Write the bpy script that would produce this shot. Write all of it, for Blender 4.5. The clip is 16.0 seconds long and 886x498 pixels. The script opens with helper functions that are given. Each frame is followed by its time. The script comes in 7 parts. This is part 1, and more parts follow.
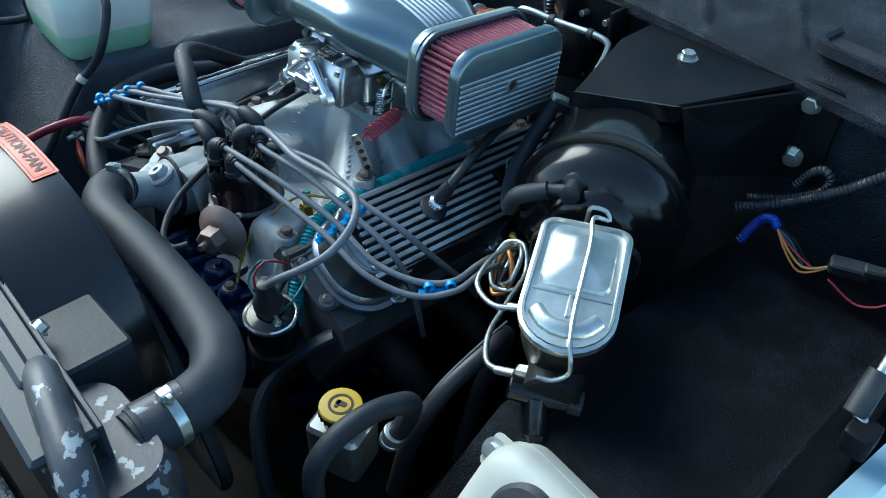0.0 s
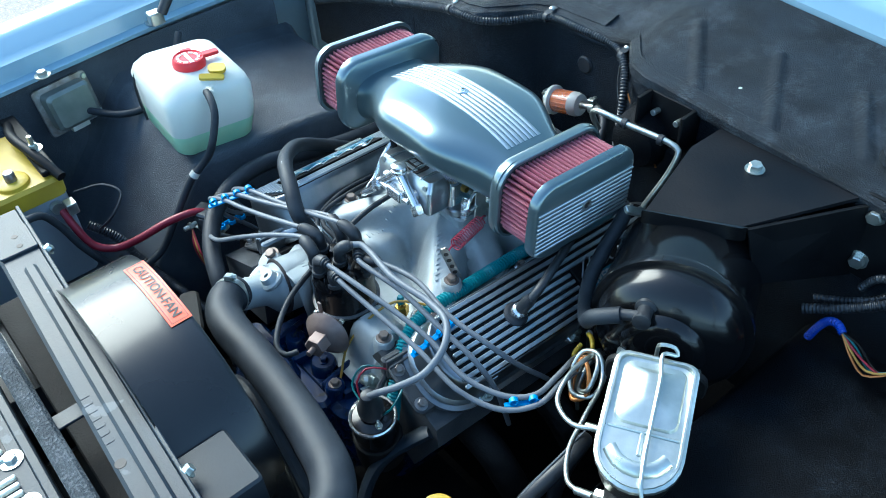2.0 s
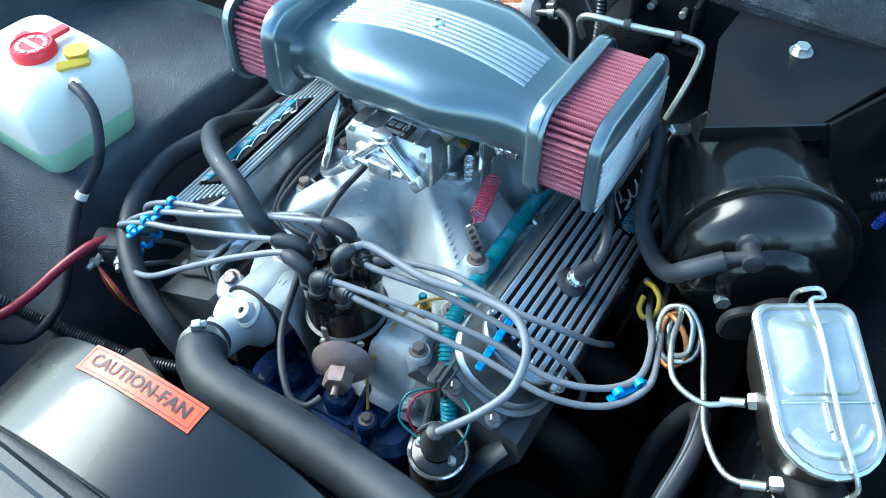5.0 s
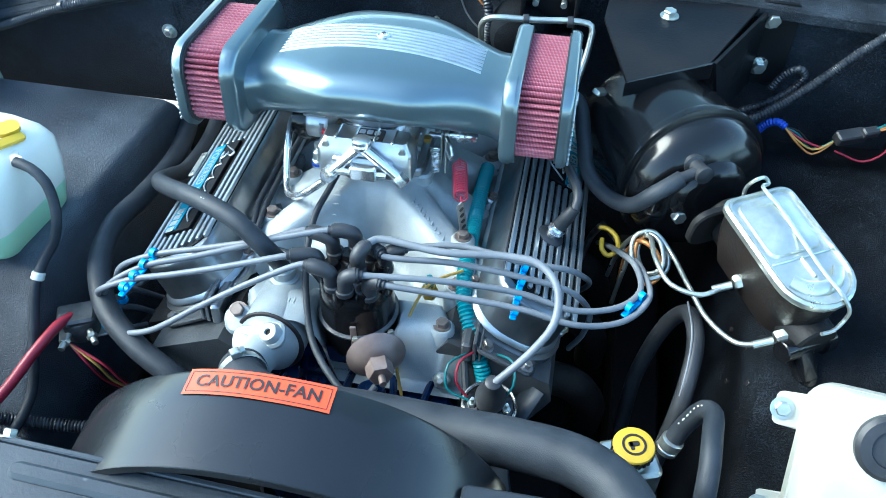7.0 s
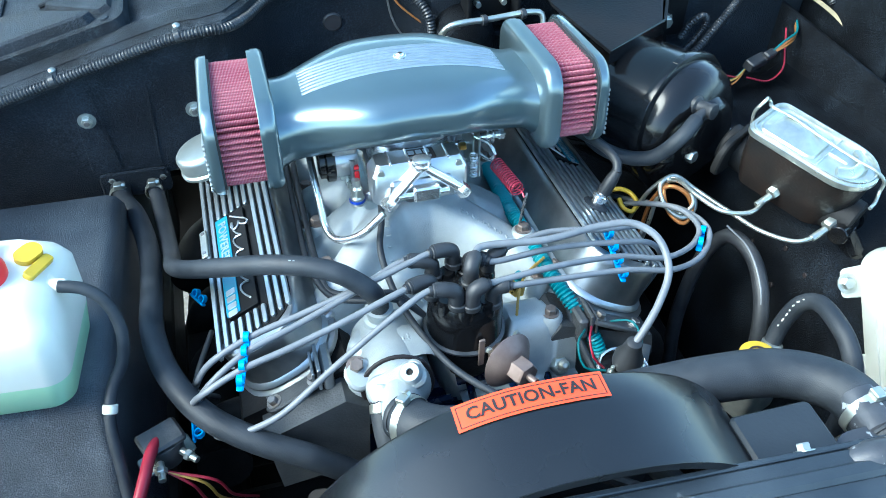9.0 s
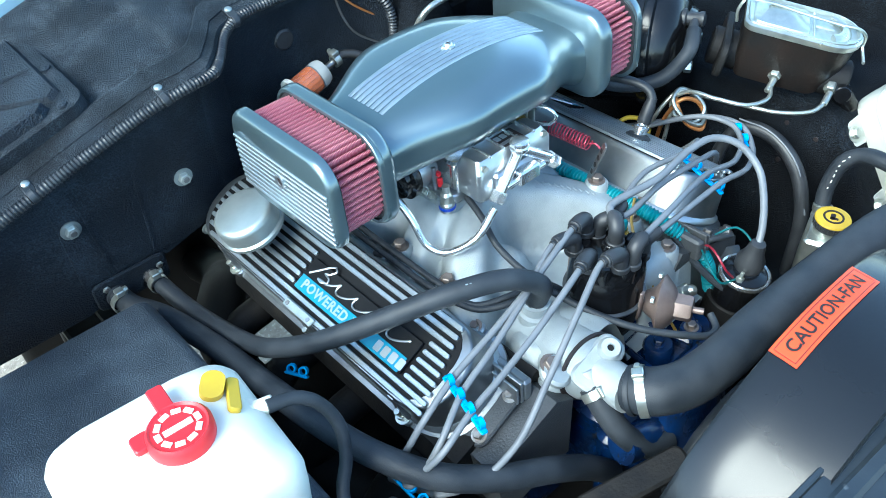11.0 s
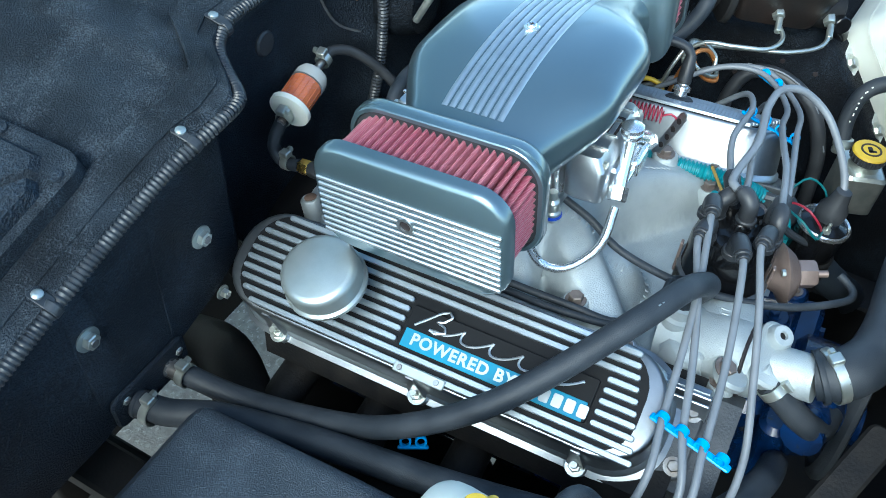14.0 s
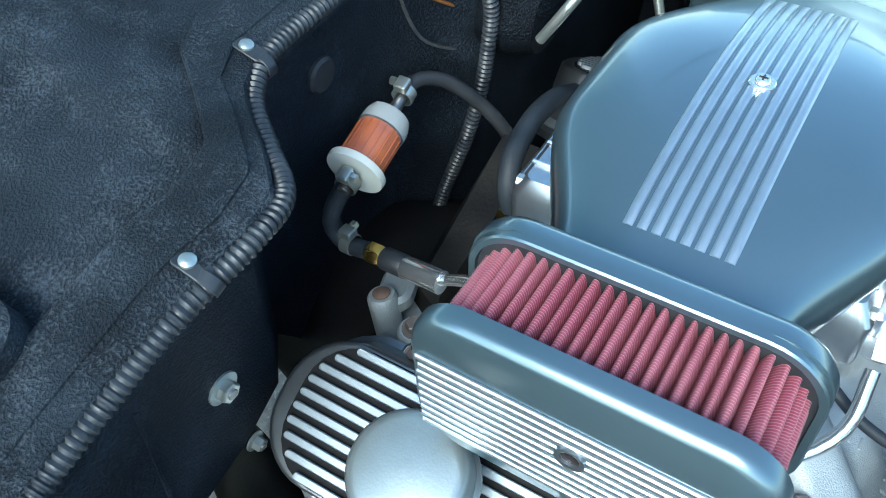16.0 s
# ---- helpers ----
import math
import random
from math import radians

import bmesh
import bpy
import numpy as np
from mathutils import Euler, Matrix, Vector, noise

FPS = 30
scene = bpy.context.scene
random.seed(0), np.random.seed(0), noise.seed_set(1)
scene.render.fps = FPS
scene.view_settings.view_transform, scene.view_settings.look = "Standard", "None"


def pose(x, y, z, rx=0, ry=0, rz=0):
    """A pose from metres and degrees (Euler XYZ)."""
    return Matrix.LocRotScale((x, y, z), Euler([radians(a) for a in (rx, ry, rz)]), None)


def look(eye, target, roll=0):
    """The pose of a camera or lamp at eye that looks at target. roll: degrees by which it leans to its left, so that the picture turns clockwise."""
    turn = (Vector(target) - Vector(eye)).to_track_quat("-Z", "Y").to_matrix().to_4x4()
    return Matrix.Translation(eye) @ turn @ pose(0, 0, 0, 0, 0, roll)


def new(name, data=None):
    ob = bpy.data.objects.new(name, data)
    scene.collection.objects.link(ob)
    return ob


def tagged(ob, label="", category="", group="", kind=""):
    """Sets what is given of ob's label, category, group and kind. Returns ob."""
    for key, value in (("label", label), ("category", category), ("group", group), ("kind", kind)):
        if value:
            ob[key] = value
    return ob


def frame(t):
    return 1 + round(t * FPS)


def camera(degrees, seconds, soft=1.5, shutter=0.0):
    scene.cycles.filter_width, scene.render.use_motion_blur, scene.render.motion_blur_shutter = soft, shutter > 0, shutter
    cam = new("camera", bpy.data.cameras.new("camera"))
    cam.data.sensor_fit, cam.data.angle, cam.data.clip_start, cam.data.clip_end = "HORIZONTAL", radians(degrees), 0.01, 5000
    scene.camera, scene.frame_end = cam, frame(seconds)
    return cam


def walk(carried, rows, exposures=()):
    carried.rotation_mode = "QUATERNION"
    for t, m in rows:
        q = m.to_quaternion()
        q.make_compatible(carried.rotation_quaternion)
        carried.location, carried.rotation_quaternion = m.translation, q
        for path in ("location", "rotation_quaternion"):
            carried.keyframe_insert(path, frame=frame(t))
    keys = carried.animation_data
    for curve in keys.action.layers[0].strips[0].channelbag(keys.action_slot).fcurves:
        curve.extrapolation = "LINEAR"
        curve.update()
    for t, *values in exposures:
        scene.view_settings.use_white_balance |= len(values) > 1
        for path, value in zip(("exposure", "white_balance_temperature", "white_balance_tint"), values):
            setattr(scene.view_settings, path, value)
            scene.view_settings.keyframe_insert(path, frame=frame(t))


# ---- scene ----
cam = camera(56.3, 16.0, soft=0.9)
PATH = [
    (0, (0.783, -0.654, 1.472), (-0.29, 0.422, 0.172), 2.3),
    (0.5, (0.72, -0.59, 1.511), (-0.406, 0.435, 0.216), 1.6),
    (1, (0.733, -0.591, 1.588), (-0.401, 0.345, 0.233), -1.3),
    (1.5, (0.742, -0.607, 1.651), (-0.365, 0.271, 0.236), -2.9),
    (2, (0.741, -0.623, 1.673), (-0.411, 0.265, 0.3), -3.9),
    (2.5, (0.74, -0.618, 1.669), (-0.432, 0.261, 0.307), -5.4),
    (3, (0.692, -0.588, 1.644), (-0.463, 0.276, 0.258), -5.5),
    (3.5, (0.577, -0.582, 1.613), (-0.47, 0.33, 0.173), -4.0),
    (4, (0.478, -0.597, 1.603), (-0.451, 0.377, 0.124), -5.6),
    (4.5, (0.429, -0.607, 1.582), (-0.384, 0.418, 0.069), -4.8),
    (5, (0.421, -0.625, 1.582), (-0.307, 0.423, 0.042), -4.4),
    (5.2, (0.439, -0.652, 1.571), (-0.269, 0.411, 0.032), -4.4),
    (7.3, (0.171, -0.845, 1.588), (-0.004, 0.563, 0.179), 0.6),
    (7.5, (0.134, -0.825, 1.59), (0.003, 0.606, 0.198), 0.6),
    (8, (0.056, -0.832, 1.589), (0.124, 0.635, 0.231), 0.8),
    (8.5, (-0.067, -0.86, 1.578), (0.184, 0.601, 0.236), 0.6),
    (9, (-0.178, -0.852, 1.551), (0.221, 0.561, 0.192), 1.1),
    (9.5, (-0.269, -0.764, 1.53), (0.278, 0.565, 0.139), 3.0),
    (10, (-0.376, -0.716, 1.535), (0.301, 0.524, 0.119), 3.2),
    (10.2, (-0.438, -0.704, 1.543), (0.301, 0.499, 0.126), 1.5),
    (12.3, (-0.576, -0.4, 1.52), (0.586, 0.441, 0.127), 1.1),
    (12.5, (-0.589, -0.377, 1.514), (0.606, 0.388, 0.104), 2.1),
    (13, (-0.622, -0.332, 1.508), (0.618, 0.309, 0.076), 3.6),
    (13.5, (-0.655, -0.287, 1.499), (0.574, 0.334, 0.049), 3.4),
    (14, (-0.634, -0.244, 1.478), (0.582, 0.365, 0.012), 3.4),
    (14.5, (-0.534, -0.162, 1.424), (0.653, 0.466, -0.058), 3.3),
    (15, (-0.446, -0.065, 1.377), (0.707, 0.573, -0.128), 2.7),
    (15.5, (-0.402, -0.023, 1.349), (0.719, 0.619, -0.178), 2.6),
    (16, (-0.41, -0.038, 1.355), (0.688, 0.596, -0.192), 2.5),
]
walk(cam, [(t, look(eye, target, roll)) for t, eye, target, roll in PATH],
     exposures=((0.0, 0.98, 5750, -6), (0.5, 1.10, 5750, -6), (1.0, 1.26, 5750, -6), (2.0, 1.62, 5750, -6), (3.5, 1.90, 5750, -6), (5.0, 2.04, 5750, -6), (8.5, 2.16, 5750, -6), (12.5, 1.68, 5750, -6), (14.5, 1.46, 5750, -6), (16.0, 1.52, 5750, -6)))

# ---- world, light ----
world = bpy.data.worlds.new("sky")
scene.world = world
world.use_nodes = True
wn = world.node_tree.nodes
sky = wn.new("ShaderNodeTexSky")
sky.sky_type, sky.sun_disc = "NISHITA", False
sky.sun_elevation, sky.sun_rotation = radians(40), radians(266)
sky.air_density, sky.dust_density = 1.0, 1.0
wn["Background"].inputs["Strength"].default_value = 0.17
world.node_tree.links.new(sky.outputs["Color"], wn["Background"].inputs["Color"])
sun_data = bpy.data.lights.new("sun", "SUN")
sun_data.energy, sun_data.angle, sun_data.color = 1.95, radians(40), (1.0, 0.95, 0.89)
sun = new("sun", sun_data)
sun.matrix_world = look((-2.2, -0.15, 2.75), (0.0, 0.0, 0.9))


# ---- materials ----
def mat(name, color, rough=0.5, metal=0.0, color2=None, scale=30.0, bump=0.0, fine=400.0, spread=0.15, coat=0.0,
        wear=0.0, wear_color=(0.3, 0.3, 0.3), alpha=1.0, trans=0.0, sss=0.0, ior=1.45):
    """A surface with variation at two scales: broad patches in colour and gloss, and a fine grain in the relief."""
    m = bpy.data.materials.new(name)
    m.use_nodes = True
    n, l = m.node_tree.nodes, m.node_tree.links
    b = n["Principled BSDF"]
    tc = n.new("ShaderNodeTexCoord")
    big = n.new("ShaderNodeTexNoise")
    big.inputs["Scale"].default_value, big.inputs["Detail"].default_value = scale, 6.0
    l.new(tc.outputs["Object"], big.inputs["Vector"])
    small = n.new("ShaderNodeTexNoise")
    small.inputs["Scale"].default_value, small.inputs["Detail"].default_value = fine, 3.0
    l.new(tc.outputs["Object"], small.inputs["Vector"])
    c2 = color2 or tuple(c * (1 - spread) for c in color)
    mix = n.new("ShaderNodeMix")
    mix.data_type = "RGBA"
    ramp = n.new("ShaderNodeMapRange")
    ramp.inputs["From Min"].default_value, ramp.inputs["From Max"].default_value = 0.35, 0.65
    l.new(big.outputs["Fac"], ramp.inputs["Value"])
    l.new(ramp.outputs["Result"], mix.inputs["Factor"])
    mix.inputs["A"].default_value, mix.inputs["B"].default_value = (*color, 1), (*c2, 1)
    out = mix.outputs["Result"]
    if wear:
        wm = n.new("ShaderNodeMix")
        wm.data_type = "RGBA"
        wr = n.new("ShaderNodeMapRange")
        wr.inputs["From Min"].default_value, wr.inputs["From Max"].default_value = 1 - wear, 1.02 - wear
        wt = n.new("ShaderNodeTexNoise")
        wt.inputs["Scale"].default_value, wt.inputs["Detail"].default_value = scale * 1.7, 8.0
        l.new(tc.outputs["Object"], wt.inputs["Vector"])
        l.new(wt.outputs["Fac"], wr.inputs["Value"])
        l.new(wr.outputs["Result"], wm.inputs["Factor"])
        l.new(out, wm.inputs["A"])
        wm.inputs["B"].default_value = (*wear_color, 1)
        out = wm.outputs["Result"]
    l.new(out, b.inputs["Base Color"])
    rr = n.new("ShaderNodeMapRange")
    rr.inputs["To Min"].default_value, rr.inputs["To Max"].default_value = max(0.02, rough * 0.75), min(1.0, rough * 1.25)
    l.new(big.outputs["Fac"], rr.inputs["Value"])
    l.new(rr.outputs["Result"], b.inputs["Roughness"])
    b.inputs["Metallic"].default_value = metal
    b.inputs["IOR"].default_value = ior
    b.inputs["Coat Weight"].default_value = coat
    b.inputs["Coat Roughness"].default_value = 0.08
    b.inputs["Transmission Weight"].default_value = trans
    b.inputs["Subsurface Weight"].default_value = sss
    if sss:
        b.inputs["Subsurface Radius"].default_value = (0.02, 0.025, 0.022)
    b.inputs["Alpha"].default_value = alpha
    if bump:
        bp = n.new("ShaderNodeBump")
        bp.inputs["Strength"].default_value, bp.inputs["Distance"].default_value = min(1.0, bump), 0.0012 * max(1.0, bump)
        l.new(small.outputs["Fac"], bp.inputs["Height"])
        l.new(bp.outputs["Normal"], b.inputs["Normal"])
    return m


def liner(name, dark, light, dust, patch, speck=620.0, bump=0.5, rough=0.5):
    """Sprayed-on granular coating: dark with worn, dusty patches, pale specks and a sharp fine grain."""
    m = mat(name, dark, rough, 0, light, patch, 0, 400)
    n, l = m.node_tree.nodes, m.node_tree.links
    b = n["Principled BSDF"]
    b.inputs["IOR"].default_value = 1.28
    tc = n["Texture Coordinate"]
    base = b.inputs["Base Color"].links[0].from_socket
    cloud = n.new("ShaderNodeTexNoise")
    cloud.inputs["Scale"].default_value, cloud.inputs["Detail"].default_value, cloud.inputs["Roughness"].default_value = patch * 1.3, 9.0, 0.68
    l.new(tc.outputs["Object"], cloud.inputs["Vector"])
    grain = n.new("ShaderNodeTexNoise")
    grain.inputs["Scale"].default_value, grain.inputs["Detail"].default_value, grain.inputs["Roughness"].default_value = speck, 3.0, 0.6
    l.new(tc.outputs["Object"], grain.inputs["Vector"])
    add = n.new("ShaderNodeMath")
    add.operation = "MULTIPLY_ADD"
    add.inputs[1].default_value = 0.95
    l.new(cloud.outputs["Fac"], add.inputs[0])
    l.new(grain.outputs["Fac"], add.inputs[2])
    rng = n.new("ShaderNodeMapRange")
    rng.inputs["From Min"].default_value, rng.inputs["From Max"].default_value = 0.97, 1.30
    l.new(add.outputs[0], rng.inputs["Value"])
    mix = n.new("ShaderNodeMix")
    mix.data_type = "RGBA"
    mix.inputs["B"].default_value = (*dust, 1)
    l.new(base, mix.inputs["A"])
    l.new(rng.outputs["Result"], mix.inputs["Factor"])
    l.new(mix.outputs["Result"], b.inputs["Base Color"])
    bp = n.new("ShaderNodeBump")
    bp.inputs["Strength"].default_value, bp.inputs["Distance"].default_value = min(1.0, bump * 1.25), 0.0034
    l.new(grain.outputs["Fac"], bp.inputs["Height"])
    l.new(bp.outputs["Normal"], b.inputs["Normal"])
    return m


BED = liner("black_bed_liner", (0.0047, 0.0073, 0.0116), (0.0105, 0.0156, 0.0235), (0.036, 0.049, 0.066), 9, 420, 0.8)
COWLM = liner("worn_black_bed_liner", (0.0062, 0.0088, 0.0125), (0.018, 0.025, 0.034), (0.074, 0.088, 0.104), 17, 560, 0.8)
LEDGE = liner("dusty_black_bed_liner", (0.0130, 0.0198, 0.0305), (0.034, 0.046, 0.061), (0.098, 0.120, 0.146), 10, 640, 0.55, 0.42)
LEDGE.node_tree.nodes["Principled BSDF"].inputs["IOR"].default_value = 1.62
# near-black copy of the ledge coating, mainly for the driver side
BED2 = liner("near_black_bed_liner", (0.0012, 0.0017, 0.0028), (0.0028, 0.0038, 0.0056), (0.018, 0.025, 0.034), 9, 520, 0.55, 0.5)
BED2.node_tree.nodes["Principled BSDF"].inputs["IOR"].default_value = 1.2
BLACK = mat("black_satin_paint", (0.0035, 0.004, 0.005), 0.5, 0, (0.007, 0.0075, 0.0085), 14, 0.1, 200, ior=1.25)
GLOSS = mat("black_gloss_paint", (0.0035, 0.0037, 0.0045), 0.2, 0, (0.007, 0.0072, 0.008), 8, 0.05, 90, coat=0.15, ior=1.4)
DARK = mat("dull_black_metal", (0.007, 0.0072, 0.008), 0.65, 0.1, (0.018, 0.0165, 0.015), 30, 0.5, 300, ior=1.3)
RUBBER = mat("black_rubber", (0.014, 0.018, 0.0235), 0.52, 0, (0.030, 0.035, 0.042), 30, 0.3, 1100, ior=1.38)
LOOMP = mat("grey_loom_plastic", (0.013, 0.016, 0.021), 0.36, 0, (0.038, 0.042, 0.047), 40, 0.1, 500)
WIRE = mat("grey_silicone", (0.125, 0.136, 0.15), 0.42, 0, (0.16, 0.172, 0.186), 40, 0.05, 600)
BOOT = mat("black_boot_rubber", (0.017, 0.019, 0.022), 0.45, 0, (0.030, 0.032, 0.036), 40, 0.15, 500)
SCOOP = mat("blue_grey_metallic_paint", (0.122, 0.176, 0.203), 0.30, 0.75, (0.138, 0.194, 0.222), 6, 0.02, 900, coat=0.75)
BRUSHED = mat("milled_aluminium", (0.54, 0.575, 0.60), 0.36, 0.9, (0.46, 0.495, 0.525), 60, 0.1, 900)
CAST = mat("cast_aluminium", (0.405, 0.445, 0.455), 0.5, 0.4, (0.30, 0.335, 0.345), 22, 0.5, 900)
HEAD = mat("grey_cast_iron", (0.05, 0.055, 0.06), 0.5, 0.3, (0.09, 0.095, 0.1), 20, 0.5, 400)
POLISH = mat("polished_aluminium", (0.55, 0.575, 0.59), 0.32, 0.95, (0.38, 0.405, 0.43), 22, 0.05, 300)
CHROME = mat("chrome", (0.86, 0.87, 0.87), 0.19, 0.92, (0.72, 0.74, 0.75), 30)
ZINC = mat("zinc_plate", (0.62, 0.64, 0.585), 0.3, 0.85, (0.40, 0.43, 0.40), 34, 0.08, 400)
DULLZ = mat("dull_zinc", (0.40, 0.44, 0.43), 0.36, 0.75, (0.32, 0.36, 0.35), 30, 0.08, 600)
WING = mat("dull_black_shroud_plastic", (0.012, 0.016, 0.022), 0.5, 0, (0.022, 0.028, 0.035), 12, 0.2, 300, ior=1.38)
STEEL = mat("dull_steel", (0.35, 0.36, 0.37), 0.4, 0.9, (0.22, 0.2, 0.18), 60, 0.2, 500)
RUST = mat("rusty_steel", (0.16, 0.1, 0.075), 0.6, 0.4, (0.24, 0.17, 0.13), 40, 0.3, 500)
BRONZE = mat("brown_plated_steel", (0.185, 0.138, 0.122), 0.45, 0.5, (0.25, 0.195, 0.175), 50, 0.2, 500)
BRASS = mat("brass", (0.62, 0.42, 0.12), 0.28, 1.0, (0.5, 0.34, 0.1), 50)
RED = mat("red_filter_cloth", (0.30, 0.050, 0.090), 0.8, 0, (0.40, 0.125, 0.160), 14, 0.8, 1500)
REDP = mat("red_plastic", (0.65, 0.02, 0.03), 0.35, 0, (0.55, 0.02, 0.03), 30)
REDC = mat("red_cable", (0.20, 0.010, 0.025), 0.4, 0, (0.25, 0.016, 0.034), 30)
SPRING = mat("red_spring", (0.36, 0.03, 0.06), 0.35, 0.3, (0.3, 0.02, 0.05), 60)
WHITEP = mat("milky_plastic", (0.69, 0.69, 0.62), 0.4, 0, (0.63, 0.64, 0.56), 12, 0.05, 200, sss=0.3)
COOL = mat("coolant_seen_through_plastic", (0.34, 0.62, 0.42), 0.4, 0, (0.44, 0.66, 0.42), 12, 0.05, 200, sss=0.3)
YELLOW = mat("yellow_plastic", (0.52, 0.36, 0.03), 0.45, 0, (0.43, 0.29, 0.03), 25)
BLUEC = mat("bright_blue_plastic", (0.01, 0.25, 0.62), 0.4, 0, (0.02, 0.3, 0.68), 40)
BLUET = mat("blue_corrugated_plastic", (0.008, 0.045, 0.38), 0.4, 0, (0.008, 0.04, 0.3), 40)
TEAL = mat("teal_convoluted_plastic", (0.018, 0.19, 0.225), 0.42, 0, (0.024, 0.23, 0.265), 40)
BLOCK = mat("dark_blue_engine_enamel", (0.003, 0.019, 0.078), 0.26, 0, (0.003, 0.009, 0.030), 26, 0.5, 120, wear=0.36, wear_color=(0.012, 0.014, 0.018))
ORANGE = mat("orange_label", (0.82, 0.075, 0.018), 0.4, 0, (0.75, 0.06, 0.018), 20, coat=0.15)
# print, and flat fills that paint the dark inside holes and slots
INK = mat("black_ink_and_hole_fill", (0.02, 0.015, 0.015), 0.5)
BADGE = mat("light_blue_enamel", (0.022, 0.20, 0.31), 0.3, 0, (0.022, 0.18, 0.28), 30)
BODY = mat("light_blue_body_paint", (0.27, 0.40, 0.49), 0.2, 0.2, (0.25, 0.38, 0.47), 3, coat=0.8)
ASPHALT = mat("worn_asphalt", (0.40, 0.355, 0.305), 0.9, 0, (0.27, 0.24, 0.21), 60, 1.5, 160, wear=0.4, wear_color=(0.52, 0.48, 0.43))
AMBER = mat("amber_fuel", (0.55, 0.12, 0.014), 0.22, 0, (0.34, 0.060, 0.008), 60, coat=0.6)
CLEAR = mat("clear_plastic", (0.9, 0.88, 0.85), 0.05, 0, alpha=0.07)
CLEARE = mat("milky_clear_plastic", (0.62, 0.64, 0.62), 0.15, 0, alpha=0.55)
GREYB = mat("grey_battery_case", (0.3, 0.33, 0.36), 0.45, 0, (0.26, 0.29, 0.32), 12, 0.1)
COPPER = mat("orange_copper_line", (0.5, 0.2, 0.06), 0.4, 0.6, (0.4, 0.17, 0.06), 40)
SHROUD = mat("black_shroud_plastic", (0.0055, 0.0062, 0.0078), 0.27, 0, (0.010, 0.011, 0.0125), 6, 0.03, 300, coat=0.1, ior=1.46)
RADIATOR = mat("chipped_black_radiator_paint", (0.03, 0.034, 0.042), 0.4, 0.1, (0.05, 0.055, 0.065), 40, 0.2, 300, wear=0.41, wear_color=(0.28, 0.31, 0.33))
BARM = mat("grey_black_bar_paint", (0.016, 0.023, 0.032), 0.42, 0.0, (0.032, 0.042, 0.053), 12, 0.2, 300, wear=0.33, wear_color=(0.07, 0.084, 0.097), ior=1.38)
SATIN = mat("satin_cast_aluminium", (0.36, 0.39, 0.42), 0.3, 0.9, (0.25, 0.275, 0.30), 26, 0.04, 500)
COVERM = mat("polished_cover_aluminium", (0.30, 0.32, 0.338), 0.34, 0.95, (0.20, 0.22, 0.235), 24, 0.06, 500)
DARKST = mat("dark_weathered_steel", (0.06, 0.065, 0.07), 0.42, 0.6, (0.14, 0.14, 0.14), 40, 0.2, 400)
BKT = mat("rust_smeared_black_steel", (0.0042, 0.0056, 0.0080), 0.46, 0, (0.0105, 0.0105, 0.0120), 9, 0.3, 260, ior=1.24)
STRIPE = mat("milled_stripe_metal", (0.42, 0.475, 0.51), 0.36, 0.85, (0.36, 0.41, 0.45), 60, 0.1, 900)
MESHW = mat("rose_mesh_wire", (0.46, 0.21, 0.24), 0.45, 0.2, (0.40, 0.17, 0.20), 60)
BOLTST = mat("brown_grey_bolt_steel", (0.16, 0.135, 0.12), 0.5, 0.6, (0.24, 0.2, 0.18), 80, 0.2, 500)
# low chassis metal, and the sheets that stand for shade under the engine
RAILM = mat("flat_near_black", (0.006, 0.0062, 0.007), 0.6, 0, (0.012, 0.0115, 0.011), 20, 0.3, 300, ior=1.3)
GREENW = mat("green_wire", (0.010, 0.11, 0.12), 0.4)
YELW = mat("tan_wire", (0.36, 0.23, 0.05), 0.45)


# ---- mesh helpers: each gives (verts, faces) ----
def join(*pieces):
    v, f = [], []
    for pv, pf in pieces:
        k = len(v)
        v.extend(pv)
        f.extend([tuple(i + k for i in q) for q in pf])
    return v, f


def moved(piece, m):
    return [tuple(m @ Vector(p)) for p in piece[0]], piece[1]


def loft(rings, cap=True, closed=False):
    n = len(rings[0])
    v = [tuple(p) for r in rings for p in r]
    f = []
    for k in range(len(rings) - (0 if closed else 1)):
        a, b = k * n, ((k + 1) % len(rings)) * n
        for i in range(n):
            j = (i + 1) % n
            f.append((a + i, a + j, b + j, b + i))
    if cap and not closed:
        f.append(tuple(range(n))[::-1])
        f.append(tuple(range(len(v) - n, len(v))))
    return v, f


def rrect(w, d, r, z=0.0, n=5, cx=0.0, cy=0.0):
    """A rounded rectangle, w by d, in the plane z."""
    r = min(r, w / 2 - 1e-5, d / 2 - 1e-5)
    pts = []
    for k, (sx, sy) in enumerate(((1, 1), (-1, 1), (-1, -1), (1, -1))):
        for i in range(n + 1):
            a = (k + i / n) * math.pi / 2
            pts.append((cx + sx * (w / 2 - r) + r * math.cos(a), cy + sy * (d / 2 - r) + r * math.sin(a), z))
    return pts


def slab(w, d, h, r=0.004, e=0.0015, cx=0.0, cy=0.0, z=0.0, n=4):
    """A plate or block with rounded corners and eased edges, from z up to z + h."""
    e = min(e, h * 0.45)
    return loft([rrect(w - 2 * e, d - 2 * e, max(r - e, 0.0005), z, n, cx, cy), rrect(w, d, r, z + e, n, cx, cy),
                 rrect(w, d, r, z + h - e, n, cx, cy), rrect(w - 2 * e, d - 2 * e, max(r - e, 0.0005), z + h, n, cx, cy)])


def frame_to(a, b):
    """A pose at a whose z axis points to b."""
    d = Vector(b) - Vector(a)
    return Matrix.Translation(a) @ d.to_track_quat("Z", "Y").to_matrix().to_4x4()


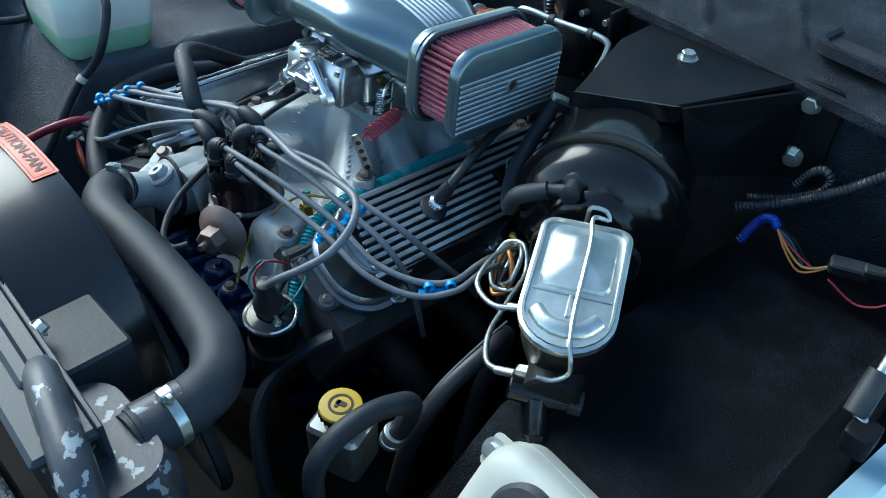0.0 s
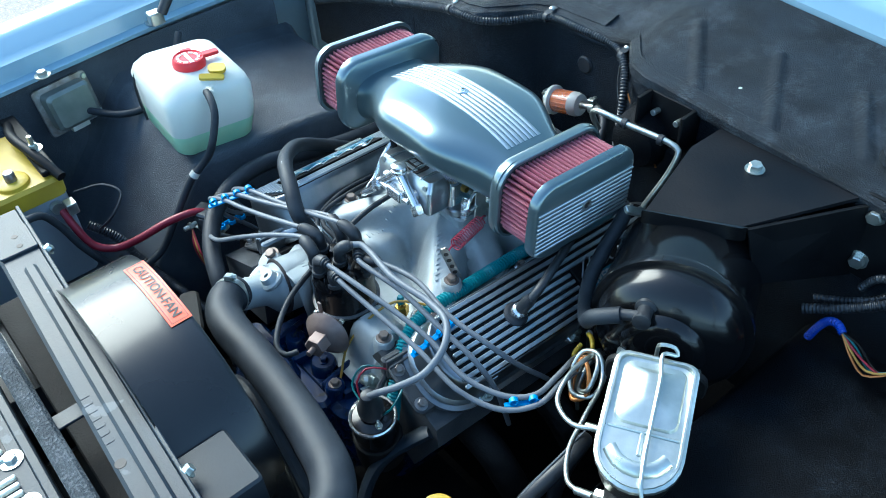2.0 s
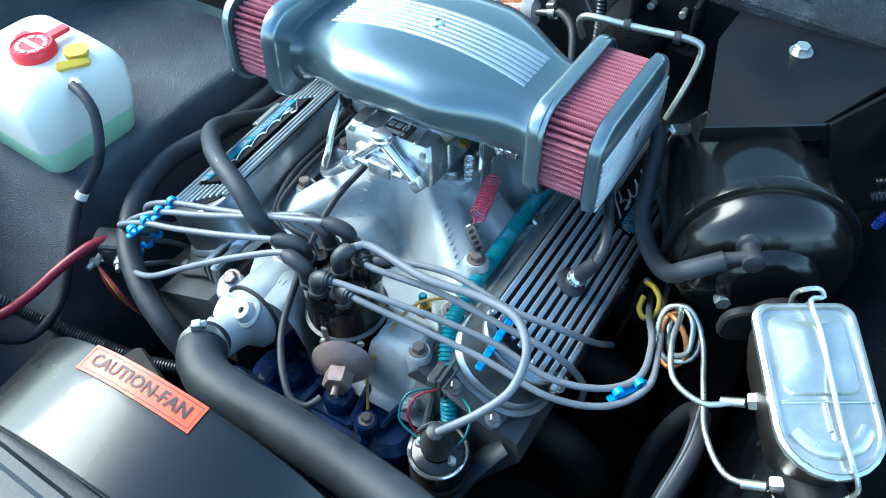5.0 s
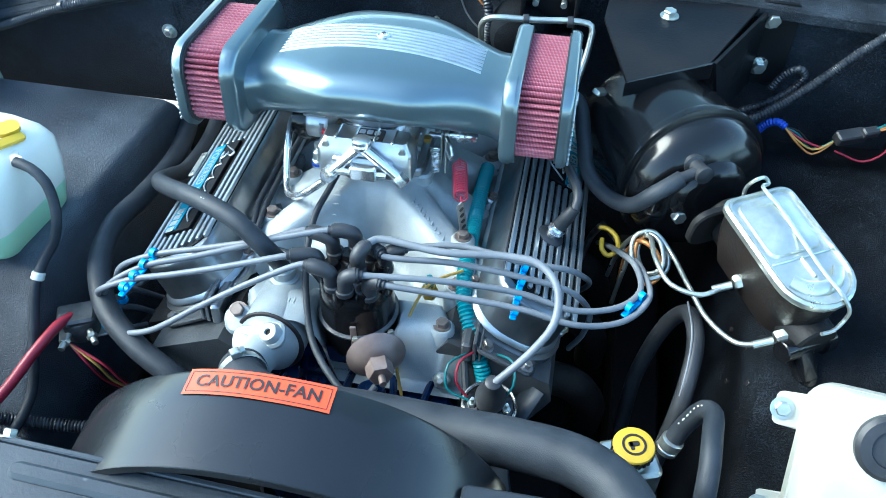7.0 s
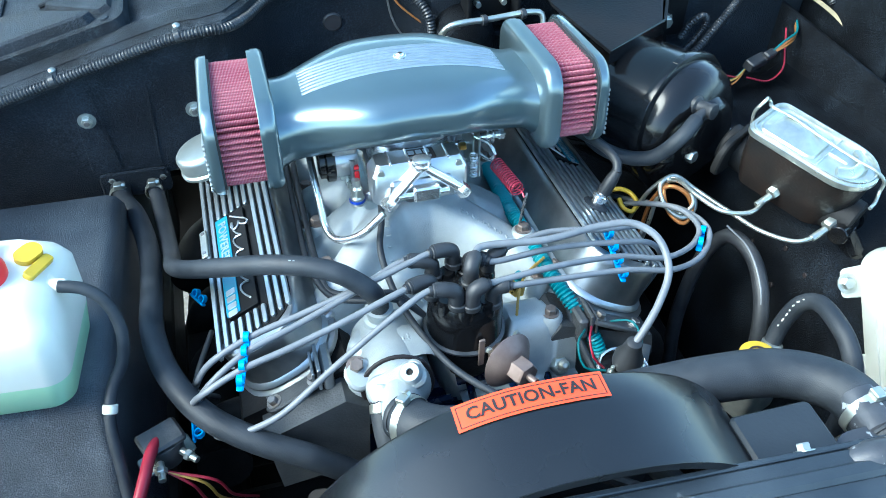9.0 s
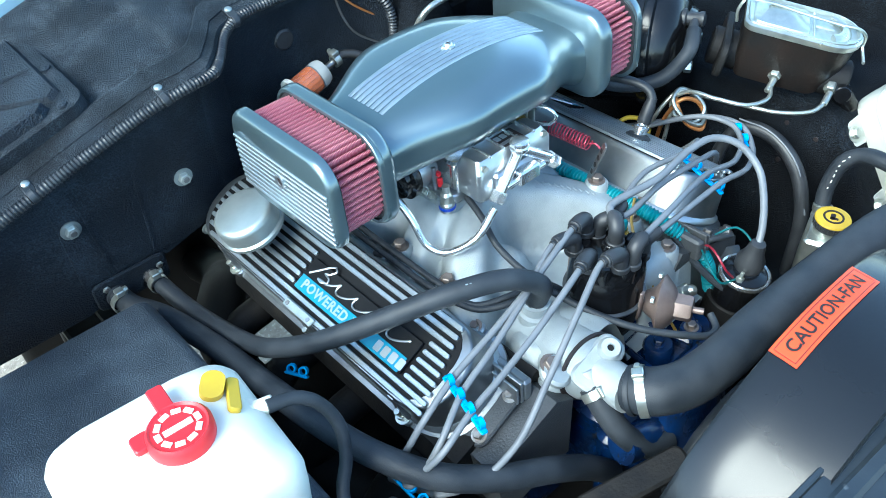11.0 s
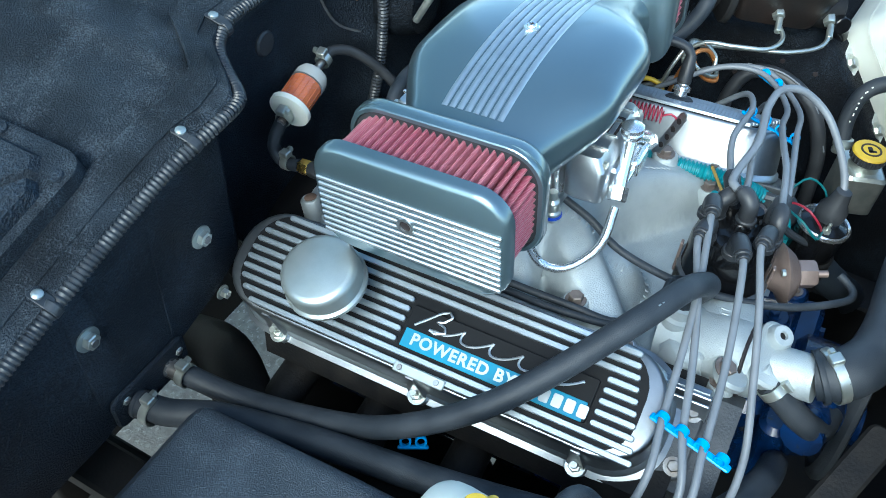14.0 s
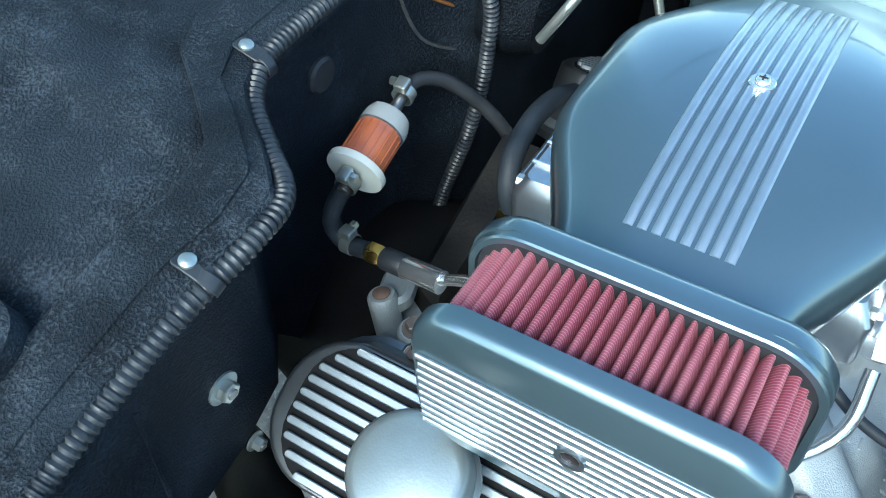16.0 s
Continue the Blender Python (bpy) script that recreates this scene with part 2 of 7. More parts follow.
def lathe(profile, seg=20, m=None, cap=True):
    rings = [[(r * math.cos(2 * math.pi * i / seg), r * math.sin(2 * math.pi * i / seg), h) for i in range(seg)] for r, h in profile]
    p = loft(rings, cap)
    return moved(p, m) if m is not None else p


def rod(a, b, r, seg=12, e=0.1):
    L = (Vector(b) - Vector(a)).length
    k = min(r * e, L * 0.4)
    return lathe([(r - k, 0), (r, k), (r, L - k), (r - k, L)], seg, frame_to(a, b))


def spline(points, step=0.01, closed=False):
    """A smooth line through the points."""
    p = [Vector(q) for q in points]
    n = len(p)
    out = []
    for i in range(n if closed else n - 1):
        p0 = p[(i - 1) % n] if closed or i > 0 else p[0] * 2 - p[1]
        p1, p2 = p[i], p[(i + 1) % n]
        p3 = p[(i + 2) % n] if closed or i + 2 < n else p[-1] * 2 - p[-2]
        k = max(2, int((p2 - p1).length / step))
        t1 = max((p1 - p0).length, 1e-6) ** 0.5
        t2 = max((p2 - p1).length, 1e-6) ** 0.5
        t3 = max((p3 - p2).length, 1e-6) ** 0.5
        m1 = (p2 - p1) + t2 * ((p1 - p0) / t1 - (p2 - p0) / (t1 + t2))
        m2 = (p2 - p1) + t2 * ((p3 - p2) / t3 - (p3 - p1) / (t2 + t3))
        for j in range(k):
            t = j / k
            out.append((2 * t ** 3 - 3 * t * t + 1) * p1 + (t ** 3 - 2 * t * t + t) * m1 + (3 * t * t - 2 * t ** 3) * p2 + (t ** 3 - t * t) * m2)
    if not closed:
        out.append(p[-1])
    return out


def tube(points, r, seg=10, step=0.008, ridge=0.0, pitch=0.004, closed=False, smooth=True, flat=1.0):
    """A hose or wire along the points. ridge: the depth of its corrugations, one every pitch metres. flat: squash across."""
    line = spline(points, pitch / 4 if ridge else step, closed) if smooth else [Vector(p) for p in points]
    n = len(line)
    tan = []
    for i in range(n):
        a = line[(i - 1) % n] if closed or i else line[0]
        b = line[(i + 1) % n] if closed or i + 1 < n else line[-1]
        tan.append((b - a).normalized())
    u = tan[0].orthogonal().normalized()
    rings, run = [], 0.0
    for i in range(n):
        if i:
            run += (line[i] - line[i - 1]).length
            q = tan[i - 1].rotation_difference(tan[i])
            u = q @ u
        w = tan[i].cross(u)
        k = r
        if ridge:
            k = r - ridge * (0.5 - 0.5 * math.copysign(min(1.0, abs(1.6 * math.sin(2 * math.pi * run / pitch))), math.sin(2 * math.pi * run / pitch)))
        rings.append([tuple(line[i] + k * (math.cos(2 * math.pi * j / seg) * u + flat * math.sin(2 * math.pi * j / seg) * w)) for j in range(seg)])
    return loft(rings, not closed, closed)


def hexhead(r, h, m=None, washer=0.0):
    """A hexagon bolt head with a chamfered top, standing on z = 0, on a washer if that is given."""
    rr = [[(k * math.cos(math.pi / 3 * i), k * math.sin(math.pi / 3 * i), z) for i in range(6)] for k, z in ((r, 0), (r, h * 0.85), (r * 0.86, h))]
    p = moved(loft(rr), Matrix.Translation((0, 0, washer * 0.12 if washer else 0)))
    if washer:
        p = join(p, lathe([(washer, 0), (washer, washer * 0.12), (washer * 0.6, washer * 0.125)], 16))
    return moved(p, m) if m is not None else p


def coil(a, b, r, wire, turns, seg=6, per=14):
    m = frame_to(a, b)
    L = (Vector(b) - Vector(a)).length
    pts = [m @ Vector((r * math.cos(2 * math.pi * i / per), r * math.sin(2 * math.pi * i / per), L * i / (per * turns))) for i in range(per * turns + 1)]
    return tube(pts, wire, seg, smooth=False)


def make(name, piece, material, parent=None, label="", m=None, angle=38):
    me = bpy.data.meshes.new(name)
    me.from_pydata(piece[0], [], piece[1])
    me.validate()
    bm = bmesh.new()
    bm.from_mesh(me)
    bmesh.ops.recalc_face_normals(bm, faces=bm.faces)
    bm.to_mesh(me)
    bm.free()
    me.polygons.foreach_set("use_smooth", [True] * len(me.polygons))
    me.set_sharp_from_angle(angle=radians(angle))
    me.materials.append(material)
    ob = new(name, me)
    if parent is not None:
        ob.parent = parent
    if m is not None:
        ob.matrix_local = m
    if label:
        ob["label"] = label
    return ob


def part(name, piece, material, parent, label="", m=None, angle=38):
    return make(name, piece, material, parent, label, m, angle)


def thing(name, label, category, m=None, group="", kind=""):
    """The Empty at a thing's base that carries its parts."""
    ob = new(name)
    ob.empty_display_size = 0.02
    if m is not None:
        ob.matrix_world = m
    return tagged(ob, label, category, group, kind)


def single(name, piece, material, label, category, group="", kind="", m=None, angle=38):
    return tagged(make(name, piece, material, None, "", m, angle), label, category, group, kind)


def lettering(body, size, depth=0.0004, spacing=1.0, shear=0.0, bold=0.0):
    cu = bpy.data.curves.new("letters", "FONT")
    cu.body, cu.size, cu.extrude, cu.align_x, cu.align_y, cu.space_character, cu.shear = body, size, depth, "CENTER", "CENTER", spacing, shear
    cu.resolution_u = 3
    cu.offset = bold
    ob = bpy.data.objects.new("letters", cu)
    me = bpy.data.meshes.new_from_object(ob)
    out = [tuple(v.co) for v in me.vertices], [tuple(p.vertices) for p in me.polygons]
    bpy.data.objects.remove(ob)
    return out


# the engine sits nose-up by five degrees; x to the driver's side, y to the rear, z up from the carburettor's base
ENG = pose(0.006, 0, 0.9, -5, 0, 0)


def E(x, y, z):
    return ENG @ Vector((x, y, z))

# ---- the setting ----
ground = single("ground", ([(-150, -150, 0), (150, -150, 0), (150, 150, 0), (-150, 150, 0)], [(0, 1, 2, 3)]), ASPHALT, "worn grey-beige asphalt under the car", "ground", kind="structure")


def edge_z(x):
    """The height of the cowl's front edge, which falls away to the sides."""
    return float(np.interp(x, (-0.74, -0.42, -0.25, -0.19, -0.107, 0.02, 0.075, 0.10, 0.74), (0.866, 0.960, 1.010, 1.016, 1.016, 1.022, 1.035, 1.035, 0.997)))


WALL = [(-0.74, 0.216), (-0.42, 0.214), (-0.25, 0.212), (-0.20, 0.220), (-0.135, 0.285), (-0.10, 0.294), (0.06, 0.292), (0.10, 0.245), (0.13, 0.236), (0.3, 0.236), (0.5, 0.236), (0.74, 0.236)]
v, f = [], []
for x, y in WALL:
    z = edge_z(x)
    low = float(np.interp(x, (-0.42, -0.30, -0.25, -0.20, -0.135, -0.10, -0.09), (0.752, 0.755, 0.80, 0.81, 0.74, 0.68, 0.35)))
    slope = 0.0 if low > 0.4 else 0.012
    v += [(x, y + slope, low), (x, y, max(0.756, low + 0.004)), (x, y - 0.002, z), (x, y + 0.016, z), (x, y + 0.018, max(0.757, low + 0.005)), (x, y + slope + 0.018, low)]
for i in range(len(WALL) - 1):
    for j in range(6):
        k = (j + 1) % 6
        f.append((i * 6 + j, i * 6 + k, i * 6 + 6 + k, i * 6 + 6 + j))
f += [tuple(range(6)), tuple(range(len(v) - 6, len(v)))]
firewall = single("wall_firewall", (v, f), BED, "black textured steel firewall with a stepped recess", "firewall", kind="structure", angle=60)

# the cowl's front edge, which overhangs the firewall a little
EDGE = [(-0.74, 0.206), (-0.42, 0.207), (-0.342, 0.207), (-0.275, 0.204), (-0.224, 0.197), (-0.190, 0.203), (-0.164, 0.234), (-0.138, 0.270), (-0.105, 0.286), (0.06, 0.286), (0.10, 0.237), (0.13, 0.228), (0.74, 0.228)]


def edge_y(x):
    return float(np.interp(x, [p[0] for p in EDGE], [p[1] for p in EDGE]))


# the cowl: one pressed sheet behind the firewall's edge
NC = 300
xs = [-0.74 + 1.48 * i / NC for i in range(NC + 1)]
v, f = [], []
for x in xs:
    y0 = edge_y(x) - 0.002
    z0 = edge_z(x)
    row = []
    for j in range(49):
        t = j / 48
        y = y0 + (0.462 - y0) * t
        z = z0 + 0.006 + 0.045 * t
        if x < -0.1:
            z -= 0.0045 / (1 + math.exp((x + 0.202 + 0.05 * (y - 0.3)) / 0.0018)) if y > y0 + 0.016 else 0.0
        for (xa, ya), (xb, yb) in (((0.119, 0.357), (0.205, 0.242)), ((0.247, 0.367), (0.322, 0.243)), ((0.374, 0.369), (0.437, 0.272))):
            along = ((x - xa) * (xb - xa) + (y - ya) * (yb - ya)) / ((xb - xa) ** 2 + (yb - ya) ** 2)
            if -0.05 < along < 1.05:
                away = abs((x - xa) * (yb - ya) - (y - ya) * (xb - xa)) / math.hypot(xb - xa, yb - ya)
                z += 0.0065 * max(0.0, 1 - (away / 0.010) ** 2) * min(1.0, (along + 0.05) * 12, (1.05 - along) * 12)
        row.append((x, y, z))
    v += row + [(x, 0.462, z0 + 0.03), (x, y0 + 0.004, z0 - 0.004)]
for i in range(NC):
    for j in range(51):
        k = (j + 1) % 51
        f.append((i * 51 + j, i * 51 + k, i * 51 + 51 + k, i * 51 + 51 + j))
f += [tuple(range(51)), tuple(range(NC * 51, (NC + 1) * 51))]
cowl = single("cowl_panel", (v, f), COWLM, "black textured cowl panel with pressed ribs and worn paint", "cowl", kind="structure", angle=50)

# the cowl's folded flange over the firewall's edge
fl_rows = []
for x in xs[::3]:
    y0 = edge_y(x) + 0.006
    z0 = edge_z(x)
    fl_rows.append([(x, y0 - 0.013, z0 - 0.009), (x, y0 - 0.011, z0 - 0.010), (x, y0 - 0.008, z0 + 0.003), (x, y0 + 0.008, z0 + 0.0065), (x, y0 + 0.009, z0 + 0.0120), (x, y0 + 0.007, z0 + 0.0130), (x, y0 - 0.011, z0 + 0.0090), (x, y0 - 0.014, z0 + 0.005)])
single("cowl_flange", loft(fl_rows), COWLM, "black folded steel flange along the cowl's front edge", "flange", kind="structure", angle=30)

st_rows = []
for x in [q for q in xs if q < 0.0]:
    y0, z0 = edge_y(x) + 0.004, edge_z(x) + 0.006
    g = 0.045 / (0.462 - y0)
    st_rows.append([(x, y0 + 0.004, z0), (x, y0 + 0.006, z0 + 0.0080), (x, y0 + 0.034, z0 + 0.0072 + 0.030 * g), (x, y0 + 0.037, z0 + 0.0060 + 0.033 * g), (x, y0 + 0.038, z0 - 0.002 + 0.033 * g), (x, y0 + 0.030, z0 - 0.004)])
single("cowl_lap", loft(st_rows), COWLM, "lapped strip of black coated steel along the cowl's seam", "cowl seam", kind="structure", angle=30)

# painted edge of the cowl under the windscreen
single("cowl_trim", loft([[(x, 0.463, edge_z(x) + 0.03), (x, 0.466, edge_z(x) + 0.058), (x, 0.50, edge_z(x) + 0.066), (x, 0.60, edge_z(x) + 0.05), (x, 0.60, edge_z(x) + 0.03)] for x in xs]), BODY,
       "light blue painted cowl edge behind the black panel", "cowl edge", kind="structure")


def apron(s, x_low, x_top, y_back, name, label):
    """An inner fender: a flat ledge with a steep inner side, a front that slopes away and an outer wall."""
    xo = s * 0.70
    front = [(-0.245, 0.864), (-0.266, 0.848), (-0.40, 0.692)] if s < 0 else [(-0.255, 0.864), (-0.277, 0.851), (-0.40, 0.704)]
    prof = [(y_back + 0.004, 0.45), (y_back, 0.816), (y_back - 0.012, 0.829), (-0.05, 0.851)] + front + [(-0.47, 0.62), (-0.62, 0.58), (-0.64, 0.45)]
    rings = []
    for y, z in prof:
        xt = s * (x_low + (x_top - x_low) * max(0.0, min(1.0, (z - 0.5) / 0.35)))
        xl = s * x_low
        k = 0.014 if z > 0.5 else 0.001
        rings.append([(xl, y, 0.42), (xt - s * 0.001, y, max(0.425, z - k)), (xt + s * k * 0.35, y, max(0.43, z - 0.3 * k)), (xt + s * 0.016, y, z), (xo - s * 0.02, y, z + 0.004), (xo, y, z + 0.02), (xo, y, 0.42)])
    outer = moved(slab(0.006, 1.0 if s < 0 else 1.3, 0.472, 0.002, 0.001), Matrix.Translation((xo + s * 0.004, -0.40 if s < 0 else -0.25, 0.46)))
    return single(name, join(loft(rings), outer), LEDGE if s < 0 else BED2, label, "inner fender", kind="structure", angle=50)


apron(-1, 0.364, 0.369, 0.128, "apron_passenger", "black textured inner fender ledge on the passenger side")
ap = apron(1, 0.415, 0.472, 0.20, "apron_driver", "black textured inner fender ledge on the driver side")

for y, z in ((-0.253, 0.822), (-0.214, 0.769), (-0.206, 0.826), (-0.150, 0.790)):
    x = 0.415 + 0.057 * (z - 0.5) / 0.35
    part("hole", rod((x + 0.004, y, z - 0.0006), (x - 0.0012, y, z), 0.0036, 12), INK, ap, "drilled hole")


def fender(s, name, label):
    rows = []
    shift = 0.045 if s > 0 else 0.0
    for i in range(25):
        y = -0.85 + i * (1.45 if s < 0 else 0.88) / 24
        dx = -0.10 * max(0.0, -y - 0.1)
        x = s * (0.705 + dx + shift + (0.10 * max(0.0, y + 0.1) if s > 0 else 0.0))
        rows.append([(x, y, 0.945), (x + s * 0.02, y, 0.947), (x + s * 0.024, y, 0.975), (x + s * 0.045, y, 0.982), (x + s * 0.06, y, 1.0), (x + s * 0.10, y, 1.008),
                     (x + s * 0.145, y, 0.99), (x + s * 0.165, y, 0.94), (x + s * 0.17, y, 0.6), (x + s * 0.16, y, 0.6), (x + s * 0.15, y, 0.93), (x + s * 0.02, y, 0.938), (x, y, 0.938)])
    return single(name, loft(rows), BODY, label, "fender", kind="structure", angle=45)


fender(-1, "fender_passenger", "light blue painted front fender with a stepped inner lip")
fender(1, "fender_driver", "light blue painted front fender with a stepped inner lip on the driver side")


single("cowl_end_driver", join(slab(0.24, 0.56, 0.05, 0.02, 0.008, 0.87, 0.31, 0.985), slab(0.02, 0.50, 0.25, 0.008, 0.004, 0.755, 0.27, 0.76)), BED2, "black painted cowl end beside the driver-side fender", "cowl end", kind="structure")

# plain unseen walls that close the car's body round the bay, blocking light below
single("cab_wall", slab(1.66, 2.4, 0.14, 0.05, 0.01, 0, 1.52, 0.82), BODY, "light blue painted cab body behind the firewall", "body", kind="structure")
single("front_closing_wall", join(slab(1.5, 0.05, 0.55, 0.02, 0.006, 0, -0.90, 0.36), slab(1.4, 0.6, 0.02, 0.02, 0.005, 0, -0.62, 0.34)), BLACK, "black closing wall and floor under the radiator, out of view", "valance", kind="structure")
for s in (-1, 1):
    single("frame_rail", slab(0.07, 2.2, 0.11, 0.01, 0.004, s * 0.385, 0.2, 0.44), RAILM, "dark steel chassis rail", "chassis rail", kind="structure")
single("body_side_driver", slab(0.03, 1.7, 0.42, 0.01, 0.004, 0.86, -0.1, 0.2), BODY, "light blue lower body side on the driver side", "body side", kind="structure")

# near-black sheets and block that stand in for the shade below the engine
ut = thing("undertray", "near-black sheets under the engine, put there for the shade", "undertray", kind="structure")
part("front_shade_sheet", slab(0.86, 0.72, 0.03, 0.03, 0.008, 0.03, -0.42, 0.36), RAILM, ut)
part("side_shade_sheet", slab(0.50, 0.62, 0.03, 0.03, 0.008, 0.23, 0.05, 0.328), RAILM, ut)
part("rear_shade_sheet", slab(0.34, 0.36, 0.03, 0.03, 0.008, -0.22, 0.11, 0.35), RAILM, ut)
part("passenger_shade_sheet", slab(0.11, 0.36, 0.02, 0.02, 0.006, -0.325, -0.13, 0.40), RAILM, ut)
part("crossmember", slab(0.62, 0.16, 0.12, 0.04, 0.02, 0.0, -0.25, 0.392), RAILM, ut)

# out of view; added to hide bright ground beyond the firewall
single("body_side_passenger", slab(0.03, 0.9, 0.50, 0.01, 0.004, -0.84, 0.70, 0.40), BODY, "light blue body side behind the passenger-side fender", "body side", kind="structure")

# added block that hides bright ground under the cab; no such part is known
single("under_cab_shade_block", slab(0.72, 0.05, 0.30, 0.02, 0.008, -0.14, 0.535, 0.265), RAILM, "near-black block below the cab floor, added to hide bright ground", "crossmember", kind="structure")

# the raised hood, hinged at the cowl and held by the struts
HM = pose(0, 0.60, 1.13, -82, 0, 0)
hood = thing("hood", "raised light blue hood held up behind the bay", "hood", HM, kind="structure")
part("skin", slab(1.40, 1.02, 0.012, 0.05, 0.004, 0, -0.53, 0.0), BODY, hood)
# lining and braces out of view, blackened to darken what the scoop reflects
part("lining", slab(1.30, 0.94, 0.004, 0.05, 0.002, 0, -0.53, 0.0125), BED2, hood, "black textured lining")
for x in (-0.45, 0.0, 0.45):
    part("brace", slab(0.06, 0.90, 0.03, 0.01, 0.004, x, -0.53, 0.0175), BED2, hood)

# ---- engine ----
block = thing("engine_block", "dark blue enamelled V8 engine block", "engine", ENG)
part("block", join(slab(0.30, 0.46, 0.22, 0.02, 0.01, 0, -0.03, -0.36), slab(0.22, 0.10, 0.125, 0.03, 0.01, 0.03, -0.28, -0.29),
                   lathe([(0.05, 0), (0.06, 0.01), (0.06, 0.05), (0.03, 0.06)], 24, pose(0, -0.33, -0.2, 90, 0, 0))), BLOCK, block)

for x, y, turn, long in ((-0.045, -0.285, 8, 0.085), (0.012, -0.292, -6, 0.075), (0.066, -0.285, 12, 0.080), (0.108, -0.275, -8, 0.070)):
    part("web", moved(slab(0.009, long, 0.022, 0.004, 0.003), pose(x, y, -0.172, 0, 0, turn)), BLOCK, block)
part("cross_web", moved(slab(0.17, 0.009, 0.016, 0.004, 0.003), pose(0.03, -0.268, -0.170, 0, 0, 4)), BLOCK, block)
for x, y, r in ((-0.022, -0.305, 0.016), (0.042, -0.300, 0.019), (0.088, -0.312, 0.015), (0.120, -0.250, 0.014)):
    b = part("boss", lathe([(r + 0.004, -0.19), (r, -0.160), (r * 0.94, -0.150), (r * 0.8, -0.147)], 20, pose(x, y, 0)), BLOCK, block)
    part("bolt", hexhead(0.0062, 0.006, pose(x, y, -0.147), 0.009), BLOCK if r > 0.015 else BOLTST, b)


def head(s):
    """A cast cylinder head under its valve cover."""
    return loft([[(s * x, y, z) for x, z in ((0.105, -0.20), (0.10, -0.12), (0.125, -0.085), (0.245, -0.13), (0.25, -0.16), (0.20, -0.25))] for y in (-0.265, 0.175)])


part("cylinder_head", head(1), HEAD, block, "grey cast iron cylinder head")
# same casting as on the driver side, in a much darker colour
part("cylinder_head", head(-1), DARK, block, "near-black cylinder head")
part("head_front", loft([[(-x, y, z) for x, z in ((0.115, -0.20), (0.11, -0.112), (0.135, -0.096), (0.225, -0.132), (0.215, -0.215))] for y in (-0.302, -0.264)]), HEAD, block, "dark grey cast front of the head")
part("bell_housing", lathe([(0.13, 0.0), (0.15, 0.01), (0.145, 0.06), (0.10, 0.2)], 30, pose(0, 0.19, -0.26, -90, 0, 0)), RAILM, block, "dark bell housing")
part("timing_cover", join(slab(0.20, 0.03, 0.16, 0.03, 0.006, 0.0, -0.335, -0.32), *[hexhead(0.007, 0.006, pose(x, -0.351, z, 90, 0, 0)) for x, z in ((-0.08, -0.19), (0.08, -0.19), (-0.085, -0.25), (0.085, -0.25), (0.0, -0.175))]), BLOCK, block)
part("water_pump", join(lathe([(0.055, 0.0), (0.058, 0.01), (0.05, 0.03), (0.03, 0.045), (0.022, 0.07)], 24, pose(-0.02, -0.345, -0.20, 90, 0, 0)), tube([(-0.03, -0.36, -0.18), (-0.07, -0.365, -0.16), (-0.10, -0.36, -0.15)], 0.02, 14)), BLOCK, block)
part("pump_neck", join(tube([(-0.02, -0.352, -0.190), (0.03, -0.362, -0.205), (0.085, -0.350, -0.235), (0.10, -0.33, -0.28)], 0.021, 16), lathe([(0.030, 0), (0.030, 0.010), (0.024, 0.013)], 20, pose(-0.02, -0.375, -0.165, 60, 0, 0)), *[hexhead(0.0068, 0.006, pose(x, -0.352 - 0.01 * k, z, 90, 0, 0)) for k, (x, z) in enumerate(((-0.06, -0.205), (0.055, -0.18), (0.03, -0.25)))]), BLOCK, block, "blue enamelled pump neck")


def manifold_height(x, y):
    """The cast top of a dual-plane manifold: eight runners that fall from a plenum to the ports."""
    def bump(d, r, top):
        return top - r * 2.3 * max(0.0, d / r - 0.45) ** 2 if d < 2.4 * r else -1.0
    h = -0.104
    best = []
    for sx in (-1, 1):
        for py in (-0.175, -0.065, 0.05, 0.15):
            ax, ay, bx, by = sx * 0.025, py * 0.35, sx * 0.14, py
            L2 = (bx - ax) ** 2 + (by - ay) ** 2
            t = max(0.0, min(1.0, ((x - ax) * (bx - ax) + (y - ay) * (by - ay)) / L2))
            d = math.hypot(x - ax - t * (bx - ax), y - ay - t * (by - ay))
            best.append(bump(d, 0.0260, -0.012 - 0.052 * t ** 1.5))
    best.append(bump(max(abs(x) - 0.05, 0) + max(abs(y) - 0.06, 0), 0.03, -0.012))
    best.append(bump(math.hypot(x + 0.06, (y + 0.27) * 0.8), 0.045, -0.062))
    best.append(bump(abs(y + 0.235) + max(0, abs(x) - 0.11) * 2, 0.03, -0.075))
    best.append(bump(math.hypot(x + 0.048, y + 0.128), 0.046, -0.060))
    m = max(best)
    near = math.hypot(x - 0.015, y + 0.243)
    if near < 0.050:
        m -= 0.09 * min(1.0, (0.050 - near) / 0.012)
        best = [m]
    if x > 0.03 and y < -0.266:
        m -= 0.10 * min(1.0, (-0.266 - y) / 0.012, (x - 0.03) / 0.02)
        best = [m]
    k = sum(math.exp((b - m) * 300) for b in best)
    return max(h - (0.05 if near < 0.050 or (x > 0.03 and y < -0.27) else 0.0), m + math.log(k) / 300 * 0.8)


nx, ny = 56, 84
v, f = [], []
for j in range(ny + 1):
    y = -0.288 + 0.488 * j / ny
    for i in range(nx + 1):
        x = -0.145 + 0.29 * i / nx
        v.append((x, y, manifold_height(x, y)))
for j in range(ny):
    for i in range(nx):
        a = j * (nx + 1) + i
        f.append((a, a + 1, a + nx + 2, a + nx + 1))
k = len(v)
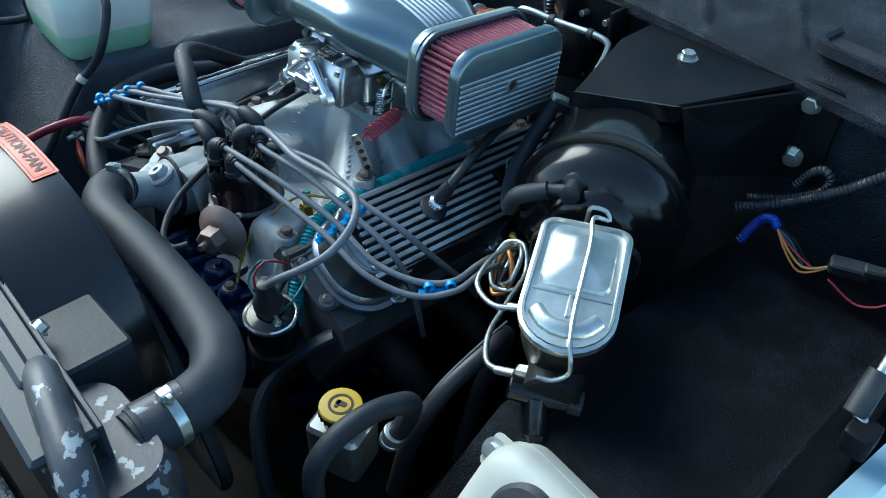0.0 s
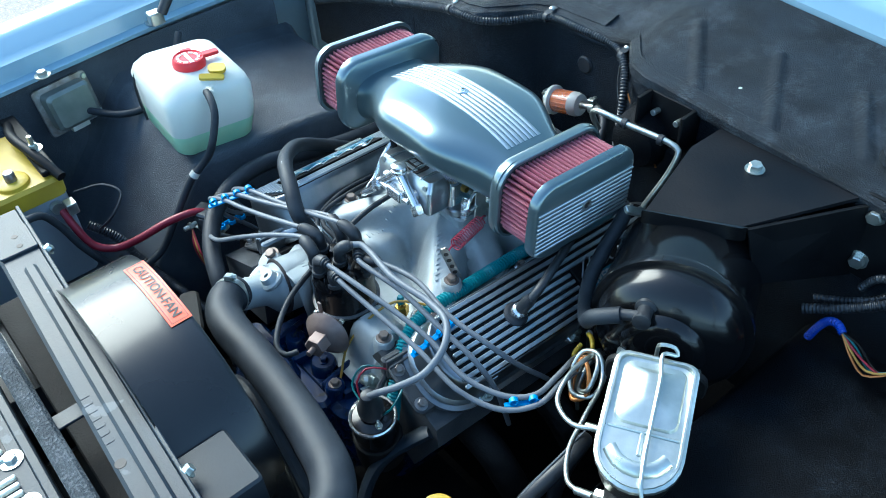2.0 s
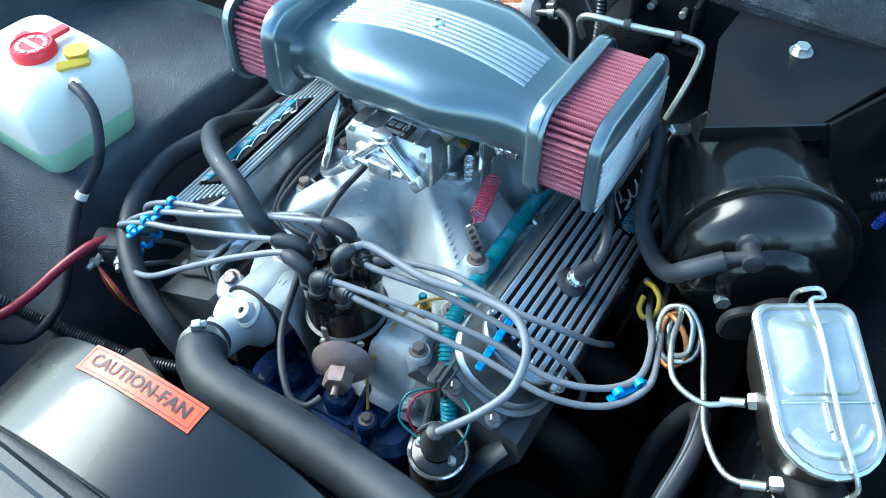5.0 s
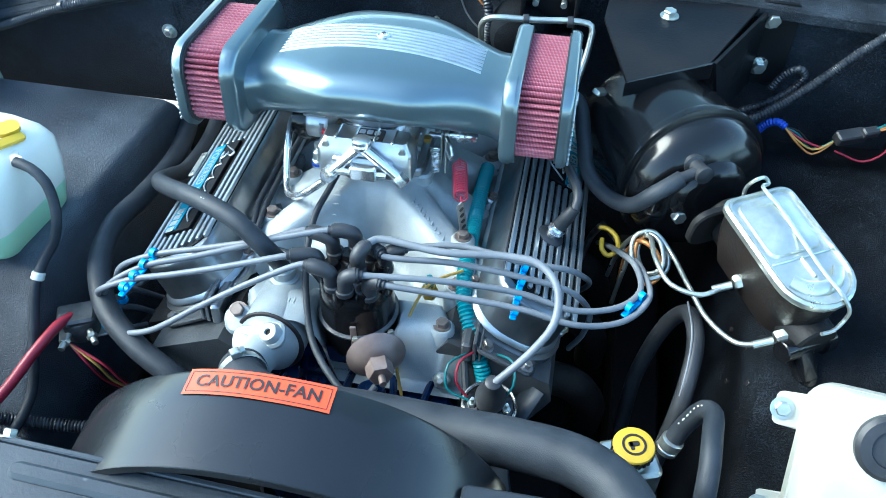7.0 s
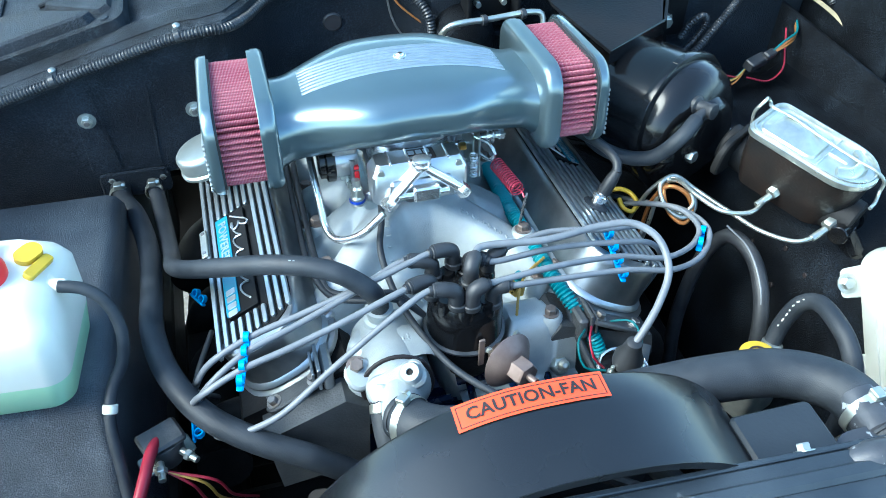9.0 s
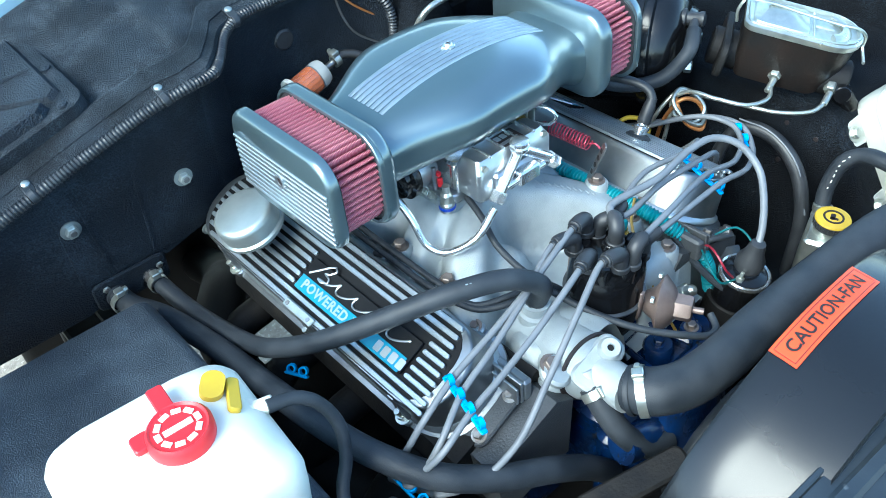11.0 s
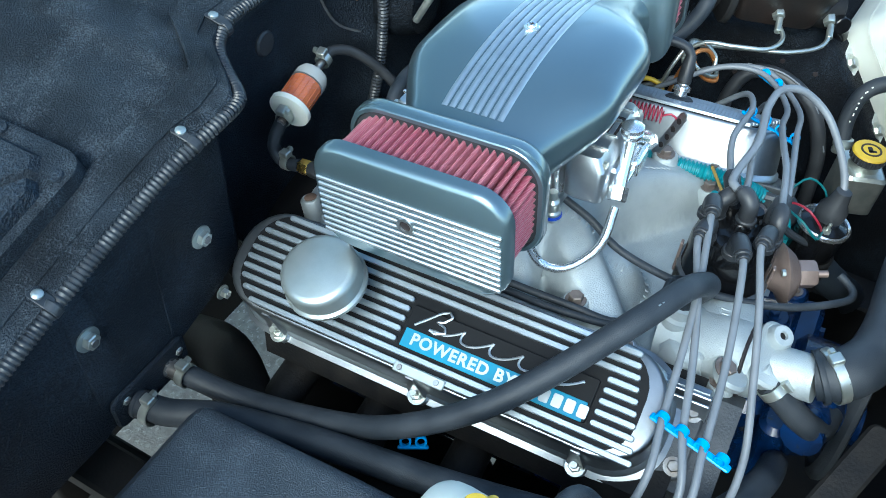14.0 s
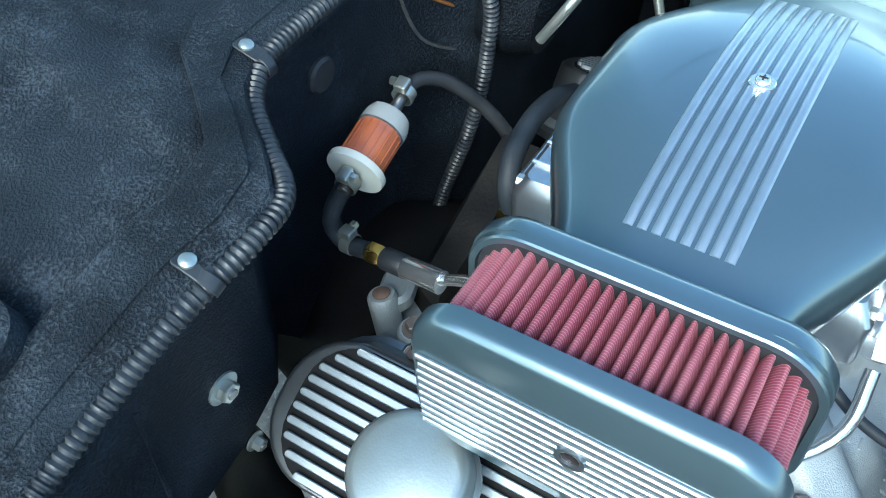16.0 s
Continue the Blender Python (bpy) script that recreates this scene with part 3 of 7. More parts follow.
for j in range(ny + 1):
    y = -0.288 + 0.488 * j / ny
    v += [(-0.145, y, -0.16), (0.145, y, -0.16)]
for j in range(ny):
    a = j * (nx + 1)
    f += [(a, a + nx + 1, k + 2 * j + 2, k + 2 * j), (a + nx, k + 2 * j + 1, k + 2 * j + 3, a + 2 * nx + 1)]
intake = thing("intake_manifold", "cast aluminium dual-plane intake manifold between the valve covers", "intake manifold", ENG)
part("casting", (v, f), CAST, intake, angle=70)
part("carburetor_pad", slab(0.135, 0.15, 0.018, 0.012, 0.003, 0, 0, -0.018), CAST, intake)
for x, y in ((-0.114, -0.275), (0.116, -0.248), (0.122, -0.19), (-0.124, -0.128), (0.120, -0.135), (0.112, -0.02), (-0.124, -0.045), (0.13, 0.06), (-0.125, 0.07), (0.12, 0.16), (-0.12, 0.16)):
    z = manifold_height(x, y)
    b = part("bolt_boss", lathe([(0.016, z - 0.05), (0.0145, z + 0.005), (0.012, z + 0.008)], 18, Matrix.Translation((x, y, 0))), CAST, intake)
    part("bolt", hexhead(0.0072, 0.007, Matrix.Translation((x, y, z + 0.008)), 0.0105), BOLTST, b, "brown-grey hexagon bolt")
for s in (-1, 1):
    part("flange_rail", join(slab(0.012, 0.46, 0.030, 0.004, 0.003, s * 0.148, -0.045, -0.104), slab(0.004, 0.46, 0.030, 0.001, 0.0008, s * 0.1575, -0.045, -0.100), slab(0.003, 0.46, 0.024, 0.001, 0.0008, s * 0.164, -0.045, -0.098)), SATIN if s < 0 else HEAD, intake, "dull flange rail beside the valve cover")
# raised foundry marks, too worn to read
for x0, y0, dx, dy, turn, n in ((-0.050, -0.150, 0.0008, 0.0075, 0, 11), (0.052, -0.099, 0.0056, -0.0050, 0, 10), (-0.085, -0.262, 0.006, 0.001, 0, 6)):
    for i in range(n):
        x, y = x0 + dx * i, y0 + dy * i
        wide, deep = ((0.0095, 0.0024) if dx < dy else (0.0024, 0.0095))
        if i % 3 == 1:
            wide, deep = max(wide * 0.7, 0.0024), max(deep * 0.7, 0.0024)
        part("cast_mark", slab(wide, deep, 0.0022, 0.0008, 0.0005), CAST, intake, m=Matrix.Translation((x, y, manifold_height(x, y) - 0.0015)))

for i in range(14):
    a = radians(-118 + 11 * i)
    x, y = -0.048 + 0.0475 * math.cos(a), -0.128 + 0.0475 * math.sin(a)
    part("cast_mark", slab(0.0075 if i % 4 else 0.005, 0.0026, 0.0022, 0.0008, 0.0005), CAST, intake, m=pose(x, y, manifold_height(x, y) - 0.0010, 0, 0, math.degrees(a)) @ pose(0, 0, 0, 0, 34, 0))


# valve covers: a finned, polished cover on each head
TW, TS = 0.102, 27.0


def valve_cover(s):
    """Built along y; its top tilts outwards by TS degrees."""
    side = "passenger" if s < 0 else "driver"
    t = thing("valve_cover", "finned polished aluminium valve cover on the %s side" % side, "valve cover",
              ENG @ pose(s * 0.217 - (0.002 if s < 0 else -0.004), -0.022, -0.037 - (0.003 if s < 0 else 0.0), 2.4 if s < 0 else 0, s * TS, 0), "valve covers")
    w, L = TW, 0.452
    rings = [rrect(w + 0.030, L + 0.020, 0.055, -0.068, 8), rrect(w + 0.030, L + 0.020, 0.055, -0.061, 8), rrect(w + 0.012, L + 0.004, 0.050, -0.059, 8),
             rrect(w + 0.004, L - 0.004, 0.047, -0.010, 8), rrect(w + 0.002, L - 0.006, 0.046, -0.0025, 8), rrect(w - 0.001, L - 0.010, 0.045, -0.0004, 8), rrect(w - 0.004, L - 0.014, 0.044, 0.0, 8)]
    part("cover", loft(rings), COVERM, t)
    # a black field, with bright fins standing on it
    part("field", loft([rrect(w - 0.0035, 0.414, 0.038, z, 6, 0, 0.002) for z in (-0.001, 0.0012)]), BLACK, t, "black painted field between the fins")
    n = 10
    for i in range(n):
        u = -1 + 2 * i / (n - 1)
        x = s * u * (w / 2 - 0.0055)
        back, front = 0.207 - 0.024 * abs(u) ** 3, -0.201 - 0.012 * u
        if s < 0:
            spans = [(front, back)] if i in (0, 1, 2, 8, 9) else [(front, -0.168), (0.024, back)]
        else:
            spans = [(front, 0.015), (0.165, back)] if 4 <= i <= 7 else [(front, back)]
        for a, b in spans:
            if b - a > 0.008:
                part("fin", slab(0.0056, b - a, 0.0050, 0.0026, 0.0007, x, (a + b) / 2, 0.0), STRIPE, t)
    for y in (-0.165, 0.0, 0.165):
        for sx in (-1, 1):
            ear = part("bolt_ear", slab(0.018, 0.022, 0.010, 0.007, 0.002, sx * (w / 2 + 0.009), y, -0.064), POLISH, t)
            if sx == s:
                part("bolt", join(hexhead(0.0062, 0.006, Matrix.Translation((sx * (w / 2 + 0.011), y, -0.054)), 0.0095), rod((sx * (w / 2 + 0.011), y, -0.05), (sx * (w / 2 + 0.011), y, -0.036), 0.0035)), ZINC, ear, "plated nut on a stud")
                part("leg", loft([[(sx * (w / 2 + k), y - h, z) for k, z, h in ((0.003, -0.008, 0.004), (0.011, -0.050, 0.009))] + [(sx * (w / 2 + k), y + h, z) for k, z, h in ((0.011, -0.050, 0.009), (0.003, -0.008, 0.004))],
                                  [(sx * (w / 2 + k), y - h, z) for k, z, h in ((-0.003, -0.008, 0.004), (-0.003, -0.058, 0.009))] + [(sx * (w / 2 + k), y + h, z) for k, z, h in ((-0.003, -0.058, 0.009), (-0.003, -0.008, 0.004))]]), POLISH, ear)
            else:
                part("bolt", hexhead(0.005, 0.005, Matrix.Translation((sx * (w / 2 + 0.010), y, -0.054)), 0.008), BOLTST, ear, "dull hexagon bolt")
    # a bead round the foot, and a front shelf with two bolts
    part("edge_bead", loft([[(x, y, z) for x, y, z in rrect(w + k, L + k - 0.008, 0.050, zz, 8)] for k, zz in ((0.010, -0.050), (0.017, -0.054), (0.018, -0.057), (0.012, -0.060))], cap=False), STRIPE, t)
    shelf = part("front_shelf", slab(0.078, 0.046, 0.007, 0.012, 0.002, 0, -0.232, -0.069), HEAD, t)
    for x in (-0.026, 0.026):
        part("bolt", hexhead(0.0058, 0.006, pose(x, -0.244, -0.062), 0.009), STEEL, shelf)
    if s < 0:
        tag = part("clip_plate", slab(0.010, 0.052, 0.003, 0.002, 0.0008, -0.0485, -0.012, 0.0052), ZINC, t, "pale plated clip with two rivets")
        for y in (-0.030, 0.008):
            part("rivet", lathe([(0.003, 0.008), (0.0025, 0.0092)], 10, pose(-0.0485, y, 0)), STEEL, tag)
    return t


cover_p = valve_cover(-1)
cover_d = valve_cover(1)

# badge on the covers: a light blue strip with lettering, and a script drawn as a plain silver line


def badge(t, s, y0, y1):
    L = y1 - y0
    mid = (y0 + y1) / 2
    part("badge_panel", slab(0.040, L, 0.0046, 0.002, 0.0005, s * 0.009, mid, 0.0012), BLACK, t, "black badge panel")
    turn = pose(s * 0.0205, mid, 0.0058, 0, 0, 90)
    if s < 0:
        turn = pose(-0.0205, mid, 0.0058, 0, 0, -90)
    strip = part("badge_strip", slab(L * 0.97, 0.0180, 0.0016, 0.001, 0.0004), BADGE, t, "light blue enamel strip", turn @ Matrix.Translation((0, 0, -0.0002)))
    part("lettering", moved(lettering("POWERED BY", 0.0158, 0.0003, 1.10, 0.0, 0.0005), Matrix.Translation((-L * 0.155, 0, 0.0018))), BRUSHED, strip, "silver capital letters")
    for i in range(4):
        part("letter_bar", slab(0.0090, 0.0120, 0.0008, 0.0018, 0.0002, L * 0.285 + i * 0.0118, 0, 0.0016), BRUSHED, strip)
    # the script: one slanting line, a tall double bow and then low waves
    pts = []
    for i in range(161):
        u = i / 160
        if u < 0.30:
            k = u / 0.30
            x = (0.004, 0.011, 0.018, 0.024, 0.030, 0.026, 0.020, 0.030, 0.034, 0.026, 0.018, 0.030)[int(k * 11)]
            y = (-0.009, 0.000, 0.010, 0.014, 0.010, 0.003, 0.001, -0.001, -0.006, -0.010, -0.008, -0.007)[int(k * 11)]
            w_ = k * 11 - int(k * 11)
            if k < 1:
                x += w_ * ((0.004, 0.011, 0.018, 0.024, 0.030, 0.026, 0.020, 0.030, 0.034, 0.026, 0.018, 0.030)[int(k * 11) + 1] - x)
                y += w_ * ((-0.009, 0.000, 0.010, 0.014, 0.010, 0.003, 0.001, -0.001, -0.006, -0.010, -0.008, -0.007)[int(k * 11) + 1] - y)
        else:
            k = (u - 0.30) / 0.70
            a = 2 * math.pi * 4.5 * k
            x, y = 0.034 + (L * 0.92 - 0.040) * k + 0.0050 * math.sin(a), -0.0035 + 0.0056 * math.sin(a - 0.9)
        pts.append((x - L * 0.46 + 0.30 * y, y, 0.0))
    part("script", moved(tube(pts, 0.00125, 6, smooth=False), turn @ Matrix.Translation((0, 0.0225, 0.0012))), BRUSHED, t, "silver script drawn as one looping line")


badge(cover_p, -1, -0.164, 0.021)
badge(cover_d, 1, 0.018, 0.160)

# ---- air cleaner ----
air = thing("air_cleaner", "blue-grey metallic air scoop with two red pleated filters over the carburettor", "air cleaner", ENG @ Matrix.Translation((-0.0025, -0.0165, 0.0)))


def scoop_half(x):
    """Half the scoop's depth, and its top and bottom, at a place along it: a wide six-sided body with necks that flare to the plates."""
    u = min(1.0, abs(x) / 0.156)
    k = min(1.0, max(0.0, (0.94 - u) / 0.70))
    k = k * k * (3 - 2 * k)
    flare = max(0.0, (u - 0.84) / 0.16) ** 2
    return 0.064 + 0.040 * k + 0.006 * flare, 0.124 + 0.030 * (1 - u ** 2.1) + 0.006 * flare, 0.058 + 0.022 * k - 0.010 * flare


def scoop_point(x, a, out=0.0):
    hy, top, bot = scoop_half(x)
    c, s_ = math.cos(a), math.sin(a)
    mid = bot + (top - bot) * 0.52
    zz = mid + ((top - mid) * abs(s_) ** 0.70 if s_ > 0 else -(mid - bot) * abs(s_) ** 0.85)
    return x, (hy + out) * math.copysign(abs(c) ** 0.60, c), zz + (out if s_ > 0.5 else 0.0)


rings = [[scoop_point(-0.160 + 0.320 * j / 40, 2 * math.pi * i / 56) for i in range(56)] for j in range(41)]
part("scoop", loft(rings), SCOOP, air, angle=70)


def scoop_top(x, y):
    """The height of the scoop's skin over a place."""
    hy, top, bot = scoop_half(x)
    c = min(1.0, abs(y) / hy) ** (1 / 0.60)
    mid = bot + (top - bot) * 0.52
    return mid + (top - mid) * (1 - c * c) ** 0.35


for i in range(8):
    y = -0.0270 + 0.0540 * i / 7
    rows = []
    for j in range(27):
        x = -0.120 + 0.242 * j / 26
        end = min(1.0, min(j, 26 - j) / 1.0 + 0.25)
        z = scoop_top(x, y)
        rows.append([(x, y - 0.0032, z - 0.0015), (x, y - 0.0027, z + 0.0009 * end), (x, y - 0.0014, z + 0.0019 * end), (x, y + 0.0014, z + 0.0019 * end), (x, y + 0.0027, z + 0.0009 * end), (x, y + 0.0032, z - 0.0015)])
    part("stripe_fin", loft(rows), STRIPE, air, "bright milled rib along the top", angle=50)
screw = part("screw", lathe([(0.0078, -0.002), (0.0078, 0.0030), (0.0070, 0.0038), (0.0048, 0.0038), (0.0045, 0.0052), (0.0036, 0.0060)], 22, Matrix.Translation((0.001, 0, 0.1535))), CHROME, air, "chrome screw with washer")
part("slot", join(slab(0.0052, 0.0011, 0.0006, 0.0003, 0.0001, 0.001, 0, 0.1593), slab(0.0011, 0.0052, 0.0006, 0.0003, 0.0001, 0.001, 0, 0.1593)), INK, screw)
part("carburetor_ring", lathe([(0.062, 0.068), (0.067, 0.07), (0.067, 0.082), (0.06, 0.09)], 32), POLISH, air)


def plate(x, sgn, thick, w, h, lip):
    """A rounded end plate in the y-z plane whose face looks along sgn x."""
    m = Matrix.Translation((x, 0, 0.1)) @ Matrix(((0, 0, sgn, 0), (sgn, 0, 0, 0), (0, 1, 0, 0), (0, 0, 0, 1)))
    r = 0.030
    rings = [rrect(w, h, r, 0, 8), rrect(w, h, r, thick * 0.55, 8), rrect(w - 0.003, h - 0.003, r, thick * 0.85, 8), rrect(w - 0.010, h - 0.010, r - 0.004, thick, 8)]
    return moved(loft(rings), m), m


def ring_plate(w, h, r, deep, lip):
    """A flat rounded frame that stands round a filter's end as a raised lip."""
    return loft([rrect(w, h, r, 0, 8), rrect(w, h, r, deep - 0.001, 8), rrect(w - 0.002, h - 0.002, r - 0.001, deep, 8), rrect(w - 2 * lip, h - 2 * lip, r - lip, deep, 8), rrect(w - 2 * lip - 0.001, h - 2 * lip - 0.001, r - lip, 0, 8)], closed=True)


PLEAT = (0.0038, 0.0035, 0.0018, -0.0026, -0.0066, -0.0026, 0.0018, 0.0035)
for s in (-1, 1):
    p, m = plate(s * 0.2205, s, 0.013, 0.180, 0.110, 0)
    outer = part("end_plate", p, SCOOP, air, "rounded metallic end plate with milled grooves")
    for i in range(10):
        part("groove_fin", slab(0.170 - 0.0022 * (9 - i) * (i > 7), 0.0038, 0.0026, 0.001, 0.0008, 0, -0.0378 + 0.0064 * i, 0.0125), BRUSHED, outer, m=m)
    part("hole_rim", lathe([(0.0080, 0.0125), (0.0080, 0.0168), (0.0052, 0.0165), (0.0048, 0.010)], 18, cap=False), POLISH, outer, m=m)
    part("hole", lathe([(0.0054, 0.0128), (0.0052, 0.0152)], 14), INK, outer, m=m)
    p, m = plate(s * 0.168, -s, 0.014, 0.184, 0.112, 0)
    inner_plate = part("inner_plate", p, SCOOP, air, "rounded metallic inner plate with a raised lip")
    # pleated filter: deep, narrow folds round a rounded rectangle, under a fine wire mesh
    n = 66
    base = rrect(0.161, 0.088, 0.026, 0, 24)
    P = [Vector(q) for q in base]
    per = [0.0]
    for i in range(len(P)):
        per.append(per[-1] + (P[(i + 1) % len(P)] - P[i]).length)
    tot = per[-1]
    K = n * 8
    ring, edge = [], []
    for i in range(K):
        d = tot * i / K
        j = max(q for q in range(len(P)) if per[q] <= d + 1e-9)
        t = (d - per[j]) / max(per[j + 1] - per[j], 1e-9)
        q = P[j].lerp(P[(j + 1) % len(P)], t)
        tang = (P[(j + 1) % len(P)] - P[j]).normalized()
        nor = Vector((tang.y, -tang.x, 0))
        lean = 0.00025 * math.sin(i // 8 * 2.4 + s)
        ring.append(q + nor * PLEAT[i % 8] + tang * lean)
        edge.append(q + nor * (PLEAT[i % 8] + 0.0005) + tang * lean)
    m = Matrix.Translation((s * 0.168, 0, 0.1)) @ Matrix(((0, 0, s, 0), (s, 0, 0, 0), (0, 1, 0, 0), (0, 0, 0, 1)))
    part("lip", moved(ring_plate(0.184, 0.112, 0.034, 0.0052, 0.0045), m), SCOOP, inner_plate)
    rr = [[tuple(q)[:2] + (z,) for q in ring] for z in (0.0005, 0.0135, 0.027, 0.0405, 0.0530)]
    part("filter_element", moved(loft(rr), m), RED, air, "pleated red filter cloth under wire mesh", angle=80)
    wires = [loft([[(q.x, q.y, z - 0.00022) for q in edge], [(q.x * 1.0025, q.y * 1.004, z) for q in edge], [(q.x, q.y, z + 0.00022) for q in edge]], cap=False) for z in [0.0035 + 0.00165 * k for k in range(29)]]
    mesh = part("wire_mesh", moved(join(*wires), m), MESHW, air, "fine pale wire mesh over the pleats", angle=80)
    mesh["kind"] = "stuff"
    for z0, z1 in ((-0.0005, 0.0030), (0.0500, 0.0535)):
        part("filter_seal", moved(loft([rrect(0.1745, 0.1025, 0.030, z0, 8), rrect(0.1745, 0.1025, 0.030, z1, 8)]), m), BOOT, air, "black rubber seal")

# ---- carburettor ----
carb = thing("carburetor", "polished four-barrel carburettor with a chrome fuel log", "carburettor", ENG @ Matrix.Translation((-0.004, -0.004, 0)))
part("base_plate", slab(0.125, 0.15, 0.012, 0.012, 0.002, 0, 0.0, 0.0), POLISH, carb)
part("main_body", join(slab(0.108, 0.15, 0.040, 0.012, 0.003, 0, 0, 0.012), lathe([(0.062, 0.045), (0.062, 0.072), (0.058, 0.076)], 28)), CHROME, carb)
part("air_horn", lathe([(0.0635, 0.066), (0.0655, 0.069), (0.0635, 0.073)], 32), BRASS, carb, "thin brass-coloured air horn gasket")
for s in (-1, 1):
    bowl = part("float_bowl", join(loft([rrect(0.104, 0.030, 0.005, 0.018, 4, 0, s * 0.097), rrect(0.114, 0.040, 0.007, 0.024, 4, 0, s * 0.097), rrect(0.114, 0.040, 0.007, 0.058, 4, 0, s * 0.097), rrect(0.100, 0.028, 0.006, 0.070, 4, 0, s * 0.095)]), slab(0.074, 0.010, 0.026, 0.004, 0.003, 0, s * 0.119, 0.026)), POLISH, carb)
    for x in (-0.046, 0.046):
        for z in (0.028, 0.062):
            part("bowl_screw", hexhead(0.0045, 0.005, pose(x, s * 0.116, z, s * -90 + 180, 0, 0)), ZINC, bowl)
    for x in (-0.034, -0.012, 0.012, 0.034):
        part("rib", slab(0.003, 0.030, 0.004, 0.001, 0.001, x, s * 0.097, 0.069), CHROME, bowl)
    part("sight_plug", lathe([(0.008, 0), (0.008, 0.004), (0.005, 0.005), (0.004, 0.003)], 14, pose(0.012, s * 0.124, 0.032, s * -90 + 180, 0, 0)), BRASS if s > 0 else STEEL, bowl)
    part("sight_plug", lathe([(0.008, 0), (0.008, 0.004), (0.005, 0.005), (0.004, 0.003)], 14, pose(-0.014, s * 0.124, 0.032, s * -90 + 180, 0, 0)), STEEL, bowl)
part("badge", slab(0.034, 0.024, 0.002, 0.002, 0.0005, 0.004, -0.097, 0.0695), INK, carb, "small dark badge with pale bars")
for i in range(3):
    part("badge_bar", slab(0.007, 0.008, 0.0008, 0.001, 0.0002, -0.006 + 0.009 * i, -0.093, 0.0713), BRUSHED, carb)
part("badge_bar", slab(0.026, 0.005, 0.0008, 0.001, 0.0002, 0.003, -0.104, 0.0713), BRUSHED, carb)
# the fuel log: a Y of tubes over the front bowl
log = part("fuel_log", join(rod((0.0, -0.122, 0.070), (-0.040, -0.128, 0.030), 0.0062, 14), rod((0.0, -0.122, 0.070), (0.048, -0.128, 0.034), 0.0062, 14),
                            moved(slab(0.032, 0.016, 0.018, 0.003, 0.002), pose(0.003, -0.128, 0.030)), rod((-0.03, -0.13, 0.038), (0.03, -0.13, 0.038), 0.004, 10)), CHROME, carb, "chrome Y-shaped fuel log")
part("log_knob", lathe([(0.010, 0), (0.011, 0.002), (0.011, 0.005), (0.009, 0.006), (0.011, 0.008), (0.011, 0.012), (0.008, 0.014)], 18, pose(0.0, -0.122, 0.068)), CHROME, log)
part("log_fitting", hexhead(0.0095, 0.014, frame_to((-0.036, -0.127, 0.034), (-0.055, -0.13, 0.014))), CHROME, log)
part("log_fitting", hexhead(0.009, 0.014, frame_to((0.042, -0.127, 0.038), (0.058, -0.13, 0.022))), CHROME, log)
# choke and its lever on the passenger side
part("choke", lathe([(0.026, 0), (0.027, 0.002), (0.027, 0.010), (0.022, 0.012), (0.022, 0.018), (0.014, 0.020)], 28, pose(-0.090, -0.034, 0.042, 0, -90, 0)), GLOSS, carb, "black round electric choke")
part("choke_housing", lathe([(0.02, 0), (0.022, 0.004), (0.022, 0.028)], 20, pose(-0.062, -0.034, 0.042, 0, -90, 0)), POLISH, carb)
part("choke_lever", join(slab(0.030, 0.006, 0.010, 0.002, 0.001, -0.078, -0.052, 0.058), slab(0.024, 0.008, 0.008, 0.002, 0.001, -0.080, -0.030, 0.066), rod((-0.07, -0.055, 0.02), (-0.07, -0.055, 0.05), 0.003)), POLISH, carb)
part("red_lever", join(slab(0.006, 0.005, 0.012, 0.002, 0.001, -0.066, -0.060, 0.024), slab(0.006, 0.010, 0.005, 0.002, 0.001, -0.066, -0.056, 0.038)), REDP, carb, "small red plastic lever")
part("vacuum_fitting", lathe([(0.009, 0), (0.009, 0.010), (0.007, 0.012), (0.007, 0.022), (0.0045, 0.025), (0.0045, 0.034)], 18, pose(-0.070, -0.074, 0.000)), ZINC, carb, "plated vacuum fitting on the manifold")
part("fitting_band", lathe([(0.0098, 0.004), (0.0098, 0.007), (0.008, 0.0075)], 18, pose(-0.070, -0.074, 0.000)), BLUET, carb, "blue plastic band")
# throttle linkage on the driver's side
part("throttle_lever", join(slab(0.003, 0.050, 0.045, 0.008, 0.0008, 0.082, -0.030, 0.012), slab(0.003, 0.022, 0.060, 0.006, 0.0008, 0.088, -0.050, 0.002)), ZINC, carb)
part("linkage_rod", join(rod((0.06, -0.02, 0.03), (0.118, -0.02, 0.03), 0.004), rod((0.085, -0.045, 0.05), (0.125, -0.045, 0.05), 0.005), lathe([(0.009, 0), (0.010, 0.003), (0.007, 0.006), (0.010, 0.009), (0.006, 0.012)], 16, pose(0.100, -0.045, 0.05, 0, 90, 0))), CHROME, carb)
part("linkage_nut", join(hexhead(0.007, 0.006, pose(0.118, -0.045, 0.05, 0, 90, 0))), CHROME, carb)
part("return_coil", coil((0.078, -0.07, 0.012), (0.078, -0.07, 0.042), 0.005, 0.0009, 9), CHROME, carb)
part("linkage_rod", tube([(0.083, -0.05, 0.055), (0.095, -0.075, 0.058), (0.100, -0.085, 0.048), (0.096, -0.078, 0.036), (0.09, -0.06, 0.034)], 0.0022, 8), CHROME, carb)

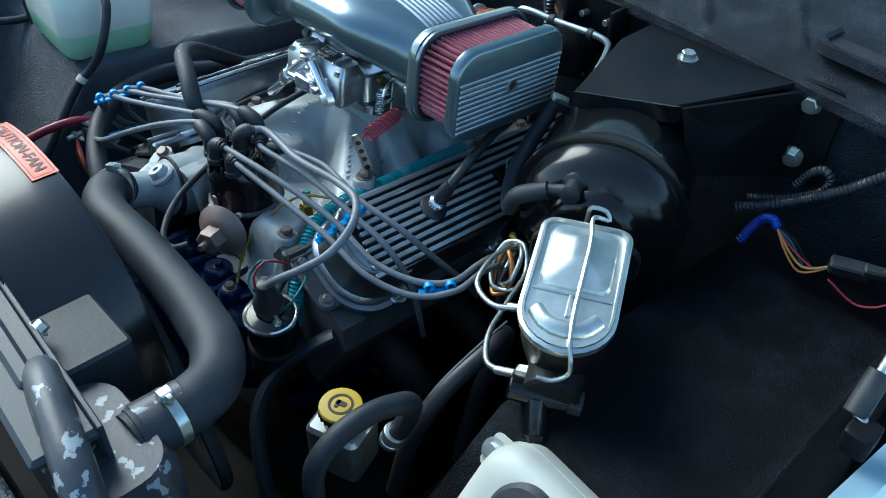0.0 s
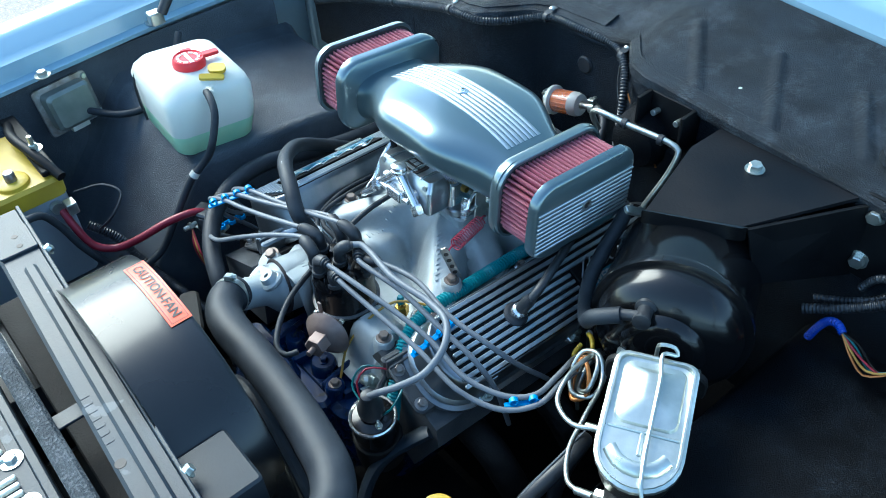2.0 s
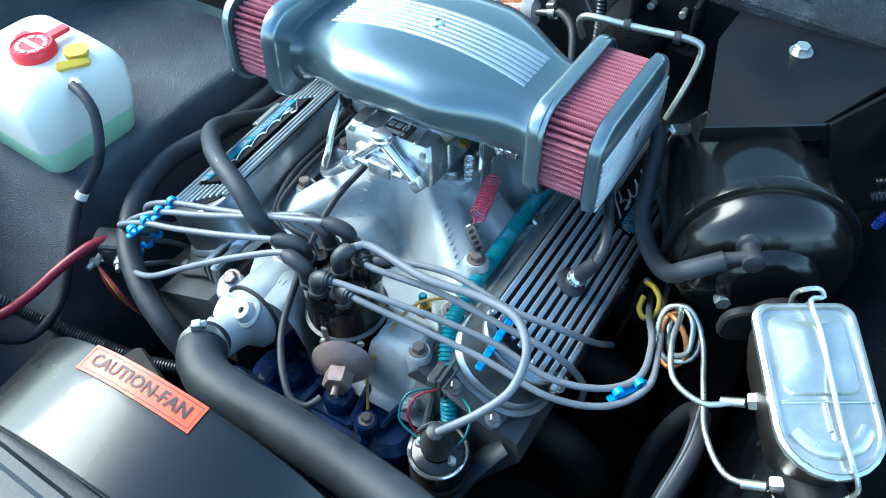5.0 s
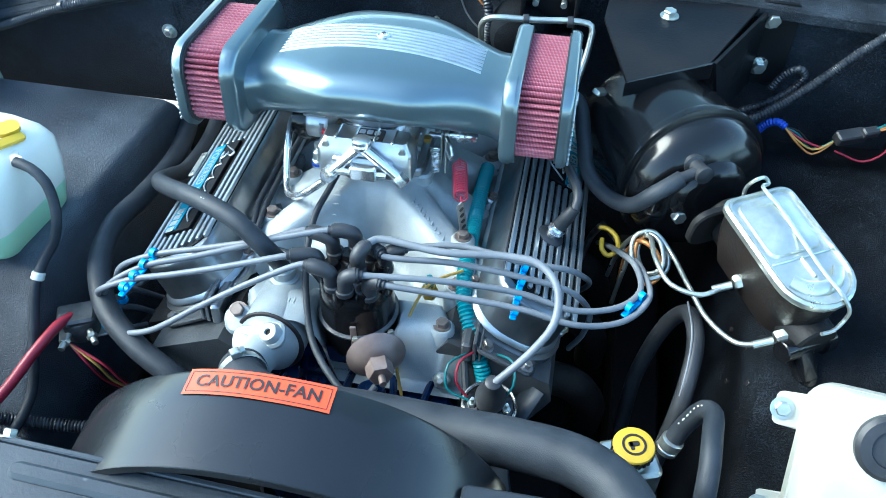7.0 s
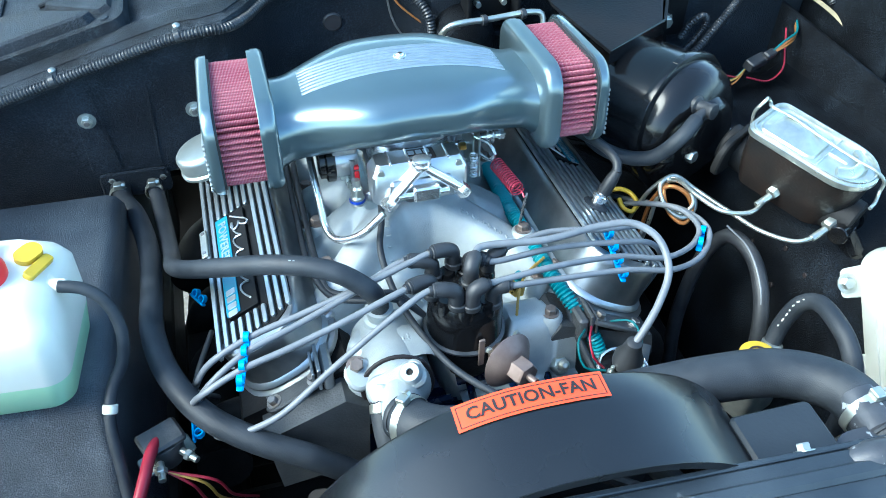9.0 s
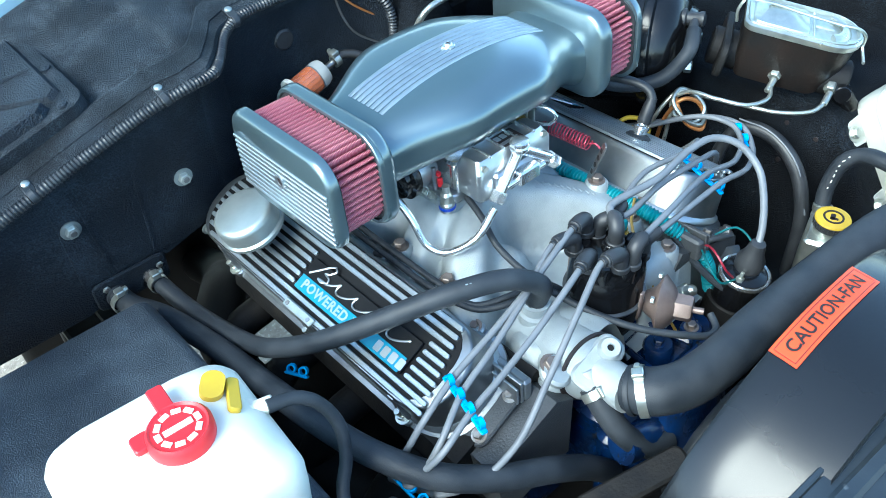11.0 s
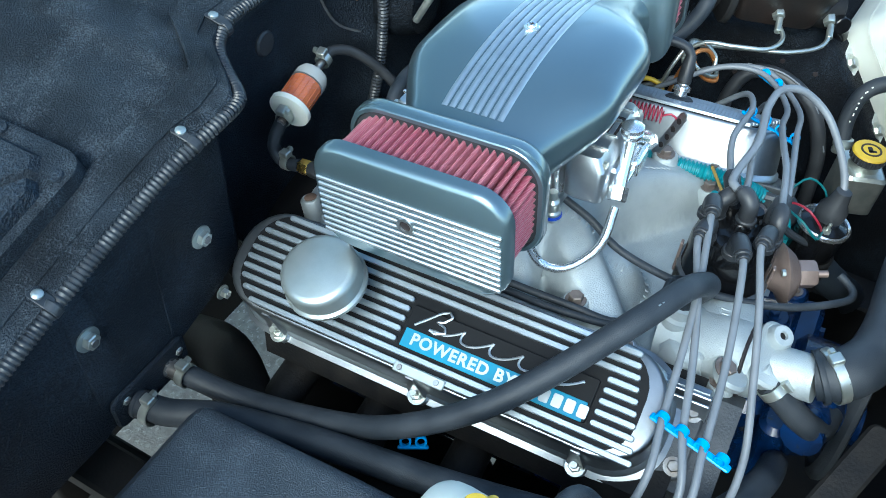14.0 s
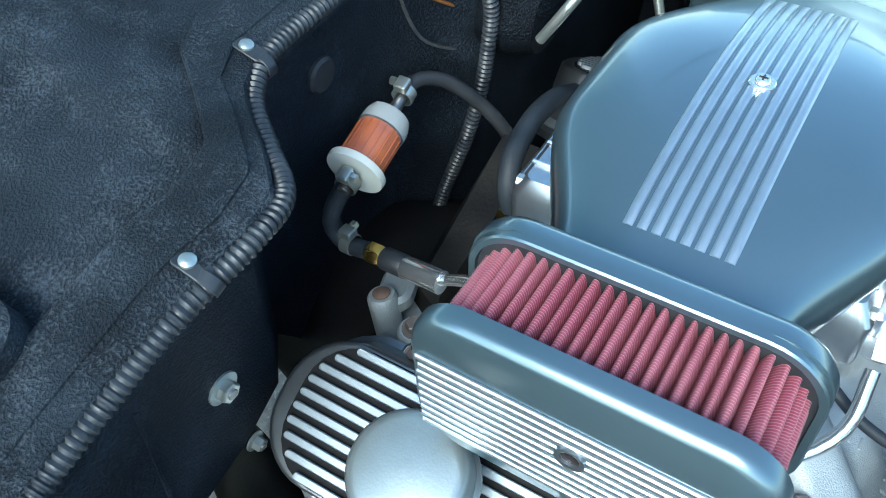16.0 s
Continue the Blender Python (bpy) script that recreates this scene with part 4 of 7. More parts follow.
for i, (x, y, z) in enumerate(((0.062, -0.060, 0.050), (0.064, 0.020, 0.048), (-0.062, -0.006, 0.020), (0.064, 0.058, 0.030), (-0.058, 0.050, 0.040))):
    part("linkage_nut", hexhead(0.0055, 0.008, pose(x, y, z, 0, 90 if x > 0 else -90, 0)), CHROME if i % 2 else BRASS, carb)
part("cam_lever", join(slab(0.003, 0.036, 0.024, 0.010, 0.0008, 0.072, 0.012, 0.020), rod((0.060, 0.012, 0.032), (0.078, 0.012, 0.032), 0.0055)), CHROME, carb)
part("throttle_shaft", rod((-0.082, -0.022, 0.008), (0.084, -0.022, 0.008), 0.0042), ZINC, carb)
part("idle_screw", join(rod((-0.074, -0.060, 0.012), (-0.074, -0.030, 0.014), 0.0026), coil((-0.074, -0.056, 0.0122), (-0.074, -0.036, 0.0136), 0.0042, 0.0007, 6)), ZINC, carb)
part("vent_tube", join(rod((0.0, -0.066, 0.064), (0.0, -0.066, 0.082), 0.0065), rod((0.0, 0.066, 0.064), (0.0, 0.066, 0.082), 0.0065)), POLISH, carb)

# chrome fuel pipe from the log to the rear
single("chrome_fuel_pipe", tube([E(-0.052, -0.133, 0.018), E(-0.082, -0.132, -0.008), E(-0.108, -0.108, -0.026), E(-0.117, -0.086, -0.020), E(-0.119, -0.07, 0.006), E(-0.121, -0.03, 0.036), E(-0.115, 0.04, 0.030), E(-0.10, 0.12, 0.0), E(-0.094, 0.17, -0.035)], 0.0046, 12), CHROME, "chrome fuel pipe bent from the log to the rear", "pipe")

# throttle return spring and its perforated strip
spr = thing("return_spring", "red coiled throttle return spring on a perforated strip", "spring", ENG)
S0, S1 = Vector((0.101, -0.060, 0.024)), Vector((0.117, -0.140, 0.014))
part("coil", coil(S0.lerp(S1, 0.15), S0.lerp(S1, 0.82), 0.0084, 0.00080, 13), SPRING, spr)
part("hook", tube([S0.lerp(S1, 0.15), S0.lerp(S1, 0.07) + Vector((0, 0, 0.004)), S0], 0.0012, 6), SPRING, spr)
part("hook", tube([S0.lerp(S1, 0.82), S0.lerp(S1, 0.92) + Vector((0, 0, 0.004)), S1], 0.0012, 6), SPRING, spr)
SM = frame_to((0.1195, -0.122, -0.042), (0.1165, -0.148, 0.022)) @ pose(0, 0, 0, 0, 0, 60)
strip = part("strip", moved(loft([rrect(0.0115, 0.0020, 0.0009, 0), rrect(0.0115, 0.0020, 0.0009, 0.066), rrect(0.006, 0.0020, 0.0009, 0.071)]), SM), STEEL, spr, "perforated dull steel strip")
for i in range(4):
    part("hole", lathe([(0.0034, -0.0016), (0.0034, 0.0016)], 12), INK, strip, m=SM @ pose(0, 0, 0.018 + 0.0135 * i, 90, 0, 0))

# ---- breather, crankcase valve ----
br = thing("breather_cap", "brushed zinc breather cap on the valve cover", "breather cap", ENG @ pose(-0.236, 0.074, -0.028, 0, -18, 0))
part("cap", lathe([(0.034, 0.022), (0.040, 0.024), (0.040, 0.028), (0.0372, 0.030), (0.0372, 0.0455), (0.0362, 0.0490), (0.0335, 0.0515), (0.0295, 0.0528), (0.001, 0.0540)], 40), DULLZ, br)
part("neck", lathe([(0.018, 0.0), (0.018, 0.024)], 20), BOOT, br)
part("crimp_tab", slab(0.014, 0.010, 0.016, 0.003, 0.001, 0.036, 0.002, 0.030), ZINC, br)
pv = thing("crankcase_valve", "zinc crankcase valve with a black upright stub in a rubber grommet", "valve", ENG @ pose(0.223, -0.116, -0.036, 0, 27, 0))
part("grommet", lathe([(0.017, 0.0), (0.017, 0.004), (0.013, 0.007), (0.009, 0.007)], 20), RUBBER, pv)
part("body", lathe([(0.008, 0.005), (0.008, 0.012), (0.0105, 0.013), (0.0105, 0.018), (0.0075, 0.020), (0.007, 0.026)], 18), CHROME, pv)
part("stub", lathe([(0.0082, 0.022), (0.0088, 0.024), (0.0082, 0.044), (0.0070, 0.050), (0.0066, 0.056)], 16), BOOT, pv)
single("crankcase_hose", tube([E(0.248, -0.116, 0.012), E(0.250, -0.110, 0.021), E(0.246, -0.092, 0.028), E(0.232, -0.055, 0.030), E(0.212, -0.01, 0.027), E(0.18, 0.06, 0.012), E(0.12, 0.12, 0.0), E(0.05, 0.11, 0.005)], 0.0058, 14), BOOT, "black crankcase hose rising under the air filter", "hose")

# ---- thermostat housing ----
th = thing("thermostat_housing", "cast aluminium thermostat housing with a bossed plate", "thermostat housing")
part("base", tube([(-0.068, -0.215, 0.815), (-0.069, -0.26, 0.822), (-0.070, -0.298, 0.828)], 0.040, 30, 0.006), CAST, th)
part("gasket", rod((-0.070, -0.297, 0.828), (-0.0702, -0.3005, 0.8287), 0.0412, 32), INK, th)
part("outlet", lathe([(0.036, 0.0), (0.036, 0.006), (0.030, 0.014), (0.0235, 0.022), (0.0225, 0.036), (0.0225, 0.062)], 32, frame_to((-0.070, -0.300, 0.829), (-0.076, -0.36, 0.848))), CAST, th)
pl = part("plate", moved(join(slab(0.066, 0.032, 0.010, 0.012, 0.003), lathe([(0.0140, 0.008), (0.0118, 0.012), (0.0110, 0.017), (0.0098, 0.0185), (0.0040, 0.0185), (0.0036, 0.015)], 24, pose(0.018, 0.0, 0))), pose(-0.073, -0.312, 0.848, 20, -18, 4)), CAST, th)
PM = pose(-0.073, -0.312, 0.848, 20, -18, 4)
part("hole", lathe([(0.0039, 0.0140), (0.0039, 0.0152)], 18, PM @ pose(0.018, 0.0, 0)), DARK, pl)
part("ear", moved(slab(0.034, 0.034, 0.012, 0.013, 0.003), pose(-0.108, -0.285, 0.838, 22, -8, 20)), CAST, th)
part("bolt", hexhead(0.0080, 0.007, pose(-0.111, -0.281, 0.851, 22, -8, 20), 0.0115), BOLTST, th)
part("bypass_neck", rod((-0.088, -0.308, 0.846), (-0.0925, -0.332, 0.828), 0.0115, 18), CAST, th)
part("neck_fitting", lathe([(0.019, 0), (0.018, 0.010), (0.014, 0.012), (0.014, 0.020), (0.016, 0.021), (0.016, 0.026), (0.011, 0.028), (0.010, 0.040)], 20, pose(-0.0735, -0.2235, 0.848)), CAST, th)


def clamp(name_at, to, r, label="stainless worm-drive hose clamp", material=None):
    """A worm-drive clamp round a hose at a point, its axis along the hose."""
    t = thing("hose_clamp", label, "hose clamp", frame_to(name_at, to), "hose clamps")
    part("band", lathe([(r + 0.0004, 0), (r + 0.0015, 0.0004), (r + 0.0015, 0.0096), (r + 0.0004, 0.010)], 26, cap=False), material or ZINC, t)
    part("worm_housing", slab(0.011, 0.008, 0.012, 0.002, 0.001, 0, r + 0.004, -0.001), material or ZINC, t)
    part("screw", hexhead(0.0038, 0.005, pose(0.0055, r + 0.005, 0.005, 0, 90, 0)), material or ZINC, t)
    return t


uh = thing("upper_radiator_hose", "thick matt black upper radiator hose with double bends", "hose")
UH = [E(-0.080, -0.352, -0.078), (-0.070, -0.375, 0.861), (-0.045, -0.394, 0.866), (-0.01, -0.403, 0.872), (0.07, -0.406, 0.878), (0.16, -0.413, 0.885), (0.225, -0.424, 0.899), (0.281, -0.437, 0.907), (0.316, -0.460, 0.913), (0.330, -0.486, 0.919), (0.334, -0.545, 0.920)]
part("hose", tube(UH, 0.0245, 24, 0.006), RUBBER, uh)
part("end_cuff", lathe([(0.0240, 0), (0.0256, 0.0008), (0.0258, 0.004), (0.0250, 0.006)], 28, frame_to((0.3335, -0.541, 0.920), (0.334, -0.50, 0.9195)), cap=False), RUBBER, uh)
part("end_cuff", lathe([(0.0240, 0), (0.0256, 0.0008), (0.0258, 0.004), (0.0250, 0.006)], 28, frame_to((-0.0775, -0.3580, 0.8525), (-0.068, -0.3770, 0.8615)), cap=False), RUBBER, uh)
clamp((-0.0755, -0.3655, 0.8560), (-0.0640, -0.3790, 0.8615), 0.0253)
clamp((0.332, -0.505, 0.9195), (0.334, -0.54, 0.920), 0.0248)
bp = thing("bypass_hose", "short black bypass hose under the thermostat housing", "hose")
part("hose", tube([(-0.0915, -0.322, 0.8355), (-0.094, -0.342, 0.822), (-0.090, -0.366, 0.800), (-0.072, -0.386, 0.776), (-0.04, -0.394, 0.765)], 0.0132, 16, 0.006), RUBBER, bp)
clamp((-0.0918, -0.324, 0.834), (-0.0935, -0.338, 0.825), 0.0134)

# ---- distributor ----
DX, DY = 0.021, -0.243
ds = thing("distributor", "black distributor with a brown vacuum canister", "distributor", pose(DX, DY, 0.826))
part("housing", lathe([(0.02, -0.10), (0.022, -0.05), (0.038, -0.035), (0.042, -0.02), (0.042, 0.008)], 28), DARK, ds)
part("cap", lathe([(0.0445, 0.008), (0.0455, 0.014), (0.0430, 0.018), (0.0425, 0.052), (0.0405, 0.062), (0.036, 0.070), (0.022, 0.075), (0.010, 0.078)], 40), GLOSS, ds)
for i in range(9):
    a = radians(45 * i + 30)
    part("tower", lathe([(0.0112, 0.020), (0.0108, 0.060), (0.0098, 0.076), (0.0080, 0.080)] if i < 8 else [(0.011, 0.070), (0.0098, 0.084), (0.008, 0.086)], 16, pose(0.0305 * math.cos(a), 0.0305 * math.sin(a), 0) if i < 8 else None), GLOSS, ds)
part("cap_band", lathe([(0.0450, 0.012), (0.0472, 0.0135), (0.0472, 0.0160), (0.0438, 0.0175)], 36), DARKST, ds, "dull metal band round the cap")
for a in (-82, 98):
    part("spring_clip", moved(slab(0.007, 0.003, 0.042, 0.001, 0.0008), pose(0.0468 * math.cos(radians(a)), 0.0468 * math.sin(radians(a)), -0.004, 0, 0, a + 90)), BRONZE, ds)
vm = frame_to((0.031, -0.050, 0.006), (0.051, -0.095, 0.013))
vac = part("vacuum_canister", lathe([(0.012, -0.012), (0.020, 0.0), (0.032, 0.006), (0.034, 0.008), (0.032, 0.010), (0.022, 0.020), (0.014, 0.024)], 30, vm), BRONZE, ds, "brown plated vacuum canister")
part("hex", hexhead(0.0155, 0.020, vm @ Matrix.Translation((0, 0, 0.022))), BRONZE, vac)
part("nipple", lathe([(0.004, 0.04), (0.004, 0.054)], 10, vm), BRONZE, vac)
for dx in (-0.02, 0.02):
    part("canister_screw", hexhead(0.004, 0.004, vm @ pose(dx, 0.024, 0.0)), ZINC, vac)
part("strap", moved(slab(0.05, 0.014, 0.003, 0.004, 0.001), pose(0.036, -0.046, 0.004, 0, 0, -40)), BRONZE, ds)
single("vacuum_hose", tube([(0.068, -0.352, 0.849), (0.060, -0.366, 0.846), (0.044, -0.369, 0.848), (0.020, -0.352, 0.853), (-0.012, -0.313, 0.857), (-0.036, -0.257, 0.862), (-0.052, -0.198, 0.874), (-0.055, -0.144, 0.889), (-0.046, -0.112, 0.902), (-0.040, -0.080, 0.910)], 0.0040, 12), RUBBER, "thin black vacuum hose to the canister", "hose")


def wire_boot(base, leave):
    """A bent black boot that stands on a tower and lets its wire out sideways, and the way in which the wire leaves."""
    leave = Vector(leave)
    foot = Vector((base[0] + 0.004, base[1] - 0.002, leave.z - 0.029))
    flat = Vector((leave.x - foot.x, leave.y - foot.y, 0.0))
    knee = Vector((foot.x, foot.y, leave.z - 0.006)) + flat * 0.12
    d = flat.normalized()
    return join(tube([foot, foot.lerp(knee, 0.55), knee, knee.lerp(leave, 0.55) + Vector((0, 0, 0.002)), leave], 0.0086, 16, 0.003), rod(foot, foot + Vector((0, 0, 0.008)), 0.0106, 16),
                rod(leave - d * 0.004, leave + d * 0.003, 0.0078, 16), rod(leave + d * 0.002, leave + d * 0.007, 0.0056, 12)), leave, d


def plug_wire(base, leave, line, label):
    """A grey wire with its boot on a tower of the cap."""
    t = thing("plug_wire", label, "wire", None, "plug wires")
    piece, leave, d = wire_boot(base, leave)
    part("boot", piece, BOOT, t, "bent black rubber boot")
    part("wire", tube([leave, leave + d * 0.008] + line, 0.0036, 10, 0.006), WIRE, t, "grey silicone wire")
    return t


DRIVER, PASSENGER = "grey plug wire draped over the driver-side valve cover", "grey plug wire draped over the passenger-side valve cover"
plug_wire((0.046, -0.222), (0.068, -0.216, 0.921), [(0.13, -0.200, 0.922), (0.205, -0.204, 0.914), (0.255, -0.19, 0.897), (0.278, -0.165, 0.86), (0.285, -0.12, 0.80), (0.275, -0.08, 0.74)], DRIVER)
plug_wire((0.026, -0.214), (0.046, -0.228, 0.924), [(0.13, -0.224, 0.919), (0.205, -0.222, 0.909), (0.258, -0.215, 0.890), (0.285, -0.205, 0.85), (0.285, -0.19, 0.79), (0.272, -0.17, 0.73)], DRIVER)
plug_wire((0.014, -0.272), (0.032, -0.272, 0.931), [(0.10, -0.262, 0.928), (0.150, -0.251, 0.918), (0.206, -0.241, 0.904), (0.270, -0.238, 0.885), (0.318, -0.216, 0.878), (0.338, -0.190, 0.878), (0.334, -0.150, 0.874), (0.312, -0.09, 0.84), (0.295, -0.02, 0.78)], "grey plug wire through two blue clips to the driver side")
plug_wire((0.039, -0.266), (0.057, -0.271, 0.923), [(0.12, -0.268, 0.915), (0.207, -0.259, 0.899), (0.275, -0.254, 0.880), (0.325, -0.230, 0.872), (0.349, -0.196, 0.876), (0.342, -0.150, 0.870), (0.32, -0.06, 0.82), (0.30, 0.03, 0.77)], "grey plug wire through two blue clips to the driver side")
plug_wire((0.012, -0.208), (-0.008, -0.214, 0.935), [(-0.090, -0.231, 0.920), (-0.160, -0.241, 0.904), (-0.216, -0.247, 0.890), (-0.262, -0.254, 0.868), (-0.285, -0.245, 0.82), (-0.285, -0.21, 0.77), (-0.272, -0.18, 0.72)], PASSENGER)
plug_wire((-0.013, -0.215), (-0.035, -0.214, 0.928), [(-0.110, -0.237, 0.914), (-0.170, -0.254, 0.901), (-0.222, -0.266, 0.889), (-0.265, -0.282, 0.866), (-0.29, -0.27, 0.81), (-0.285, -0.23, 0.76), (-0.272, -0.20, 0.71)], PASSENGER)
plug_wire((-0.022, -0.244), (-0.044, -0.255, 0.930), [(-0.120, -0.272, 0.914), (-0.180, -0.281, 0.899), (-0.230, -0.286, 0.886), (-0.275, -0.290, 0.862), (-0.292, -0.25, 0.80), (-0.29, -0.16, 0.75), (-0.275, -0.06, 0.71)], "grey plug wire bent back along the passenger-side cover")
plug_wire((0.000, -0.268), (-0.020, -0.268, 0.932), [(-0.080, -0.285, 0.913), (-0.140, -0.305, 0.882), (-0.200, -0.322, 0.846), (-0.242, -0.318, 0.825), (-0.268, -0.29, 0.79), (-0.272, -0.24, 0.74)], "grey plug wire hanging in front of the passenger-side cover")
cw = thing("coil_wire", "grey coil wire looping from the cap to the coil", "wire")
piece, leave, d = wire_boot((DX, DY), (0.032, -0.234, 0.936))
part("boot", piece, BOOT, cw)
part("wire", tube([leave, leave + d * 0.016, (0.12, -0.226, 0.936), (0.185, -0.220, 0.937), (0.222, -0.226, 0.938), (0.244, -0.248, 0.930), (0.246, -0.28, 0.910), (0.226, -0.306, 0.888), (0.203, -0.324, 0.868), (0.192, -0.3295, 0.856)], 0.0044, 10, 0.006), WIRE, cw)


def clip(m, n, L, label):
    """A blue comb that holds wires apart."""
    t = thing("wire_clip", label, "wire clip", m, "wire clips")
    part("spine", slab(0.0075, L, 0.003, 0.002, 0.001, 0, 0, -0.0068), BLUEC, t)
    for i in range(n):
        y = -L / 2 + L * (i + 0.5) / n
        ring = lathe([(0.0038, -0.003), (0.0058, -0.003), (0.0058, 0.003), (0.0038, 0.003), (0.0038, -0.003)], 16, pose(0, y, 0.0005, 0, 90, 0), cap=False)
        part("loop", ring, BLUEC, t)
    return t


clip(pose(0.205, -0.2315, 0.9015, 14, 16, 0), 4, 0.074, "bright blue four-wire clip on the driver side")
clip(pose(0.334, -0.206, 0.877, 0, 0, -35), 2, 0.046, "bright blue clip holding two wires together")
clip(pose(-0.225, -0.274, 0.890, 2, 0, -12), 4, 0.074, "bright blue four-wire clip on the passenger side")
clip(pose(-0.280, -0.047, 0.767, 0, 40, 30), 2, 0.030, "bright blue wire clip beside the passenger-side head")
clip(pose(-0.288, -0.262, 0.79, 0, 80, 0), 3, 0.055, "bright blue wire clip below the heater hose")

# ---- ignition coil ----
co = thing("ignition_coil", "black ignition coil with a bright rim", "ignition coil", pose(0.182, -0.318, 0.687, 4, 3, 0))
part("can", lathe([(0.026, 0), (0.029, 0.004), (0.029, 0.118)], 30), GLOSS, co)
part("rim", lathe([(0.029, 0.117), (0.0312, 0.119), (0.0312, 0.1235), (0.0295, 0.125), (0.0275, 0.1235), (0.0275, 0.118)], 30, cap=False), CHROME, co)
part("tower", lathe([(0.0275, 0.119), (0.0265, 0.1235), (0.016, 0.127), (0.012, 0.150)], 24), GLOSS, co)
part("boot", lathe([(0.016, 0.132), (0.017, 0.136), (0.017, 0.146), (0.012, 0.156), (0.009, 0.172), (0.006, 0.174)], 20), BOOT, co)
for s in (-1, 1):
    part("terminal", join(hexhead(0.005, 0.006, pose(s * 0.019, -0.004, 0.124)), rod((s * 0.019, -0.004, 0.124), (s * 0.019, -0.004, 0.138), 0.0022)), ZINC, co)
part("bracket", slab(0.064, 0.064, 0.05, 0.03, 0.002, 0, 0, 0.03), DARK, co)
for pts, m_, nm in (([(0.200, -0.332, 0.795), (0.212, -0.322, 0.812), (0.208, -0.30, 0.825), (0.190, -0.285, 0.815), (0.178, -0.272, 0.80)], GREENW, "green"),
                    ([(0.163, -0.333, 0.795), (0.150, -0.328, 0.812), (0.150, -0.312, 0.826), (0.160, -0.295, 0.822), (0.168, -0.275, 0.805)], REDC, "red"),
                    ([(0.165, -0.335, 0.792), (0.140, -0.33, 0.80), (0.138, -0.31, 0.818), (0.155, -0.29, 0.815)], GREENW, "green")):
    single("coil_lead", tube([(x, y + 0.008, z + 0.022) for x, y, z in pts], 0.0014, 8), m_, "thin %s lead bent to the coil terminal" % nm, "wire", "coil leads")

# ---- conduits between manifold and cover ----
single("teal_conduit", tube([(0.133, 0.03, 0.846), (0.132, -0.036, 0.850), (0.134, -0.123, 0.856), (0.137, -0.19, 0.860), (0.143, -0.225, 0.855), (0.158, -0.256, 0.836), (0.174, -0.280, 0.806), (0.180, -0.295, 0.76)], 0.0100, 12, ridge=0.0022, pitch=0.0045), TEAL, "teal corrugated conduit along the driver-side cover", "conduit")
single("black_harness", tube([(0.140, -0.20, 0.862), (0.146, -0.235, 0.85), (0.150, -0.265, 0.825), (0.158, -0.30, 0.80), (0.165, -0.325, 0.79)], 0.0045, 8), RUBBER, "black braided harness beside the teal conduit", "harness")
single("tan_wire", tube([(0.135, -0.19, 0.872), (0.10, -0.215, 0.868), (0.082, -0.25, 0.845), (0.075, -0.285, 0.81), (0.085, -0.31, 0.77)], 0.0018, 6), YELW, "thin tan wire hanging beside the distributor", "wire")
single("sender", join(hexhead(0.011, 0.012, pose(0.128, -0.283, 0.782, 40, 0, 0)), lathe([(0.007, 0.012), (0.007, 0.022), (0.003, 0.026)], 12, pose(0.128, -0.283, 0.782, 40, 0, 0))), ZINC, "zinc hexagon sender on the block", "sender")
sw = thing("vacuum_switch", "small blue-topped vacuum switch on the manifold", "switch", pose(0.098, -0.205, 0.838))
part("body", join(hexhead(0.010, 0.014), lathe([(0.006, 0.014), (0.006, 0.02)], 12)), BRASS, sw)
part("cap", lathe([(0.0048, 0.02), (0.0048, 0.030), (0.0035, 0.032)], 12), TEAL, sw)

# two black cables in the gutter beside the passenger-side cover
for k in (0, 1):
    single("black_cable", tube([(-0.138 + 0.010 * k, 0.14, 0.848), (-0.141 + 0.010 * k, 0.05, 0.858), (-0.141 + 0.010 * k, -0.049, 0.864), (-0.139 + 0.010 * k, -0.13, 0.868), (-0.122, -0.185 + 0.008 * k, 0.866), (-0.085, -0.212 + 0.010 * k, 0.876), (-0.05, -0.215 + 0.010 * k, 0.872), (-0.022, -0.226, 0.850)], 0.0038, 10), RUBBER, "black cable beside the passenger-side valve cover", "cable", "gutter cables")

# ---- hoses along the passenger side ----
hp = thing("heater_hose", "long black heater hose from the firewall to the water pump", "hose", None, "heater hoses")
part("hose", tube([(-0.381, 0.205, 0.771), (-0.376, 0.175, 0.772), (-0.358, 0.13, 0.778), (-0.342, 0.06, 0.784), (-0.334, -0.01, 0.797), (-0.330, -0.085, 0.815), (-0.325, -0.165, 0.838), (-0.308, -0.235, 0.842), (-0.275, -0.290, 0.832), (-0.225, -0.327, 0.818), (-0.175, -0.347, 0.800), (-0.13, -0.357, 0.765), (-0.09, -0.365, 0.72)], 0.0138, 16), RUBBER, hp)
part("end_cuff", lathe([(0.0138, 0), (0.0149, 0.0006), (0.0149, 0.004), (0.0140, 0.005)], 22, frame_to((-0.3812, 0.205, 0.771), (-0.379, 0.185, 0.7715)), cap=False), RUBBER, hp)
hp2 = thing("heater_hose", "black heater hose crossing the valve cover to the manifold", "hose", None, "heater hoses")
part("hose", tube([(-0.333, 0.208, 0.771), (-0.323, 0.13, 0.763), (-0.308, 0.01, 0.791), (-0.301, -0.048, 0.827), (-0.275, -0.112, 0.876), (-0.235, -0.155, 0.910), (-0.168, -0.203, 0.943), (-0.119, -0.225, 0.942), (-0.086, -0.238, 0.920), (-0.075, -0.229, 0.888), (-0.074, -0.223, 0.872)], 0.0112, 18), RUBBER, hp2)
